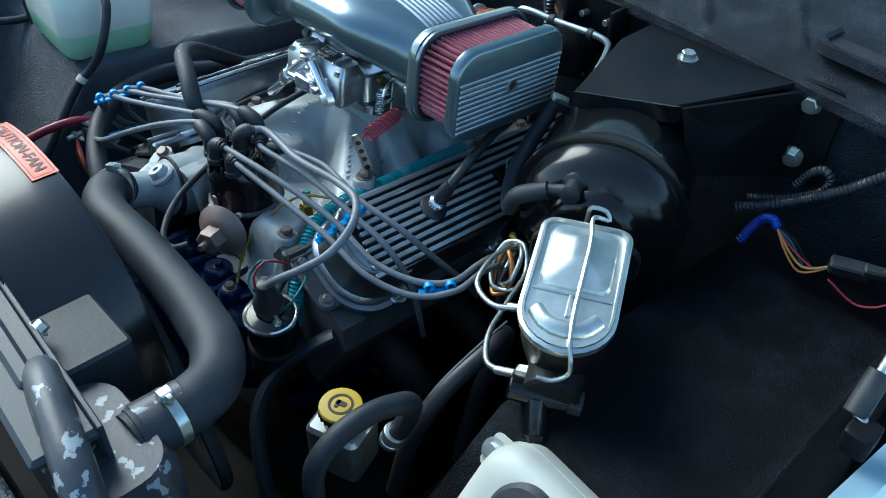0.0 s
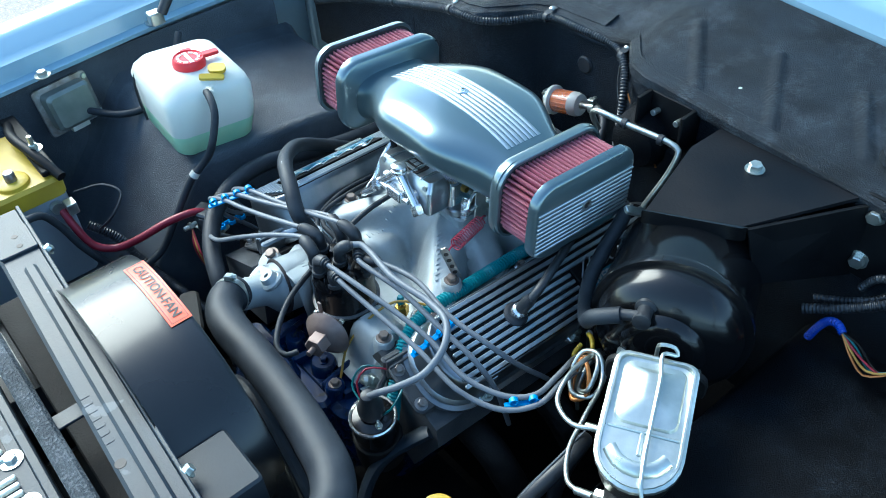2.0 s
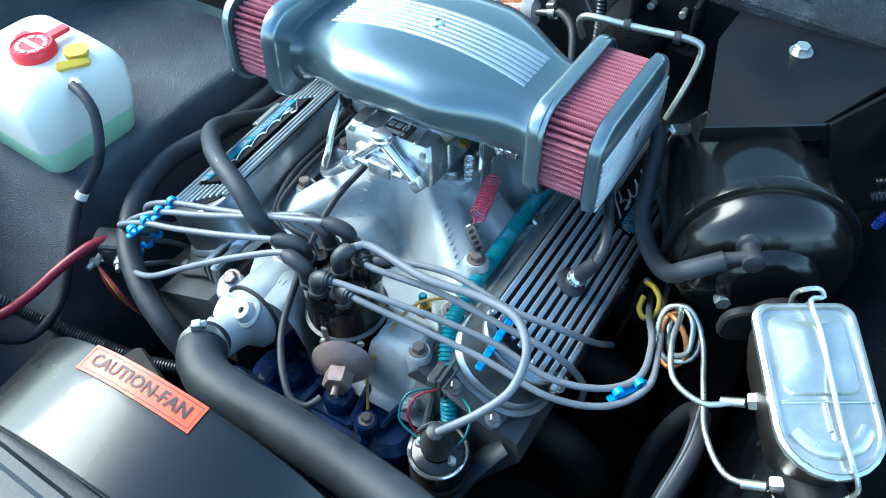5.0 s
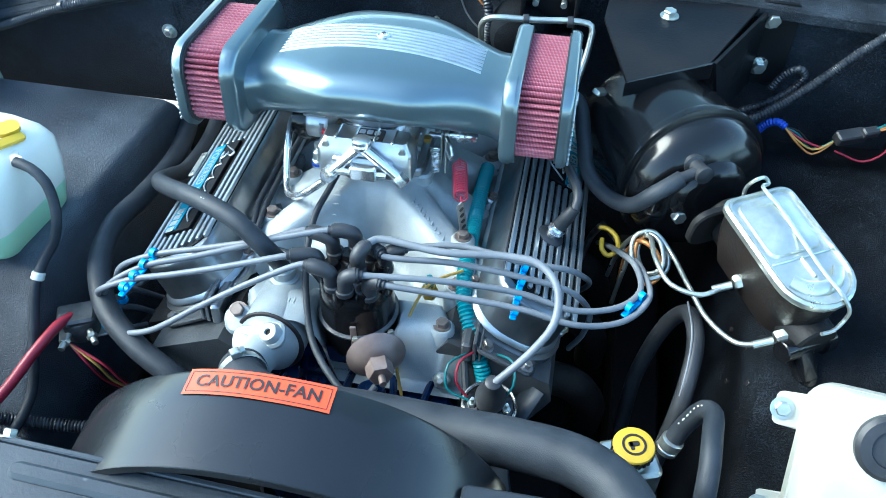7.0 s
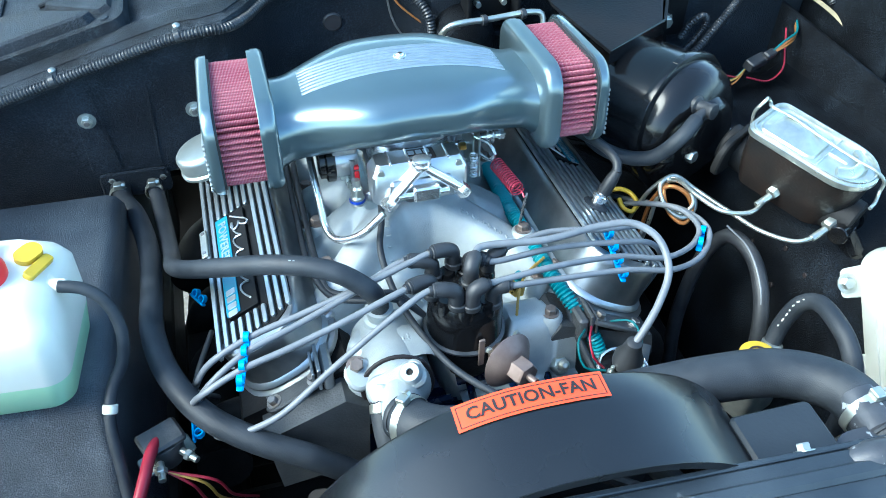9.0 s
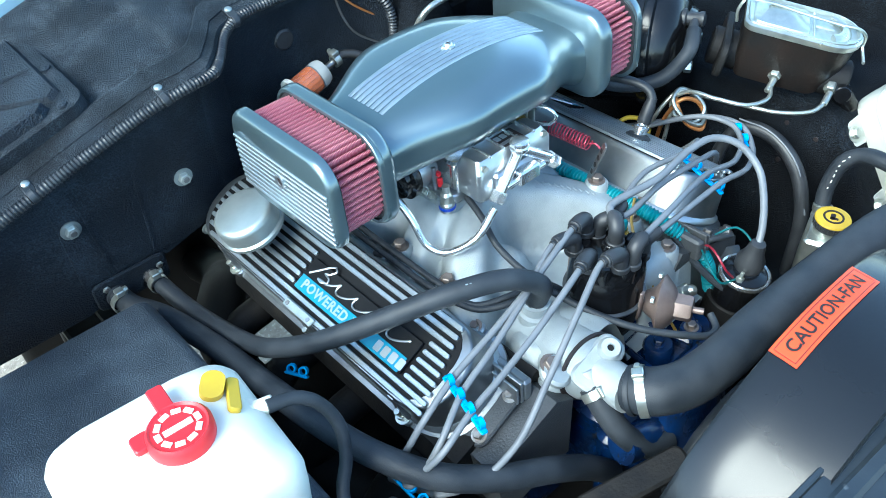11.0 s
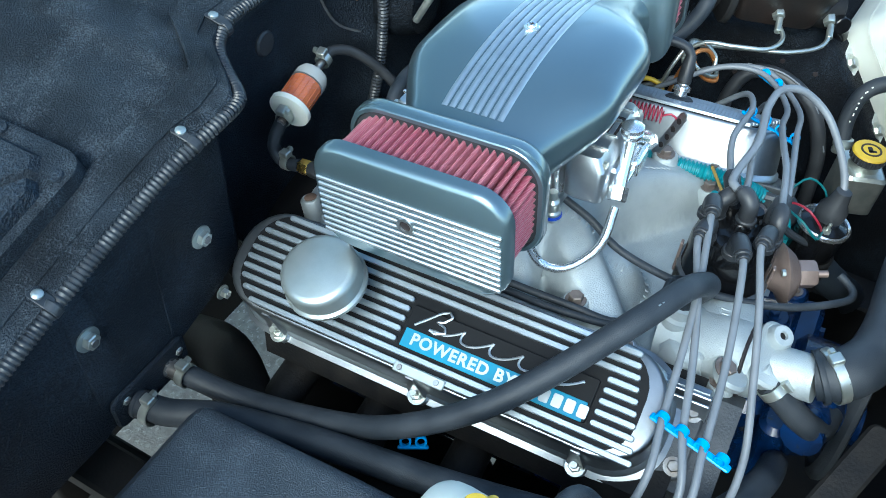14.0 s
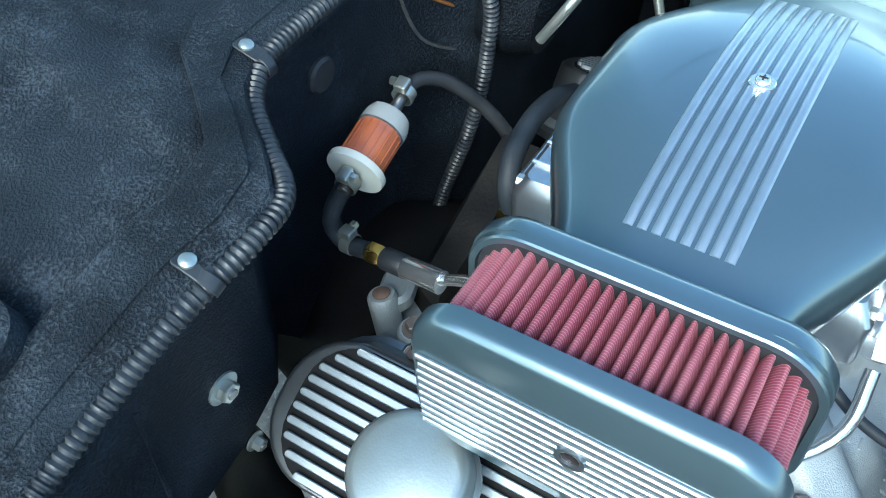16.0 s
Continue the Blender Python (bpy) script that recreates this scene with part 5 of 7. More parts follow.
part("end_cuff", lathe([(0.0112, 0), (0.0122, 0.0006), (0.0122, 0.004), (0.0114, 0.005)], 22, frame_to((-0.074, -0.2232, 0.873), (-0.0748, -0.2285, 0.886)), cap=False), RUBBER, hp2)
line = spline([(-0.275, -0.112, 0.876), (-0.235, -0.155, 0.910), (-0.168, -0.203, 0.943), (-0.119, -0.225, 0.942)], 0.004)
for i in range(3):
    p, q = line[-12 + i], line[-11 + i]
    part("print_bar", rod(p.lerp(q, 0.15) + Vector((-0.0035, -0.002, 0.0103)), p.lerp(q, 0.75) + Vector((-0.0035, -0.002, 0.0103)), 0.0008, 6), DULLZ, hp2, "worn pale print")
for x in (-0.381, -0.333):
    single("heater_pipe", rod((x, 0.225, 0.771), (x, 0.185, 0.772), 0.0105), STEEL, "steel heater pipe stub through the firewall", "pipe", "heater pipes")
    clamp((x, 0.192, 0.771), (x, 0.17, 0.772), 0.0138 if x < -0.35 else 0.0114)

# ---- coolant bottle ----
BT = pose(-0.471, -0.202, 0.860, -4, 0, -4)
bt = thing("coolant_bottle", "milky white coolant bottle, a quarter full of green coolant", "bottle", BT)
W, D = 0.174, 0.154
part("shell", loft([rrect(W - 0.003, D - 0.010, 0.022, 0.038, 6, 0, 0.001), rrect(W, D - 0.006, 0.022, 0.060, 6, 0, 0.002), rrect(W - 0.002, D - 0.002, 0.02, 0.094, 6), rrect(W - 0.012, D - 0.010, 0.024, 0.108, 6, -0.001), rrect(W - 0.045, D - 0.028, 0.026, 0.121, 6, -0.005), rrect(W - 0.070, D - 0.05, 0.024, 0.125, 6, -0.007)]), WHITEP, bt)
part("coolant", loft([rrect(W - 0.022, D - 0.034, 0.020, -0.002, 6, 0, -0.001), rrect(W - 0.010, D - 0.020, 0.022, 0.006, 6, 0, -0.001), rrect(W - 0.003, D - 0.010, 0.022, 0.038, 6, 0, 0.001)]), COOL, bt, "green coolant behind the plastic")
cap = part("red_cap", lathe([(0.026, 0.132), (0.027, 0.138), (0.027, 0.148), (0.024, 0.152), (0.022, 0.150), (0.006, 0.150)], 30, pose(0.016, -0.002, -0.013)), REDP, bt, "red screw cap with raised marks")
part("cap_tab", join(slab(0.014, 0.034, 0.006, 0.003, 0.001, 0.016, 0.032, 0.132), slab(0.016, 0.018, 0.006, 0.004, 0.001, -0.012, 0.006, 0.130)), REDP, cap)
for i in range(10):
    a = radians(36 * i)
    part("cap_bar", moved(slab(0.008, 0.0050, 0.0012, 0.0005, 0.0003), pose(0.016 + 0.0165 * math.cos(a), -0.002 + 0.0165 * math.sin(a), 0.1370, 0, 0, math.degrees(a) + 90)), WHITEP, cap)
part("cap_bar", slab(0.024, 0.006, 0.0014, 0.0005, 0.0003, 0.016, -0.002, 0.137), WHITEP, cap)
yt = part("yellow_flap", moved(loft([rrect(0.020, 0.029, 0.0095, 0, 6), rrect(0.020, 0.029, 0.0095, 0.006, 6)]), pose(0.056, 0.028, 0.124, 0, 14, -35)), YELLOW, bt, "yellow plastic flap")
part("flap_neck", moved(slab(0.011, 0.040, 0.006, 0.004, 0.001), pose(0.0655, 0.013, 0.118, -8, 26, -24)), YELLOW, yt)
part("spout", join(lathe([(0.012, 0), (0.012, 0.016), (0.009, 0.018)], 16, pose(0.068, 0.004, 0.094)), rod((0.068, 0.004, 0.104), (0.092, -0.004, 0.106), 0.0075)), WHITEP, bt)
part("mould_seam", tube([(-0.052, -D / 2 + 0.004, 0.012), (-0.054, -D / 2 - 0.0005, 0.050), (-0.056, -D / 2 + 0.001, 0.092), (-0.054, -D / 2 + 0.016, 0.116)], 0.0022, 8), BOOT, bt, "dark strap down the side")
part("foot", slab(0.026, 0.024, 0.003, 0.002, 0.0006, -0.045, -D / 2 + 0.022, 0.001), ZINC, bt, "small plated foot")
bh = thing("overflow_hose", "black rubber overflow hose from the bottle, held by a white clip", "hose")
part("hose", tube([(-0.386, -0.207, 0.969), (-0.366, -0.211, 0.966), (-0.349, -0.217, 0.953), (-0.338, -0.232, 0.925), (-0.344, -0.246, 0.890), (-0.360, -0.258, 0.864), (-0.367, -0.279, 0.843), (-0.364, -0.325, 0.790), (-0.362, -0.372, 0.738), (-0.374, -0.425, 0.722), (-0.395, -0.470, 0.79), (-0.412, -0.488, 0.84), (-0.415, -0.505, 0.868), (-0.39, -0.55, 0.885), (-0.35, -0.59, 0.90)], 0.0062, 12), RUBBER, bh)
part("clip", lathe([(0.0064, 0), (0.0078, 0.001), (0.0078, 0.009), (0.0064, 0.010)], 16, frame_to((-0.3645, -0.2695, 0.8535), (-0.3675, -0.282, 0.840))), WHITEP, bh, "white hose clip")

# ---- battery ----
ba = thing("battery", "grey car battery with a yellow top and lead posts", "battery", pose(-0.535, -0.575, 0.70))
part("case", loft([rrect(0.168, 0.245, 0.012, 0, 5), rrect(0.172, 0.250, 0.012, 0.165, 5)]), GREYB, ba)
part("top", join(loft([rrect(0.176, 0.254, 0.014, 0.165, 5), rrect(0.178, 0.256, 0.014, 0.192, 5), rrect(0.168, 0.246, 0.012, 0.198, 5)]), lathe([(0.026, 0.197), (0.025, 0.203), (0.022, 0.205)], 22, pose(0.055, 0.062, 0)), slab(0.02, 0.12, 0.006, 0.008, 0.002, 0.03, 0.0, 0.197)), YELLOW, ba, "yellow battery top")
part("post", lathe([(0.009, 0.203), (0.0085, 0.218), (0.007, 0.220)], 16, pose(0.055, 0.062, 0)), STEEL, ba)
part("hold_down", join(slab(0.20, 0.026, 0.010, 0.004, 0.002, -0.02, 0.115, 0.200), tube([(-0.10, 0.11, 0.205), (-0.03, 0.10, 0.222), (0.04, 0.11, 0.220), (0.095, 0.125, 0.200)], 0.008, 10)), BLACK, ba, "black hold-down bar")
part("hold_bolt", join(hexhead(0.007, 0.008, pose(0.03, 0.115, 0.224), 0.013), rod((0.03, 0.115, 0.22), (0.03, 0.115, 0.248), 0.004)), ZINC, ba)
part("grey_strap", slab(0.020, 0.10, 0.004, 0.002, 0.001, 0.074, -0.03, 0.199), GREYB, ba)
part("side_terminal", join(lathe([(0.010, 0), (0.010, 0.012)], 14, pose(0.086, 0.10, 0.150, 0, 90, 0)), slab(0.022, 0.016, 0.02, 0.003, 0.001, 0.105, 0.118, 0.140)), ZINC, ba)
single("red_battery_cable", tube([(-0.440, -0.470, 0.842), (-0.418, -0.468, 0.825), (-0.398, -0.455, 0.785), (-0.385, -0.430, 0.772), (-0.365, -0.395, 0.783), (-0.345, -0.345, 0.803), (-0.335, -0.305, 0.806), (-0.330, -0.288, 0.800)], 0.0065, 12), REDC, "dark red battery cable to the solenoid", "cable")
single("thin_loop_wire", tube([(-0.455, -0.440, 0.855), (-0.43, -0.40, 0.862), (-0.40, -0.385, 0.855), (-0.385, -0.41, 0.835), (-0.41, -0.435, 0.80)], 0.0022, 8), RUBBER, "thin black wire looping beside the battery", "wire")
single("battery_conduit", tube([(-0.435, -0.445, 0.80), (-0.41, -0.415, 0.77), (-0.39, -0.40, 0.73), (-0.33, -0.38, 0.70), (-0.24, -0.365, 0.695), (-0.16, -0.345, 0.70)], 0.0085, 10, ridge=0.0016, pitch=0.0042), LOOMP, "black corrugated conduit from the battery", "conduit")

# ---- starter solenoid ----
so = thing("starter_solenoid", "dull metal starter solenoid on the inner fender", "solenoid", pose(-0.326, -0.285, 0.770, 0, 0, 25))
part("can", join(lathe([(0.020, 0), (0.021, 0.003), (0.021, 0.026), (0.019, 0.029)], 22), slab(0.046, 0.034, 0.010, 0.005, 0.003, 0.0, 0.0, 0.026)), DARKST, so)
part("bracket", slab(0.060, 0.026, 0.004, 0.004, 0.001, 0, 0, -0.003), ZINC, so)
for s in (-1, 1):
    part("stud", join(rod((s * 0.012, -0.018, 0.018), (s * 0.020, -0.040, 0.018), 0.004), hexhead(0.0065, 0.006, frame_to((s * 0.015, -0.026, 0.018), (s * 0.020, -0.040, 0.018)))), ZINC, so)
for i in range(3):
    single("solenoid_wire", tube([(-0.322, -0.318, 0.785), (-0.30 + 0.012 * i, -0.33, 0.77), (-0.292 + 0.014 * i, -0.325, 0.73), (-0.28 + 0.02 * i, -0.31, 0.69)], 0.0017, 6), REDC if i != 1 else YELW, "thin coloured wire at the solenoid", "wire", "solenoid wires")

# ---- voltage regulator on the fender wall ----
rg = thing("voltage_regulator", "grey-green metal voltage regulator box on the fender wall", "regulator", pose(-0.688, -0.352, 0.872, 0, 78, 8))
part("base", slab(0.090, 0.104, 0.004, 0.008, 0.001), STEEL, rg)
part("cover", loft([rrect(0.070, 0.084, 0.010, 0.004, 5), rrect(0.068, 0.082, 0.010, 0.028, 5), rrect(0.056, 0.070, 0.008, 0.034, 5)]), mat("olive_plated_steel", (0.16, 0.19, 0.17), 0.35, 0.5, (0.24, 0.26, 0.24), 20, 0.1, 200), rg, "worn olive plated cover")
part("plug", slab(0.014, 0.034, 0.012, 0.002, 0.001, 0.040, 0.0, 0.004), WHITEP, rg)
for s in (-1, 1):
    part("screw", hexhead(0.005, 0.004, pose(-0.034 * s, 0.046, 0.004)), ZINC, rg)
single("regulator_loom", tube([(-0.66, -0.33, 0.86), (-0.60, -0.29, 0.862), (-0.585, -0.25, 0.865), (-0.60, -0.18, 0.90), (-0.65, -0.13, 0.94)], 0.0065, 10), RUBBER, "taped black loom on the inner fender", "loom")

# ---- firewall fittings ----


def washer_bolt(x, y, z, r=0.0085, label="plated bolt with a wide washer on the firewall"):
    t = thing("firewall_bolt", label, "bolt", pose(x, y, z, 90, 0, 0), "firewall bolts")
    part("washer", lathe([(r * 1.55, 0), (r * 1.55, 0.0016), (r * 1.2, 0.002)], 24), DULLZ, t)
    h = part("head", hexhead(r, 0.007, pose(0, 0, 0.0018)), ZINC, t)
    part("stud_end", rod((0, 0, 0.007), (0, 0, 0.010), r * 0.5), STEEL, h)


for x, z in ((-0.252, 0.887), (-0.398, 0.890)):
    washer_bolt(x, 0.2112, z, 0.0080)
for x, y, z in ((-0.390, 0.2145, 0.785), (-0.318, 0.2145, 0.780), (-0.240, 0.2135, 0.79)):
    washer_bolt(x, y, z, 0.0055, "small plated bolt on the firewall")
fp = single("firewall_patch", moved(slab(0.142, 0.150, 0.0022, 0.004, 0.0008), pose(-0.342, 0.2135, 0.872, 90, 0, 0)), BED, "black painted patch panel with creased seams on the firewall", "panel", kind="structure")
for x, tilt in ((-0.036, 4), (0.030, -3)):
    part("seam", moved(slab(0.0035, 0.140, 0.0012, 0.0012, 0.0005), pose(x, 0, 0.0021, 0, 0, tilt)), BED, fp, m=Matrix.Identity(4) @ pose(-0.342, 0.2135, 0.872, 90, 0, 0))
lug = thing("rear_lug", "grey cast lug with a rusty bolt behind the cylinder head", "lug", pose(-0.096, 0.196, 0.806, -12, 10, 20))
part("lug", join(slab(0.050, 0.030, 0.016, 0.014, 0.004, 0.022, -0.006, -0.010), lathe([(0.0125, -0.040), (0.0125, 0.009), (0.0105, 0.012)], 22)), CAST, lug)
part("bolt", lathe([(0.0075, 0.010), (0.0075, 0.0135), (0.0055, 0.0150)], 12), RUST, lug, "rusty bolt head")
single("firewall_plug", lathe([(0.0150, 0), (0.0150, 0.003), (0.0125, 0.005), (0.006, 0.0042)], 24, pose(-0.034, 0.2925, 0.956, 90, 0, 0)), BOOT, "black rubber plug in the firewall", "plug")
single("heater_seal_plate", moved(slab(0.10, 0.045, 0.006, 0.01, 0.002), pose(-0.357, 0.2125, 0.775, 90, 0, 0)), BED, "black oval plate round the heater pipes", "plate")
lm = thing("wiring_loom", "grey corrugated wiring loom along the cowl edge", "loom")
LOOM = [(-0.70, 0.196, 0.868), (-0.551, 0.196, 0.925), (-0.424, 0.198, 0.962), (-0.342, 0.199, 0.984), (-0.275, 0.195, 1.004), (-0.222, 0.188, 1.016), (-0.186, 0.195, 1.015), (-0.157, 0.230, 1.011), (-0.132, 0.262, 1.014), (-0.100, 0.277, 1.021), (-0.04, 0.279, 1.023), (0.034, 0.279, 1.021), (0.070, 0.256, 1.014), (0.098, 0.226, 0.982), (0.100, 0.222, 0.917), (0.089, 0.228, 0.84), (0.072, 0.245, 0.75), (0.060, 0.262, 0.62)]
part("conduit", tube(LOOM, 0.0070, 14, ridge=0.0015, pitch=0.0046), LOOMP, lm)
for x, y, z in ((-0.42, 0.198, 0.963), (-0.251, 0.192, 1.010), (-0.107, 0.274, 1.0195), (0.055, 0.268, 1.018), (-0.56, 0.196, 0.922)):
    c = part("loom_clip", join(lathe([(0.0077, 0), (0.0084, 0.0005), (0.0084, 0.0075), (0.0077, 0.008)], 18, frame_to((x - 0.004, y, z), (x + 0.1, y, z + (0.03 if x < -0.2 else 0.0))), cap=False), moved(slab(0.012, 0.022, 0.0014, 0.003, 0.0005), pose(x, y + 0.009, z + 0.0086, 12, 0, 0))), LOOMP, lm, "small dark loom clip")
    part("clip_screw", lathe([(0.0050, 0.0), (0.0048, 0.0022), (0.0030, 0.0036), (0.0012, 0.0038)], 14, pose(x, y + 0.012, z + 0.0100, 12, 0, 0)), DULLZ, c)
# fuel filter
FA, FB = Vector((-0.058, 0.246, 0.899)), Vector((0.008, 0.252, 0.914))
ff = thing("fuel_filter", "clear inline fuel filter with an amber element", "fuel filter", frame_to(FA, FB))
part("end_disc", lathe([(0.006, -0.004), (0.024, -0.002), (0.0245, 0.0), (0.0245, 0.004), (0.021, 0.006)], 28), WHITEP, ff)
part("bowl", lathe([(0.0195, 0.006), (0.0195, 0.050), (0.017, 0.056), (0.007, 0.058)], 26, cap=False), CLEAR, ff, "clear plastic bowl")
part("clear_end", lathe([(0.0200, 0.041), (0.0200, 0.050), (0.0175, 0.0565), (0.007, 0.0585)], 26, cap=False), CLEARE, ff, "clear end of the bowl")
el = part("element", lathe([(0.0185, 0.006), (0.0185, 0.040), (0.010, 0.041)], 24), AMBER, ff, "amber paper element")
for i in range(18):
    part("pleat", slab(0.0012, 0.0012, 0.032, 0.0004, 0.0002, 0.0186 * math.cos(radians(20 * i)), 0.0186 * math.sin(radians(20 * i)), 0.007), AMBER, el)
part("nipple", rod((0, 0, -0.02), (0, 0, 0.0), 0.005), STEEL, ff)
part("nipple", rod((0, 0, 0.056), (0, 0, 0.078), 0.005), STEEL, ff)
single("fuel_hose", tube([FA.lerp(FB, -0.16), (-0.074, 0.250, 0.885), (-0.083, 0.254, 0.862), (-0.084, 0.246, 0.847), (-0.085, 0.232, 0.846), (-0.086, 0.216, 0.851)], 0.0075, 12), RUBBER, "short black fuel hose below the filter", "hose", "fuel hoses")
single("fuel_hose", tube([FA.lerp(FB, 1.2), (0.032, 0.252, 0.922), (0.055, 0.240, 0.915), (0.075, 0.205, 0.885), (0.086, 0.175, 0.84), (0.09, 0.160, 0.79)], 0.0062, 12), BOOT, "short black fuel hose behind the scoop", "hose", "fuel hoses")
clamp(FA.lerp(FB, -0.10), FA.lerp(FB, -0.4), 0.0078)
clamp(FA.lerp(FB, 1.12), FA.lerp(FB, 1.4), 0.0078)
clamp((-0.0845, 0.240, 0.8465), (-0.0855, 0.222, 0.849), 0.0078)
fb = thing("brass_fitting", "brass fuel fitting between hose and chrome pipe", "fitting", frame_to((-0.0865, 0.214, 0.852), (-0.091, 0.15, 0.866)))
part("hex", hexhead(0.009, 0.014), BRASS, fb)
part("coupler", lathe([(0.0085, 0.014), (0.0095, 0.016), (0.0095, 0.034), (0.008, 0.036)], 16), BOOT, fb, "black coupler")
part("chrome_sleeve", lathe([(0.0085, 0.034), (0.0095, 0.036), (0.0095, 0.070)], 16), CHROME, fb)
# silver fuel line over the brake bracket
fl = thing("steel_fuel_line", "silver steel fuel line bent round the bracket", "fuel line")
part("line", tube([(0.098, 0.175, 0.955), (0.100, 0.157, 0.990), (0.110, 0.151, 1.003), (0.17, 0.156, 1.004), (0.235, 0.162, 1.004), (0.247, 0.161, 1.000), (0.247, 0.150, 0.975), (0.238, 0.128, 0.935), (0.234, 0.12, 0.920)], 0.0044, 12), ZINC, fl)
for t in (0.35, 0.80):
    part("sleeve", rod((0.11 + 0.13 * t, 0.151 + 0.011 * t, 1.0035), (0.118 + 0.13 * t, 0.152 + 0.011 * t, 1.0035), 0.0075), BOOT, fl)
# brake bracket
bk = thing("brake_bracket", "black steel brake booster bracket bolted to the firewall", "bracket")
topv = [(0.297, 0.033, 1.004), (0.396, 0.086, 1.010), (0.470, 0.234, 1.018), (0.268, 0.234, 1.018), (0.262, 0.165, 1.013)]
part("top_plate", loft([topv, [(x, y, z - 0.005) for x, y, z in topv]]), BKT, bk, "flat top plate")
part("front_lip", loft([[(0.294, 0.030, 1.0045), (0.294, 0.030, 0.985), (0.300, 0.036, 0.985), (0.300, 0.036, 1.0045)], [(0.398, 0.082, 1.0105), (0.398, 0.082, 0.99), (0.402, 0.089, 0.99), (0.402, 0.089, 1.0105)]]), GLOSS, bk)
sv = [(0.400, 0.090, 1.008), (0.478, 0.232, 1.012), (0.478, 0.232, 0.895), (0.420, 0.10, 0.925)]
part("side_plate", loft([sv, [(x + 0.004, y - 0.002, z) for x, y, z in sv]]), BLACK, bk)
part("flange", moved(slab(0.060, 0.125, 0.005, 0.012, 0.001), pose(0.492, 0.232, 0.962, 90, 0, 0)), BLACK, bk)
big = part("bolt", hexhead(0.0085, 0.008, pose(0.346, 0.182, 1.014, 0, 0, 20), 0.0125), ZINC, bk, "large plated bolt")
for z in (1.0, 0.927):
    part("flange_bolt", hexhead(0.0095, 0.009, pose(0.486, 0.2265, z, 90, 0, 10), 0.014), ZINC, bk)
part("stud_plate", join(slab(0.075, 0.006, 0.06, 0.002, 0.001, 0.187, 0.222, 0.965), slab(0.006, 0.04, 0.06, 0.002, 0.001, 0.150, 0.212, 0.965), slab(0.006, 0.04, 0.06, 0.002, 0.001, 0.224, 0.212, 0.965)), BLACK, bk)
for x in (0.167, 0.206):
    part("stud", rod((x, 0.222, 0.999), (x, 0.206, 1.0), 0.0045), ZINC, bk)
part("rod_end", moved(slab(0.05, 0.012, 0.006, 0.004, 0.001), pose(0.268, 0.06, 0.965, 20, 30, 70)), ZINC, bk)

# ---- brake booster ----
BO = Matrix.Translation((0.389, -0.016, 0.912)) @ pose(0, 0, 0, 84, 0, 26)
bo = thing("brake_booster", "glossy black vacuum brake booster with a crimped rim", "brake booster", BO)
part("rear_shell", lathe([(0.05, -0.155), (0.088, -0.140), (0.093, -0.12), (0.092, -0.006)], 44), GLOSS, bo)
part("rim", lathe([(0.092, -0.008), (0.0965, -0.006), (0.0975, 0.0), (0.0965, 0.006), (0.0885, 0.008)], 44), GLOSS, bo)
part("front_shell", lathe([(0.0885, 0.006), (0.087, 0.018), (0.080, 0.032), (0.066, 0.042), (0.050, 0.047), (0.046, 0.055), (0.036, 0.060), (0.01, 0.061)], 44), GLOSS, bo)
for i in range(8):
    a = radians(45 * i + 10)
    part("crimp_tab", moved(slab(0.014, 0.004, 0.010, 0.0015, 0.001), pose(0.0955 * math.cos(a), 0.0955 * math.sin(a), -0.004, 0, 0, math.degrees(a) + 90)), GLOSS, bo)
ck = part("check_valve", join(lathe([(0.013, 0), (0.013, 0.005), (0.009, 0.007), (0.009, 0.022), (0.0105, 0.024), (0.0105, 0.029), (0.005, 0.031)], 18, pose(-0.026, 0.050, 0.040))), BOOT, bo)
part("nozzle", rod((-0.026, 0.050, 0.058), (-0.056, 0.044, 0.058), 0.0068), BOOT, ck)
for s in (-1, 1):
    part("nut", hexhead(0.009, 0.010, pose(s * 0.040, -0.015, 0.050)), ZINC, bo)
single("brake_vacuum_hose", tube([BO @ Vector((-0.050, 0.046, 0.060)), BO @ Vector((-0.080, 0.032, 0.060)), (0.318, -0.085, 0.912), (0.290, -0.055, 0.898), (0.266, -0.020, 0.901), (0.255, 0.02, 0.925), (0.240, 0.07, 0.945), (0.18, 0.10, 0.92), (0.10, 0.10, 0.90)], 0.0098, 14), RUBBER, "black vacuum hose to the brake booster", "hose")

# ---- master cylinder ----
MCM = pose(0.4785, -0.178, 0.961, 8, 0, 30) @ Matrix.Scale(1.02, 4)
mc = thing("master_cylinder", "black cast master cylinder with a zinc-plated lid and wire bail", "master cylinder", MCM)


def lid_ring(w, back, front, r, z):
    """Square behind, round in front."""
    pts = []
    for i in range(13):
        a = math.pi + math.pi * i / 12
        pts.append((w / 2 * math.cos(a), -front + w / 2 + w / 2 * math.sin(a), z))
    for cx, a0 in ((w / 2 - r, 0), (-w / 2 + r, 90)):
        for i in range(5):
            a = radians(a0 + 22.5 * i)
            pts.append((cx + r * math.cos(a), back - r + r * math.sin(a), z))
    return pts


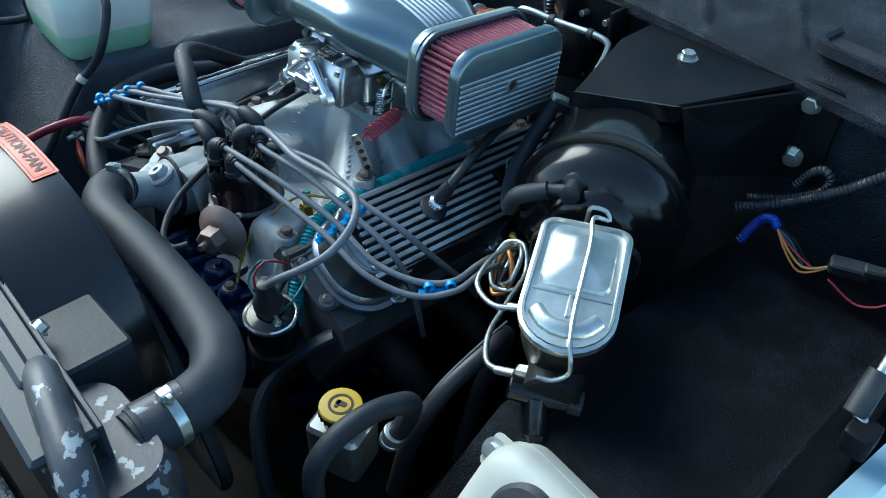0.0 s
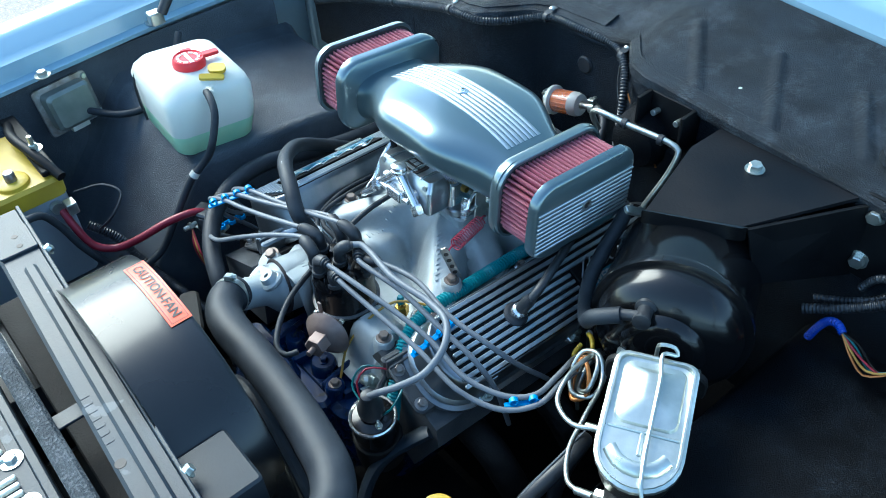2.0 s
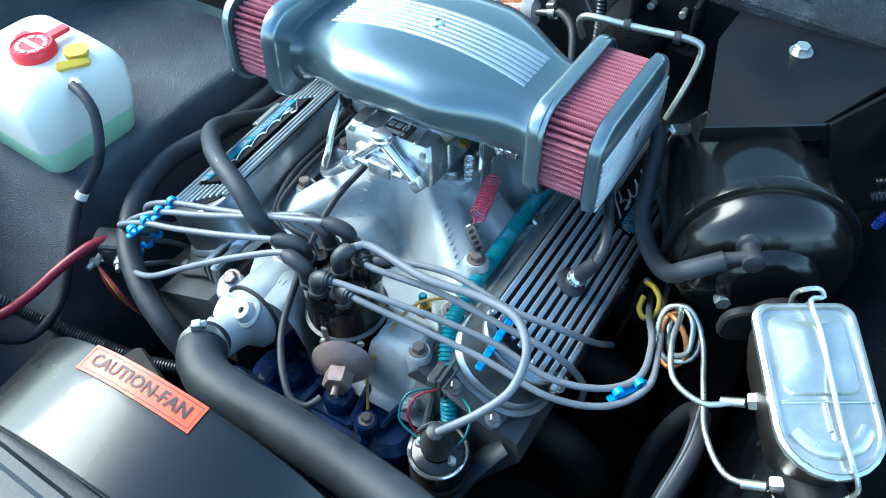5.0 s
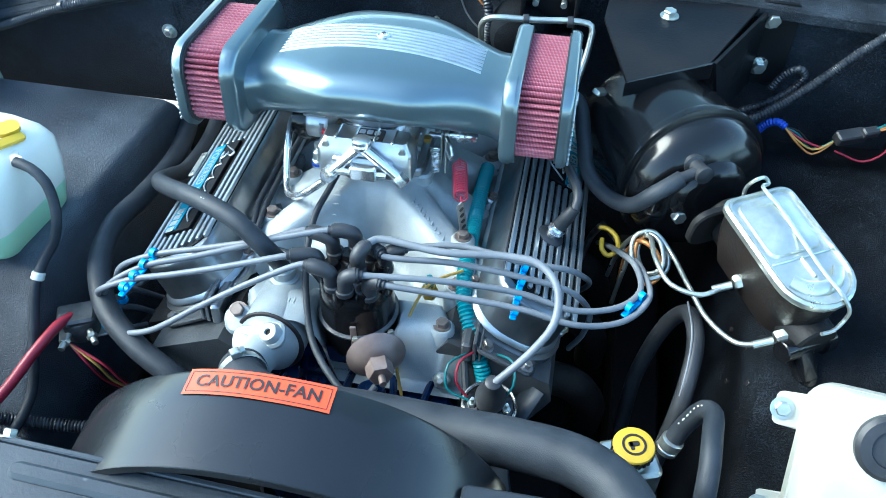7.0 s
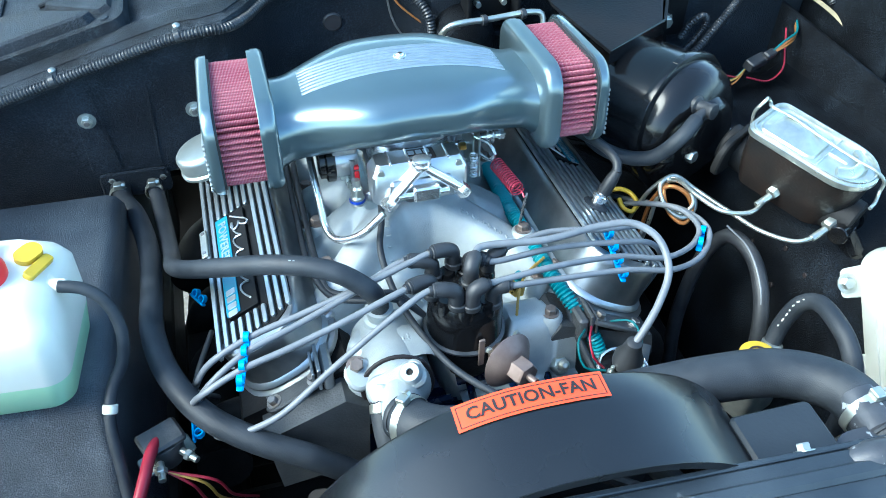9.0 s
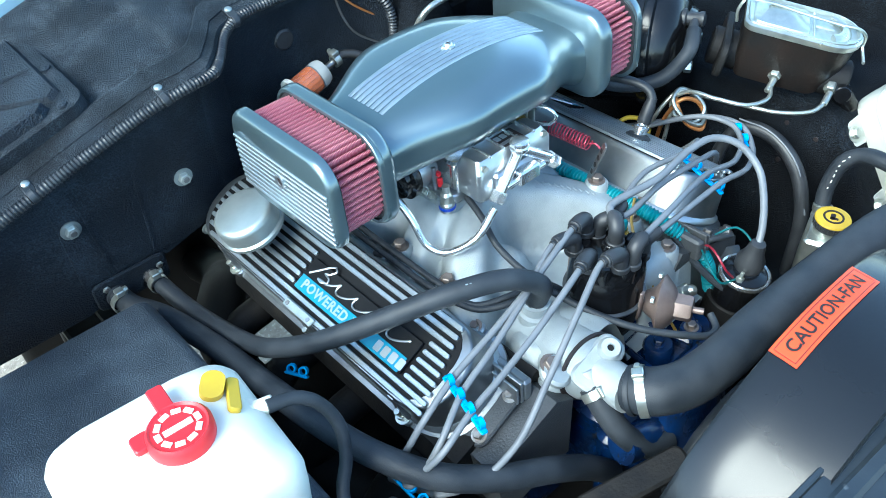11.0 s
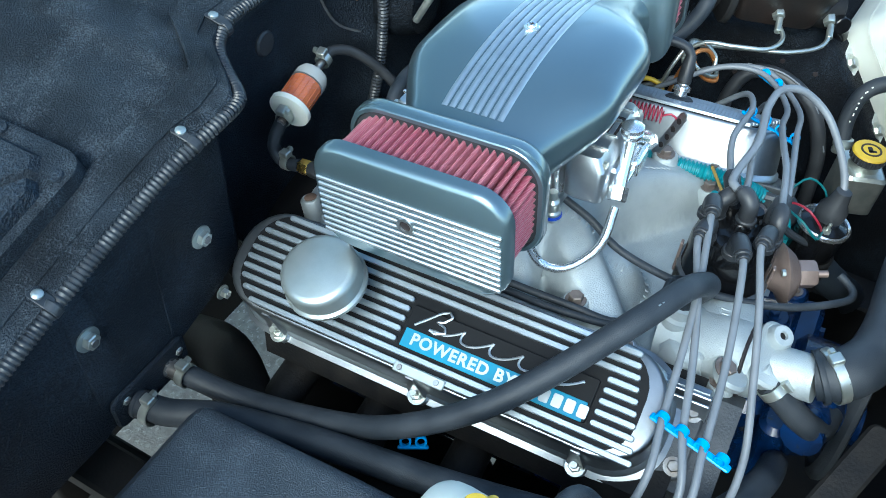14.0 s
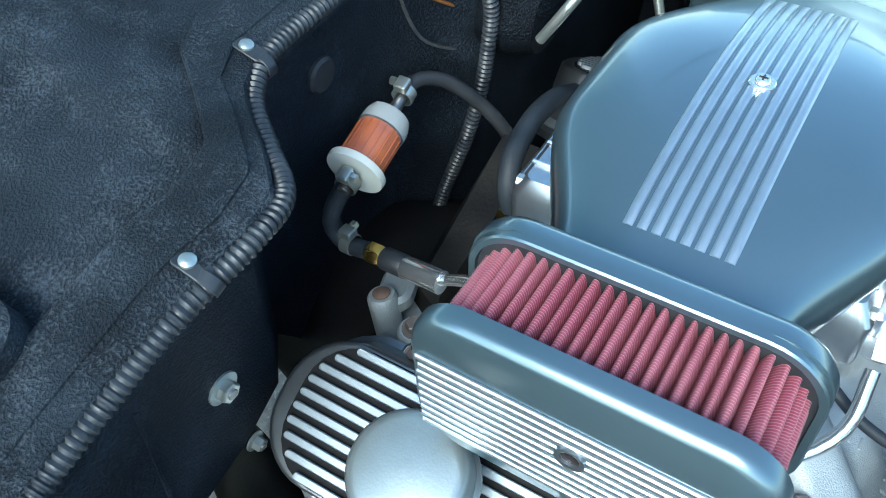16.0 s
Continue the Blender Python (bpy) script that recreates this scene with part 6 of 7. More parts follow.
lid = part("lid", loft([lid_ring(0.084, 0.072, 0.078, 0.014, 0.0), lid_ring(0.086, 0.073, 0.079, 0.014, 0.002), lid_ring(0.086, 0.073, 0.079, 0.014, 0.008), lid_ring(0.080, 0.070, 0.076, 0.012, 0.010), lid_ring(0.074, 0.067, 0.073, 0.011, 0.0075), lid_ring(0.06, 0.06, 0.065, 0.01, 0.0075)]), ZINC, mc, "stamped zinc lid")
part("raised_panel", loft([rrect(0.064, 0.074, 0.010, 0.007, 5, 0, 0.026), rrect(0.060, 0.070, 0.010, 0.0105, 5, 0, 0.026), rrect(0.050, 0.058, 0.008, 0.0115, 5, 0, 0.025), rrect(0.018, 0.034, 0.006, 0.0175, 5, 0, 0.030), rrect(0.010, 0.022, 0.004, 0.0180, 5, 0, 0.032)]), ZINC, lid, angle=22)
part("rim_bead", loft([lid_ring(0.080, 0.070, 0.076, 0.012, 0.0095), lid_ring(0.079, 0.0695, 0.0755, 0.012, 0.0118), lid_ring(0.075, 0.0675, 0.0735, 0.011, 0.0118), lid_ring(0.073, 0.0665, 0.0725, 0.011, 0.0075)], cap=False), ZINC, lid)
part("arched_bead", tube([(-0.028, -0.040, 0.008), (-0.018, -0.052, 0.0085), (0.0, -0.057, 0.009), (0.018, -0.052, 0.0085), (0.028, -0.040, 0.008)], 0.0085, 12, flat=0.6), ZINC, lid)
part("cross_bead", join(slab(0.07, 0.003, 0.003, 0.001, 0.001, 0, -0.016, 0.0065), slab(0.004, 0.025, 0.003, 0.001, 0.001, 0.0, -0.029, 0.0065)), ZINC, lid)
part("wire_bail", tube([(-0.003, 0.079, -0.012), (-0.003, 0.083, 0.006), (0.000, 0.078, 0.024), (0.014, 0.080, 0.020), (0.018, 0.076, 0.014), (0.004, 0.070, 0.020), (0.006, 0.04, 0.020), (0.006, 0.0, 0.017), (0.006, -0.045, 0.015), (0.008, -0.072, 0.014), (0.012, -0.084, 0.004), (0.012, -0.086, -0.010), (0.0, -0.090, -0.018), (-0.014, -0.090, -0.018)], 0.0022, 8, 0.004), ZINC, mc, "plated wire bail")
part("body", loft([lid_ring(0.058, 0.060, 0.058, 0.012, -0.075), lid_ring(0.066, 0.066, 0.066, 0.014, -0.055), lid_ring(0.076, 0.068, 0.073, 0.014, -0.030), lid_ring(0.080, 0.070, 0.076, 0.014, 0.0)]), mat("rust_stained_black_casting", (0.008, 0.008, 0.008), 0.35, 0.0, (0.015, 0.010, 0.008), 28, 0.4, 300), mc, "black casting with rust stains")
part("bore", rod((0, 0.10, -0.055), (0, -0.085, -0.055), 0.026, 20), RAILM, mc)
part("mounting_flange", moved(slab(0.11, 0.055, 0.010, 0.02, 0.002), pose(0, 0.088, -0.050, 90, 0, 0)), RAILM, mc)
for i, p in enumerate(((0.434, -0.184, 0.903), (0.476, -0.246, 0.892))):
    single("brake_line_nut", join(hexhead(0.0085, 0.012, frame_to(Vector(p) + Vector((0.012, 0.006, 0.004)), Vector(p) - Vector((0.02, 0.005, 0.006)))), rod(p, Vector(p) - Vector((0.02, 0.004, 0.008)), 0.0045)), ZINC, "plated brake line nut", "nut", "brake line nuts")
te = thing("brake_tee", "black cast brake tee below the master cylinder", "fitting", pose(0.503, -0.246, 0.880, 0, 0, 35))
part("body", join(rod((-0.026, 0, 0.012), (0.030, 0.0, 0.004), 0.012), rod((0, 0, 0.006), (0.004, -0.02, -0.022), 0.014)), GLOSS, te)
part("collar", lathe([(0.015, 0), (0.015, 0.012), (0.012, 0.014)], 20, frame_to((0.028, 0, 0.004), (0.05, 0, 0.0))), GLOSS, te)
part("end_nut", hexhead(0.012, 0.010, frame_to((0.004, -0.019, -0.02), (0.006, -0.03, -0.04))), GLOSS, te)
bl1 = [(0.424, -0.187, 0.899), (0.402, -0.198, 0.895), (0.370, -0.188, 0.894), (0.352, -0.150, 0.894), (0.347, -0.110, 0.888), (0.340, -0.092, 0.868), (0.338, -0.102, 0.850), (0.350, -0.128, 0.845), (0.366, -0.130, 0.860), (0.360, -0.108, 0.880), (0.345, -0.094, 0.880), (0.330, -0.085, 0.86), (0.318, -0.075, 0.82), (0.312, -0.06, 0.76)]
single("brake_line", tube(bl1, 0.0030, 10, 0.005), ZINC, "silver brake line coiled beside the master cylinder", "brake line", "brake lines")
bl2 = [(0.464, -0.250, 0.888), (0.442, -0.246, 0.879), (0.414, -0.215, 0.874), (0.394, -0.166, 0.872), (0.374, -0.115, 0.872), (0.350, -0.095, 0.884), (0.330, -0.100, 0.876), (0.332, -0.122, 0.856), (0.350, -0.138, 0.846), (0.372, -0.128, 0.852), (0.370, -0.106, 0.870), (0.352, -0.094, 0.878), (0.334, -0.098, 0.862), (0.326, -0.10, 0.81), (0.322, -0.09, 0.74)]
single("brake_line", tube(bl2, 0.0030, 10, 0.005), ZINC, "silver brake line with rust coloured coils", "brake line", "brake lines")
single("brake_line", tube([(0.325, -0.085, 0.78), (0.328, -0.095, 0.85), (0.340, -0.108, 0.878), (0.358, -0.120, 0.872), (0.366, -0.132, 0.850), (0.352, -0.140, 0.838), (0.338, -0.124, 0.846), (0.334, -0.105, 0.87), (0.345, -0.094, 0.874)], 0.0030, 10, 0.005), COPPER, "orange-brown brake line coil", "brake line", "brake lines")
dp = thing("dipstick", "yellow dipstick ring on a steel tube beside the cover", "dipstick")
part("ring", tube([(0.292, -0.045, 0.832), (0.302, -0.050, 0.836), (0.314, -0.062, 0.834), (0.316, -0.078, 0.828), (0.306, -0.084, 0.822), (0.297, -0.076, 0.824), (0.296, -0.062, 0.829)], 0.0033, 10, 0.004), YELLOW, dp)
part("tube", tube([(0.292, -0.043, 0.832), (0.284, -0.03, 0.80), (0.275, -0.02, 0.74), (0.26, -0.01, 0.66)], 0.0045, 10), STEEL, dp)

# ---- driver side apron things ----
TANKP = mat("aged_white_plastic", (0.50, 0.51, 0.46), 0.45, 0, (0.42, 0.43, 0.38), 10, 0.05, 200, sss=0.2)
tk = thing("overflow_tank", "white plastic overflow tank with a black cap and bolted ears", "tank", pose(0.496, -0.321, 0.792, 50, 0, -6))
part("tank", loft([rrect(0.190, 0.205, 0.028, -0.002, 7, 0.113, -0.012), rrect(0.196, 0.212, 0.030, 0.008, 7, 0.113, -0.012), rrect(0.194, 0.210, 0.032, 0.048, 7, 0.114, -0.010), rrect(0.187, 0.203, 0.032, 0.060, 7, 0.115, -0.009), rrect(0.172, 0.188, 0.030, 0.066, 7, 0.116, -0.008), rrect(0.150, 0.166, 0.03, 0.0675, 7, 0.116, -0.008)]), TANKP, tk)
part("mould_line", loft([rrect(0.1985, 0.2145, 0.031, z, 7, 0.113, -0.012) for z in (0.030, 0.0325)]), TANKP, tk)
for y in (0.054, -0.056):
    e_ = part("mounting_ear", slab(0.046, 0.040, 0.005, 0.009, 0.002, 0.010, y, 0.0), TANKP, tk)
    part("bolt", hexhead(0.0080, 0.006, pose(-0.003, y, 0.005), 0.0125), ZINC, e_)
tc = part("cap", lathe([(0.030, 0.080), (0.033, 0.086), (0.033, 0.093), (0.029, 0.097), (0.019, 0.098), (0.018, 0.095), (0.001, 0.095)], 30, pose(0.086, 0.054, -0.018)), BOOT, tk, "black snap cap with a tab")
part("tab", slab(0.016, 0.020, 0.004, 0.006, 0.001, 0.122, 0.054, 0.068), BOOT, tc)
ps = thing("steering_reservoir", "silver power steering reservoir with a yellow cap", "reservoir", pose(0.346, -0.351, 0.729, 0, 0, 20))
part("body", join(slab(0.060, 0.052, 0.062, 0.008, 0.004), lathe([(0.020, 0.06), (0.018, 0.068), (0.018, 0.076)], 22)), ZINC, ps)
part("cap_skirt", join(lathe([(0.0205, 0.072), (0.0215, 0.074), (0.0215, 0.0835)], 32), *[slab(0.0030, 0.0020, 0.0085, 0.0006, 0.0003, 0.0218 * math.cos(radians(15 * i)), 0.0218 * math.sin(radians(15 * i)), 0.0745) for i in range(24)]), BOOT, ps, "black ribbed cap skirt")
pc = part("cap", lathe([(0.0222, 0.0832), (0.0225, 0.0845), (0.0215, 0.0866), (0.0195, 0.0872), (0.001, 0.0868)], 32), YELLOW, ps, "yellow cap disc with a black mark")
part("cap_mark", lathe([(0.0105, 0.0870), (0.0130, 0.0870), (0.0130, 0.0878), (0.0105, 0.0878), (0.0105, 0.0870)], 24, cap=False), INK, pc)
part("cap_mark", join(slab(0.012, 0.006, 0.0008, 0.002, 0.0002, 0.0, 0.001, 0.0869), slab(0.004, 0.010, 0.0008, 0.001, 0.0002, -0.003, -0.001, 0.0869)), INK, pc)
sh = thing("steering_hose", "thick black power steering hose in a loop with worn white print", "hose", None, "steering hoses")
SHP = [(0.388, -0.322, 0.772), (0.400, -0.312, 0.808), (0.412, -0.316, 0.848), (0.416, -0.335, 0.868), (0.412, -0.365, 0.876), (0.409, -0.398, 0.872), (0.407, -0.424, 0.850), (0.410, -0.432, 0.80), (0.415, -0.43, 0.72)]
part("hose", tube(SHP, 0.0105, 14), RUBBER, sh)
part("crimp", lathe([(0.0112, 0), (0.0128, 0.001), (0.0128, 0.006), (0.0118, 0.007), (0.0118, 0.010), (0.0128, 0.011), (0.0128, 0.019), (0.0112, 0.020)], 24, frame_to((0.3870, -0.3225, 0.770), (0.396, -0.316, 0.80))), ZINC, sh, "plated crimp sleeve")
line = spline(SHP[1:6], 0.004)
for i in range(7):
    p, q = line[1 + 2 * i], line[2 + 2 * i]
    out = Vector((-0.62, -0.30, 0.72))
    t_ = (q - p).normalized()
    out = (out - t_ * out.dot(t_)).normalized() * 0.0102
    part("print_bar", rod(p + out, p.lerp(q, 0.9 if i % 3 else 0.5) + out, 0.0009, 6), WHITEP, sh, "worn white print")
hl = thing("steering_hose", "black braided hose looped against the inner fender", "hose", None, "steering hoses")
part("hose", tube([(0.360, -0.185, 0.58), (0.365, -0.165, 0.70), (0.388, -0.158, 0.80), (0.402, -0.176, 0.836), (0.408, -0.216, 0.838), (0.402, -0.262, 0.815), (0.392, -0.295, 0.76), (0.378, -0.31, 0.66)], 0.0100, 14), BOOT, hl)
part("seam", tube([(0.398, -0.168, 0.848), (0.402, -0.216, 0.8475), (0.397, -0.266, 0.822), (0.386, -0.303, 0.762)], 0.0013, 6), WIRE, hl, "worn braid showing through")
# harness behind the booster
rl = thing("side_harness", "black corrugated harness behind the booster", "harness")
part("conduit", tube([(0.470, 0.150, 0.880), (0.510, 0.165, 0.900), (0.561, 0.190, 0.933), (0.612, 0.205, 0.984), (0.648, 0.208, 1.016), (0.669, 0.208, 1.022), (0.700, 0.205, 1.012), (0.730, 0.19, 0.98), (0.745, 0.17, 0.955)], 0.0068, 12, ridge=0.0013, pitch=0.0046), LOOMP, rl)
part("conduit", tube([(0.470, 0.175, 0.882), (0.512, 0.188, 0.898), (0.540, 0.200, 0.918), (0.545, 0.202, 0.934), (0.535, 0.200, 0.944), (0.520, 0.205, 0.930), (0.508, 0.206, 0.905)], 0.0055, 10, ridge=0.0011, pitch=0.0046), LOOMP, rl)
single("blue_conduit", tube([(0.488, 0.150, 0.840), (0.496, 0.155, 0.866), (0.506, 0.152, 0.884), (0.518, 0.148, 0.890), (0.528, 0.142, 0.887)], 0.0058, 12, ridge=0.0012, pitch=0.004), BLUET, "blue corrugated conduit behind the booster", "conduit")
for i, m_ in enumerate((COPPER, YELW, REDC, GREENW, DARK)):
    single("harness_wire", tube([(0.526, 0.143, 0.887), (0.548, 0.134 + 0.003 * i, 0.868 + 0.003 * i), (0.570, 0.130 + 0.004 * i, 0.856 + 0.005 * (i % 3)), (0.586, 0.136 + 0.001 * i, 0.864 + 0.003 * (i % 2)), (0.600, 0.145, 0.877)], 0.0015, 6), m_, "thin coloured wire of the side harness", "wire", "harness wires")
single("harness_connector", join(moved(slab(0.018, 0.044, 0.016, 0.004, 0.002), pose(0.614, 0.147, 0.874, 0, 15, -66)), moved(slab(0.013, 0.024, 0.012, 0.003, 0.002), pose(0.638, 0.150, 0.884, 0, 15, -66))), BOOT, "black plastic harness connector", "connector")
for i, m_ in enumerate((COPPER, COPPER, GREENW)):
    single("harness_wire", tube([(0.645, 0.151, 0.890 + 0.002 * i), (0.668, 0.152 + 0.003 * i, 0.900 + 0.003 * i), (0.690, 0.165, 0.905 + 0.005 * i), (0.700, 0.185, 0.915 + 0.004 * i)], 0.0018, 6), m_, "thin coloured wire beyond the connector", "wire", "harness wires")
single("harness_wire", tube([(0.600, 0.138, 0.860), (0.640, 0.132, 0.852), (0.665, 0.140, 0.866), (0.674, 0.160, 0.888), (0.680, 0.180, 0.915)], 0.0016, 6), REDC, "thin dark red wire hanging below the connector", "wire", "harness wires")
single("tan_cable", tube([(0.697, 0.210, 0.968), (0.720, 0.190, 0.958), (0.741, 0.160, 0.944), (0.752, 0.120, 0.93)], 0.0038, 8, flat=0.6), mat("tan_cable_sleeve", (0.30, 0.25, 0.15), 0.55, 0, (0.24, 0.20, 0.12), 40, 0.1, 400), "tan flat cable near the fender", "cable")

# ---- struts and fender bolts ----
for s in (-1, 1):
    st = thing("hood_strut", "grey gas strut holding the hood up", "strut", None, "hood struts")
    foot = 0.668 if s < 0 else 0.722
    a, b = Vector((s * foot, -0.140, 0.982)), Vector((s * 0.70, 0.42, 1.62))
    part("ball_socket", rod(a - (b - a).normalized() * 0.006, a + (b - a).normalized() * 0.032, 0.0095), BOOT, st)
    part("rod", rod(a + (b - a).normalized() * 0.03, a.lerp(b, 0.55), 0.0042), ZINC, st)
    part("ball_stud", rod(a, a + Vector((s * 0.016, -0.012, -0.012)), 0.005), ZINC, st)
    part("cylinder", rod(a.lerp(b, 0.5), b, 0.009), BLACK, st)
    part("bracket", slab(0.022, 0.026, 0.024, 0.004, 0.002, s * (foot + 0.012), -0.152, 0.956), ZINC if s < 0 else BLACK, st)
for x, y in ((-0.706, -0.150), (-0.668, -0.375)):
    single("fender_bolt", hexhead(0.0085, 0.008, pose(x - 0.003, y, 0.947), 0.014), ZINC, "plated fender bolt with a washer", "bolt", "fender bolts")

# ---- cowl vent box and opening ----
vb = thing("cowl_vent_box", "black pressed vent box on the cowl with slots", "vent box", pose(-0.478, 0.330, 0.978, 0, -15, 0))
part("base", loft([rrect(0.330, 0.200, 0.020, -0.020, 5, 0.0, 0.012), rrect(0.330, 0.200, 0.020, 0.002, 5, 0.0, 0.012), rrect(0.322, 0.192, 0.018, 0.004, 5, 0.0, 0.012)]), COWLM, vb)
pad = ((-0.160, -0.080), (0.118, -0.080), (0.128, -0.070), (0.030, 0.006), (-0.010, 0.016), (-0.160, 0.022))
part("front_pad", loft([[(x, y, 0.003) for x, y in pad], [(x * 0.97, y * 0.94 - 0.002, 0.016) for x, y in pad], [(x * 0.90, y * 0.86 - 0.004, 0.0185) for x, y in pad]]), BED, vb, "raised pressed pad", angle=20)
side = ((0.136, -0.064), (0.150, -0.055), (0.150, 0.095), (0.060, 0.095), (0.046, 0.018))
part("side_pad", loft([[(x, y, 0.003) for x, y in side], [(0.105 + (x - 0.105) * 0.9, 0.02 + (y - 0.02) * 0.92, 0.010) for x, y in side]]), BED, vb, "low pressed pad", angle=20)
part("rib", tube([(0.040, 0.030, 0.006), (0.085, 0.026, 0.010), (0.140, 0.010, 0.008)], 0.0035, 8), BED, vb)
part("slot_panel", slab(0.130, 0.080, 0.006, 0.010, 0.002, -0.085, 0.066, 0.003), COWLM, vb)
for i in range(8):
    part("slot", slab(0.096, 0.0050, 0.0012, 0.002, 0.0004, -0.085, 0.034 + 0.0092 * i, 0.0086), INK, vb)
for x, y in ((0.140, -0.078), (0.156, 0.0), (-0.05, -0.083), (0.156, 0.095)):
    part("rivet", lathe([(0.007, 0.003), (0.006, 0.006), (0.002, 0.007)], 14, pose(x, y, 0)), BED, vb)
op = thing("cowl_opening", "dark opening with a raised rim in the cowl", "opening", pose(0.545, 0.322, 1.033, -8, 3, 0))
part("rim", loft([rrect(0.20, 0.12, 0.03, -0.006, 6), rrect(0.20, 0.12, 0.03, 0.006, 6), rrect(0.19, 0.11, 0.026, 0.008, 6), rrect(0.178, 0.098, 0.022, 0.006, 6), rrect(0.174, 0.094, 0.020, -0.004, 6)], cap=False), BED, op)
# flat black plate painted as the dark inside the opening
part("opening_fill", loft([rrect(0.178, 0.098, 0.022, -0.004, 6), rrect(0.176, 0.096, 0.022, 0.0012, 6)]), INK, op)
for x, y, k, turn in ((0.247, 0.282, 0.5, 40),):
    chip = loft([[(0.006 * k * (1 + 0.4 * math.sin(5 * i + x * 90)) * math.cos(radians(45 * i)), 0.0035 * k * (1 + 0.4 * math.cos(7 * i + y * 50)) * math.sin(radians(45 * i)), z) for i in range(8)] for z in (-0.004, 0.0012)])
    y0 = edge_y(x) - 0.002
    single("paint_chip", moved(chip, pose(x, y, edge_z(x) + 0.006 + 0.045 * (y - y0) / (0.462 - y0), 8, 0, turn)), WHITEP, "small pale chip on the cowl", "chip", "paint chips")

# ---- fan shroud ----
SH = pose(0.010, -0.516, 0.0)
shroud = thing("fan_shroud", "glossy black fan shroud with an orange warning label", "fan shroud", SH)
R0, ZC = 0.226, 0.781


def drum_z(x):
    k = 2.0 if x < 0 else 2.45
    return ZC + max(0.0, R0 ** k - abs(x) ** k) ** (1 / k)


def drum_ring(r, a):
    """A place round the drum, which is round on one side and squarer on the other."""
    c, s_ = math.cos(radians(a)), math.sin(radians(a))
    k = 2.45 if c > 0 and s_ > 0 else 2.0
    q = r / (abs(c) ** k + abs(s_) ** k) ** (1 / k)
    return q * c, q * s_


rings = []
for i, (y, k) in enumerate(((-0.042, 0.002), (-0.040, 0), (0.02, 0), (0.050, 0), (0.054, -0.002), (0.055, -0.005), (0.050, -0.007), (-0.042, -0.006))):
    rr = R0 + k
    rings.append([(x, y, ZC + z) for x, z in (drum_ring(rr, 200 * q / 60) for q in range(61))])
n = len(rings[0])
v = [p for r in rings for p in r]
f = [(a * n + i, a * n + i + 1, ((a + 1) % 8) * n + i + 1, ((a + 1) % 8) * n + i) for a in range(8) for i in range(n - 1)]
part("drum", (v, f), SHROUD, shroud, angle=40)
lab, inner = [], []
for y0, y1, x0, x1, dz, out in ((0.028, 0.054, -0.069, 0.061, 0.0012, lab), (0.0315, 0.0505, -0.066, 0.058, 0.0015, inner)):
    for y in (y0, y1):
        for i in range(17):
            x = x0 + (x1 - x0) * i / 16
            out.append((x, y, drum_z(x) + dz))
quads = [(i, i + 1, 17 + i + 1, 17 + i) for i in range(16)]
label = part("label", (lab, quads), ORANGE, shroud, "orange warning label")
for y in (0.0310, 0.0510):
    pts = [(-0.066 + 0.124 * i / 16, y, drum_z(-0.066 + 0.124 * i / 16) + 0.0014) for i in range(17)]
    part("border_line", ([(x, yy - 0.0004, z) for x, yy, z in pts] + [(x, yy + 0.0004, z) for x, yy, z in pts], quads), INK, label)
for x in (-0.066, 0.058):
    part("border_line", ([(x - 0.0004, 0.031, drum_z(x) + 0.0014), (x + 0.0004, 0.031, drum_z(x) + 0.0014), (x + 0.0004, 0.051, drum_z(x) + 0.0014), (x - 0.0004, 0.051, drum_z(x) + 0.0014)], [(0, 1, 2, 3)]), INK, label)
tv, tf = lettering("CAUTION-FAN", 0.0162, 0.0, 1.02, 0.0, 0.0004)
part("lettering", ([(x - 0.004, y * 1.0 + 0.041, drum_z(x - 0.004) + 0.0018) for x, y, z in tv], tf), INK, label, "black capital letters")
part("shroud_wing", slab(0.080, 0.060, 0.13, 0.006, 0.003, 0.215, -0.014, 0.822), WING, shroud, "dull black square wing of the shroud")
single("radiator_fan_belt", tube([(0.05, -0.42, 0.80), (0.16, -0.43, 0.74), (0.24, -0.44, 0.66), (0.16, -0.43, 0.60), (0.0, -0.42, 0.62), (-0.05, -0.415, 0.72)], 0.007, 8, closed=True, flat=1.4), RUBBER, "black rubber fan belt", "belt")

# ---- radiator and its support ----
rs = thing("radiator_support_bar", "grey-black pressed steel support bar over the radiator", "support bar", pose(0.02, -0.578, 0.960, 0, 0, -2.5), kind="structure")
part("bar", join(slab(0.66, 0.052, 0.012, 0.004, 0.004), slab(0.66, 0.005, 0.05, 0.001, 0.001, 0, 0.026, -0.036)), BARM, rs)
part("bead", slab(0.46, 0.016, 0.008, 0.008, 0.004, 0.03, 0.002, 0.009), BARM, rs)
part("end_pad", slab(0.055, 0.048, 0.004, 0.003, 0.001, -0.255, 0.0, 0.0125), BARM, rs)
for x in (-0.262, -0.24):
    part("hole", lathe([(0.004, 0.0164), (0.004, 0.0170)], 12, pose(x, 0.004, 0)), INK, rs)
part("hole", lathe([(0.006, 0.0118), (0.006, 0.0124)], 14, pose(0.150, -0.018, 0)), INK, rs)
for x in (-0.22, 0.198):
    part("screw", join(hexhead(0.006, 0.006, pose(x, 0.030, 0.008, -60, 0, 0), 0.009)), ZINC, rs)
for i in range(7):
    part("stamped_mark", slab(0.006, 0.010, 0.0008, 0.001, 0.0002, 0.045 + 0.012 * i, -0.017, 0.0118), BARM, rs)
ra = thing("radiator", "black radiator with paint flaking off its top tank", "radiator", pose(0.04, -0.598, 0.45))
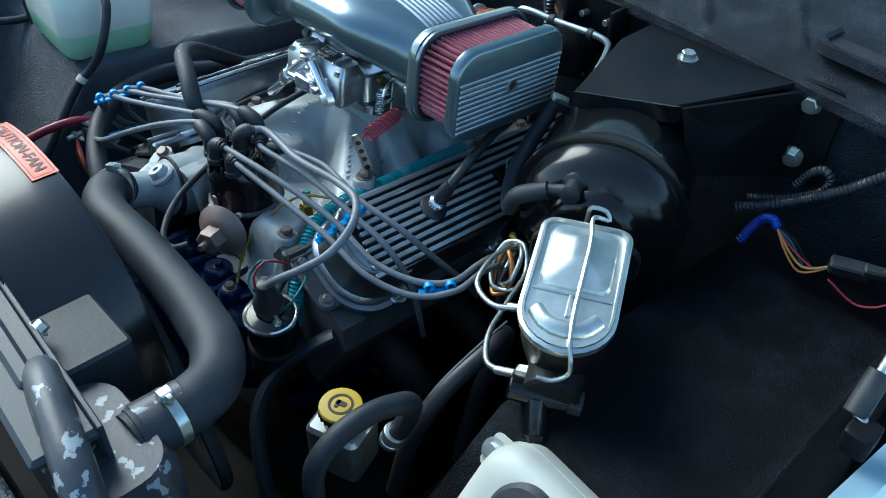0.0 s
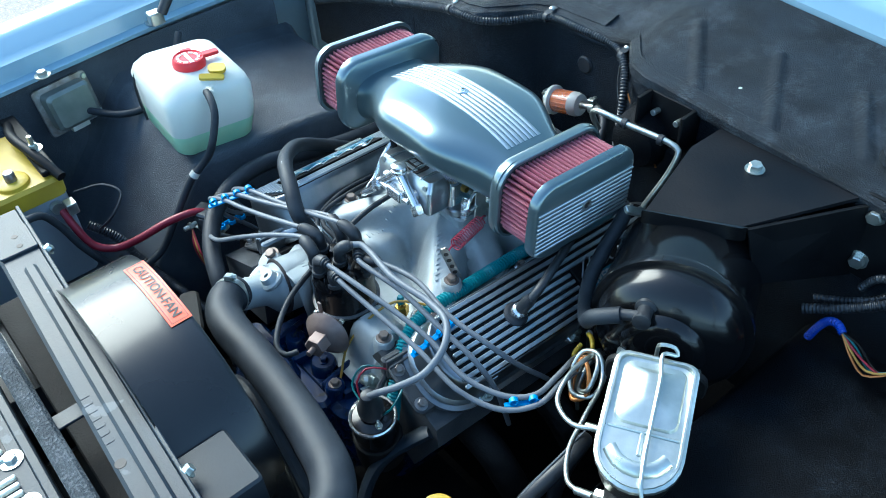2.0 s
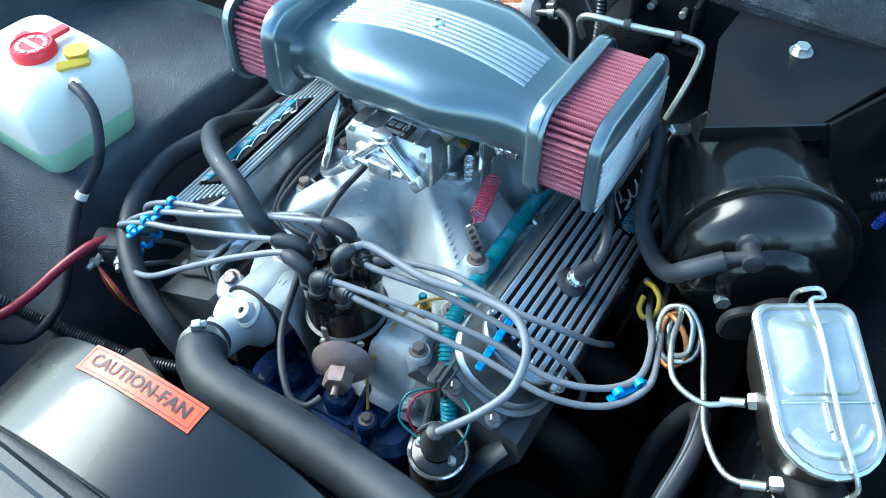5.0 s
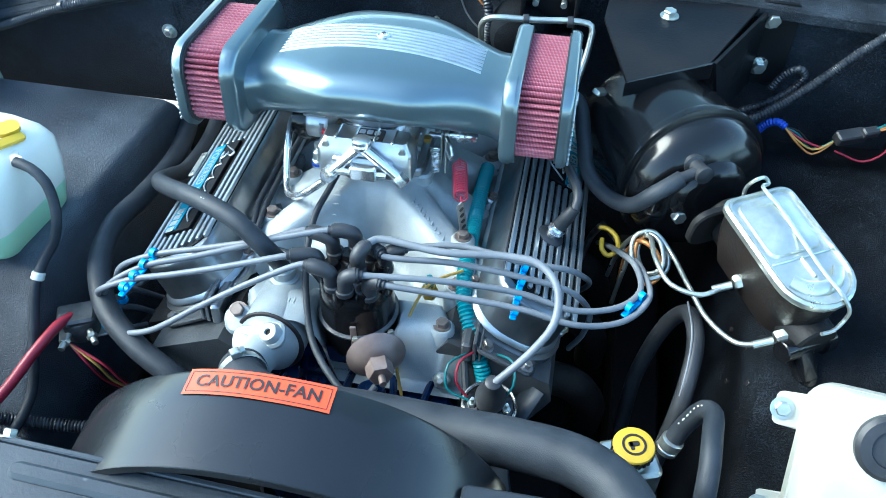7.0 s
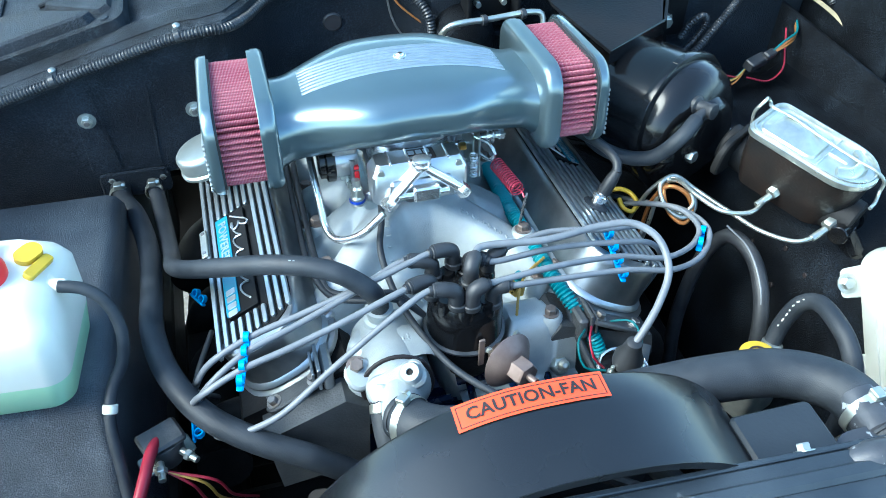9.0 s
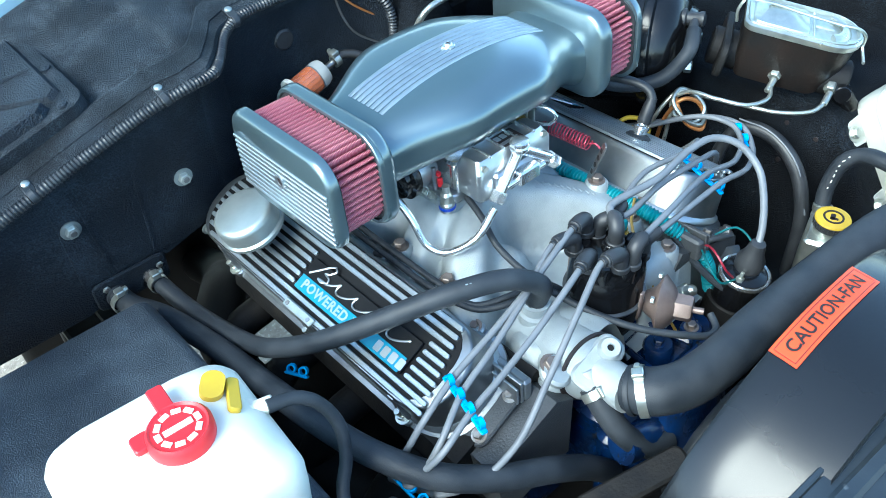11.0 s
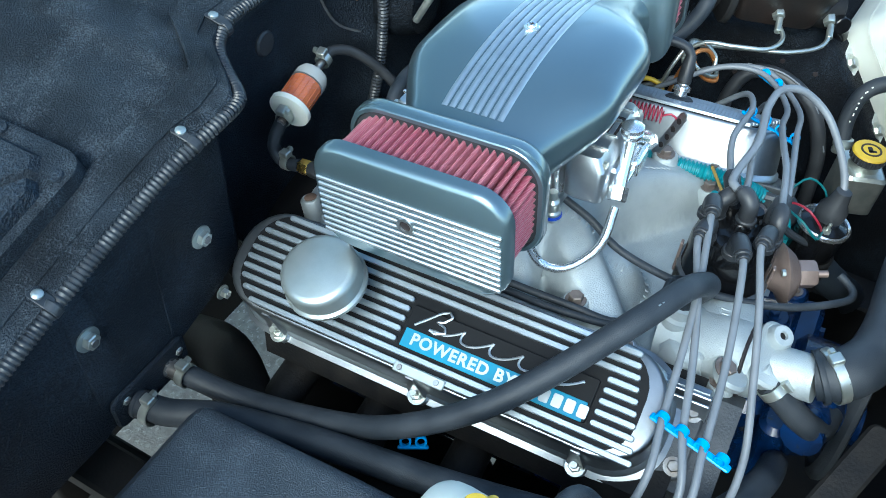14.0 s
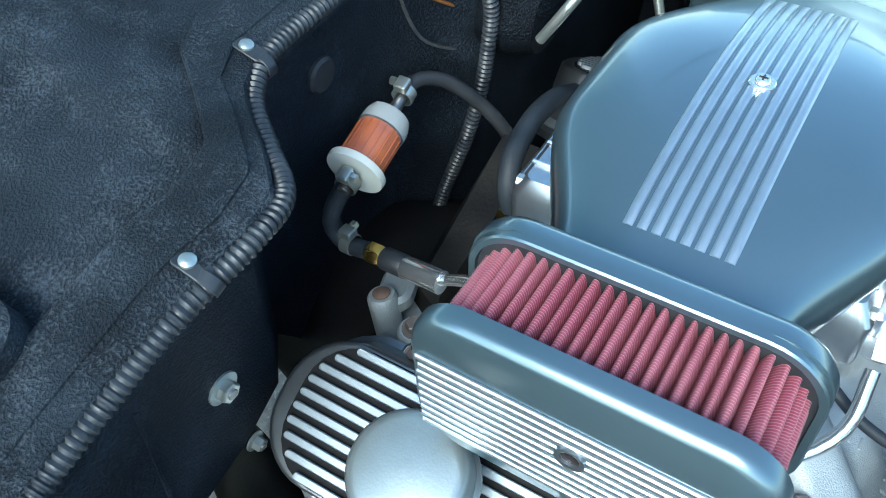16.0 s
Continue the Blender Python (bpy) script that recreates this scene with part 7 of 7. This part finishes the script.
part("core", slab(0.56, 0.06, 0.44, 0.004, 0.002), DARK, ra)
part("top_tank", loft([rrect(0.13, 0.085, 0.03, 0.36, 6, 0.285, 0.03), rrect(0.135, 0.09, 0.03, 0.46, 6, 0.285, 0.03), rrect(0.12, 0.075, 0.03, 0.485, 6, 0.285, 0.03)]), RADIATOR, ra, "top tank with chipped black paint")
part("hose_neck", rod((0.288, 0.06, 0.474), (0.29, 0.105, 0.474), 0.021, 20), RADIATOR, ra)
part("strap", tube([(0.20, 0.03, 0.40), (0.205, 0.028, 0.49), (0.23, 0.022, 0.518), (0.29, 0.010, 0.522), (0.34, 0.0, 0.51), (0.355, -0.005, 0.46), (0.355, -0.005, 0.38)], 0.015, 12, 0.008), RADIATOR, ra, "bent strap with chipped paint")
FRONTM = liner("rough_grey_black_paint", (0.02, 0.025, 0.03), (0.05, 0.058, 0.066), (0.16, 0.17, 0.18), 20, 300, 0.8)
fs = thing("front_support", "dark rough front support bar ahead of the radiator", "support bar", pose(0.02, -0.645, 0.928), kind="structure")
part("bar", slab(0.9, 0.022, 0.03, 0.004, 0.004), FRONTM, fs)
part("bracket", join(slab(0.022, 0.05, 0.004, 0.002, 0.001, 0.03, 0.022, 0.012), slab(0.022, 0.004, 0.022, 0.002, 0.001, 0.03, 0.046, -0.008)), BARM, fs)
gp = thing("grille_panel", "grey front grille panel with plated bolts and pale slats", "panel", pose(0.0, -0.722, 0.908), kind="structure")
part("panel", join(slab(1.2, 0.12, 0.02, 0.01, 0.004, 0, -0.01, 0.0), slab(1.2, 0.012, 0.032, 0.002, 0.002, 0, 0.052, -0.012)), BARM, gp)
for x, y in ((0.115, 0.030), (0.165, 0.034), (0.23, 0.02), (-0.02, 0.03), (0.05, 0.034), (-0.12, 0.03)):
    part("bolt", join(hexhead(0.0072, 0.006, pose(x, y, 0.0215), 0.0), lathe([(0.013, 0.0198), (0.013, 0.0216), (0.008, 0.022)], 18, pose(x, y, 0))), ZINC, gp)
for k in (0.01, 0.075, -0.075):
    for i in range(4):
        part("slat", slab(0.006, 0.034, 0.006, 0.002, 0.001, k + 0.0115 * i, 0.014, 0.0195), WHITEP, gp)
part("slot", slab(0.05, 0.040, 0.0012, 0.004, 0.0004, 0.027, 0.014, 0.0194), INK, gp)

CABLE1 = [(0.045, 0.280, 1.01), (0.052, 0.270, 0.965), (0.068, 0.262, 0.935), (0.12, 0.240, 0.905), (0.16, 0.215, 0.90)]
CABLE2 = [(0.045, 0.281, 1.012), (0.062, 0.268, 0.985), (0.10, 0.250, 0.955), (0.14, 0.232, 0.935), (0.19, 0.20, 0.92)]

# ---- lower engine things in the dark ----
for s in (-1, 1):
    for i, y in enumerate((-0.19, -0.07, 0.04, 0.15)):
        single("exhaust_pipe", tube([E(s * 0.225, y, -0.20), E(s * 0.275, y, -0.21), E(s * 0.30, y + 0.01, -0.25), E(s * 0.305, y + 0.04, -0.33)], 0.022, 14, 0.01), DARK, "dark exhaust primary pipe below the head", "exhaust pipe", "exhaust pipes")
single("front_bracket", tube([(0.236, -0.272, 0.776), (0.225, -0.29, 0.765), (0.205, -0.335, 0.735), (0.215, -0.375, 0.70), (0.25, -0.40, 0.66), (0.30, -0.42, 0.60)], 0.020, 10, flat=0.45), BARM, "grey steel accessory bracket", "bracket")
single("alternator_bracket", moved(slab(0.12, 0.030, 0.012, 0.010, 0.003), pose(-0.13, -0.415, 0.80, 0, -15, -20)), DARK, "dark steel bracket beside the shroud", "bracket")
single("rear_cable", tube(CABLE1, 0.0016, 6), STEEL, "thin grey cable hanging on the firewall", "cable", "rear cables")
single("rear_cable", tube(CABLE2, 0.0016, 6), COPPER, "thin copper cable hanging on the firewall", "cable", "rear cables")
# near-black colour here takes the place of shade behind the scoop
single("wiper_motor", join(lathe([(0.046, 0.0), (0.048, 0.006), (0.045, 0.030), (0.036, 0.048), (0.018, 0.056), (0.006, 0.057)], 28, pose(0.150, 0.238, 0.945, 90, 0, 0)), slab(0.07, 0.03, 0.05, 0.008, 0.004, 0.20, 0.225, 0.90)), BED2, "round motor on the firewall, near black for the shade there", "motor")
single("rear_hose", tube([(-0.019, 0.130, 0.893), (-0.021, 0.133, 0.912), (-0.010, 0.139, 0.926), (0.030, 0.146, 0.930), (0.085, 0.150, 0.915), (0.13, 0.15, 0.89)], 0.0085, 14), RUBBER, "black hose bent down behind the scoop", "hose")
rf = thing("rear_fitting", "brass fitting at the rear of the manifold", "fitting", pose(-0.019, 0.130, 0.868))
part("brass_hex", hexhead(0.0105, 0.022), BRASS, rf)
part("stem", lathe([(0.0065, -0.03), (0.0065, 0.0)], 14), BRASS, rf)
# grey casting; the shade on it is put into its near-black colour
single("rear_casting", loft([[(-0.085, 0.150, 0.780), (-0.060, 0.195, 0.780), (0.10, 0.195, 0.780), (0.10, 0.140, 0.780)], [(-0.080, 0.155, 0.806), (-0.060, 0.190, 0.803), (0.09, 0.192, 0.850), (0.09, 0.145, 0.852)], [(-0.070, 0.160, 0.812), (-0.055, 0.184, 0.809), (0.075, 0.186, 0.866), (0.075, 0.150, 0.868)]]), DARK, "rear casting behind the manifold, its grey darkened for shade", "casting")
single("lower_exhaust", tube([(-0.30, 0.10, 0.66), (-0.285, 0.16, 0.665), (-0.24, 0.23, 0.65), (-0.19, 0.34, 0.56), (-0.17, 0.5, 0.46)], 0.034, 18), RAILM, "dark exhaust downpipe behind the engine", "exhaust pipe")
# dark filler added where only shade lies behind the exhaust pipes
single("exhaust_shade_filler", tube([E(-0.285, -0.21, -0.275), E(-0.292, -0.08, -0.285), E(-0.294, 0.06, -0.29), E(-0.292, 0.16, -0.30)], 0.034, 16, 0.02), DARK, "dark filler below the passenger-side head, put for the shade behind the pipes", "exhaust manifold")
single("body_mount", join(slab(0.05, 0.16, 0.03, 0.01, 0.004, -0.425, 0.27, 0.66), slab(0.05, 0.03, 0.14, 0.006, 0.003, -0.425, 0.33, 0.53)), RAILM, "dark body mount bracket below the firewall", "bracket")
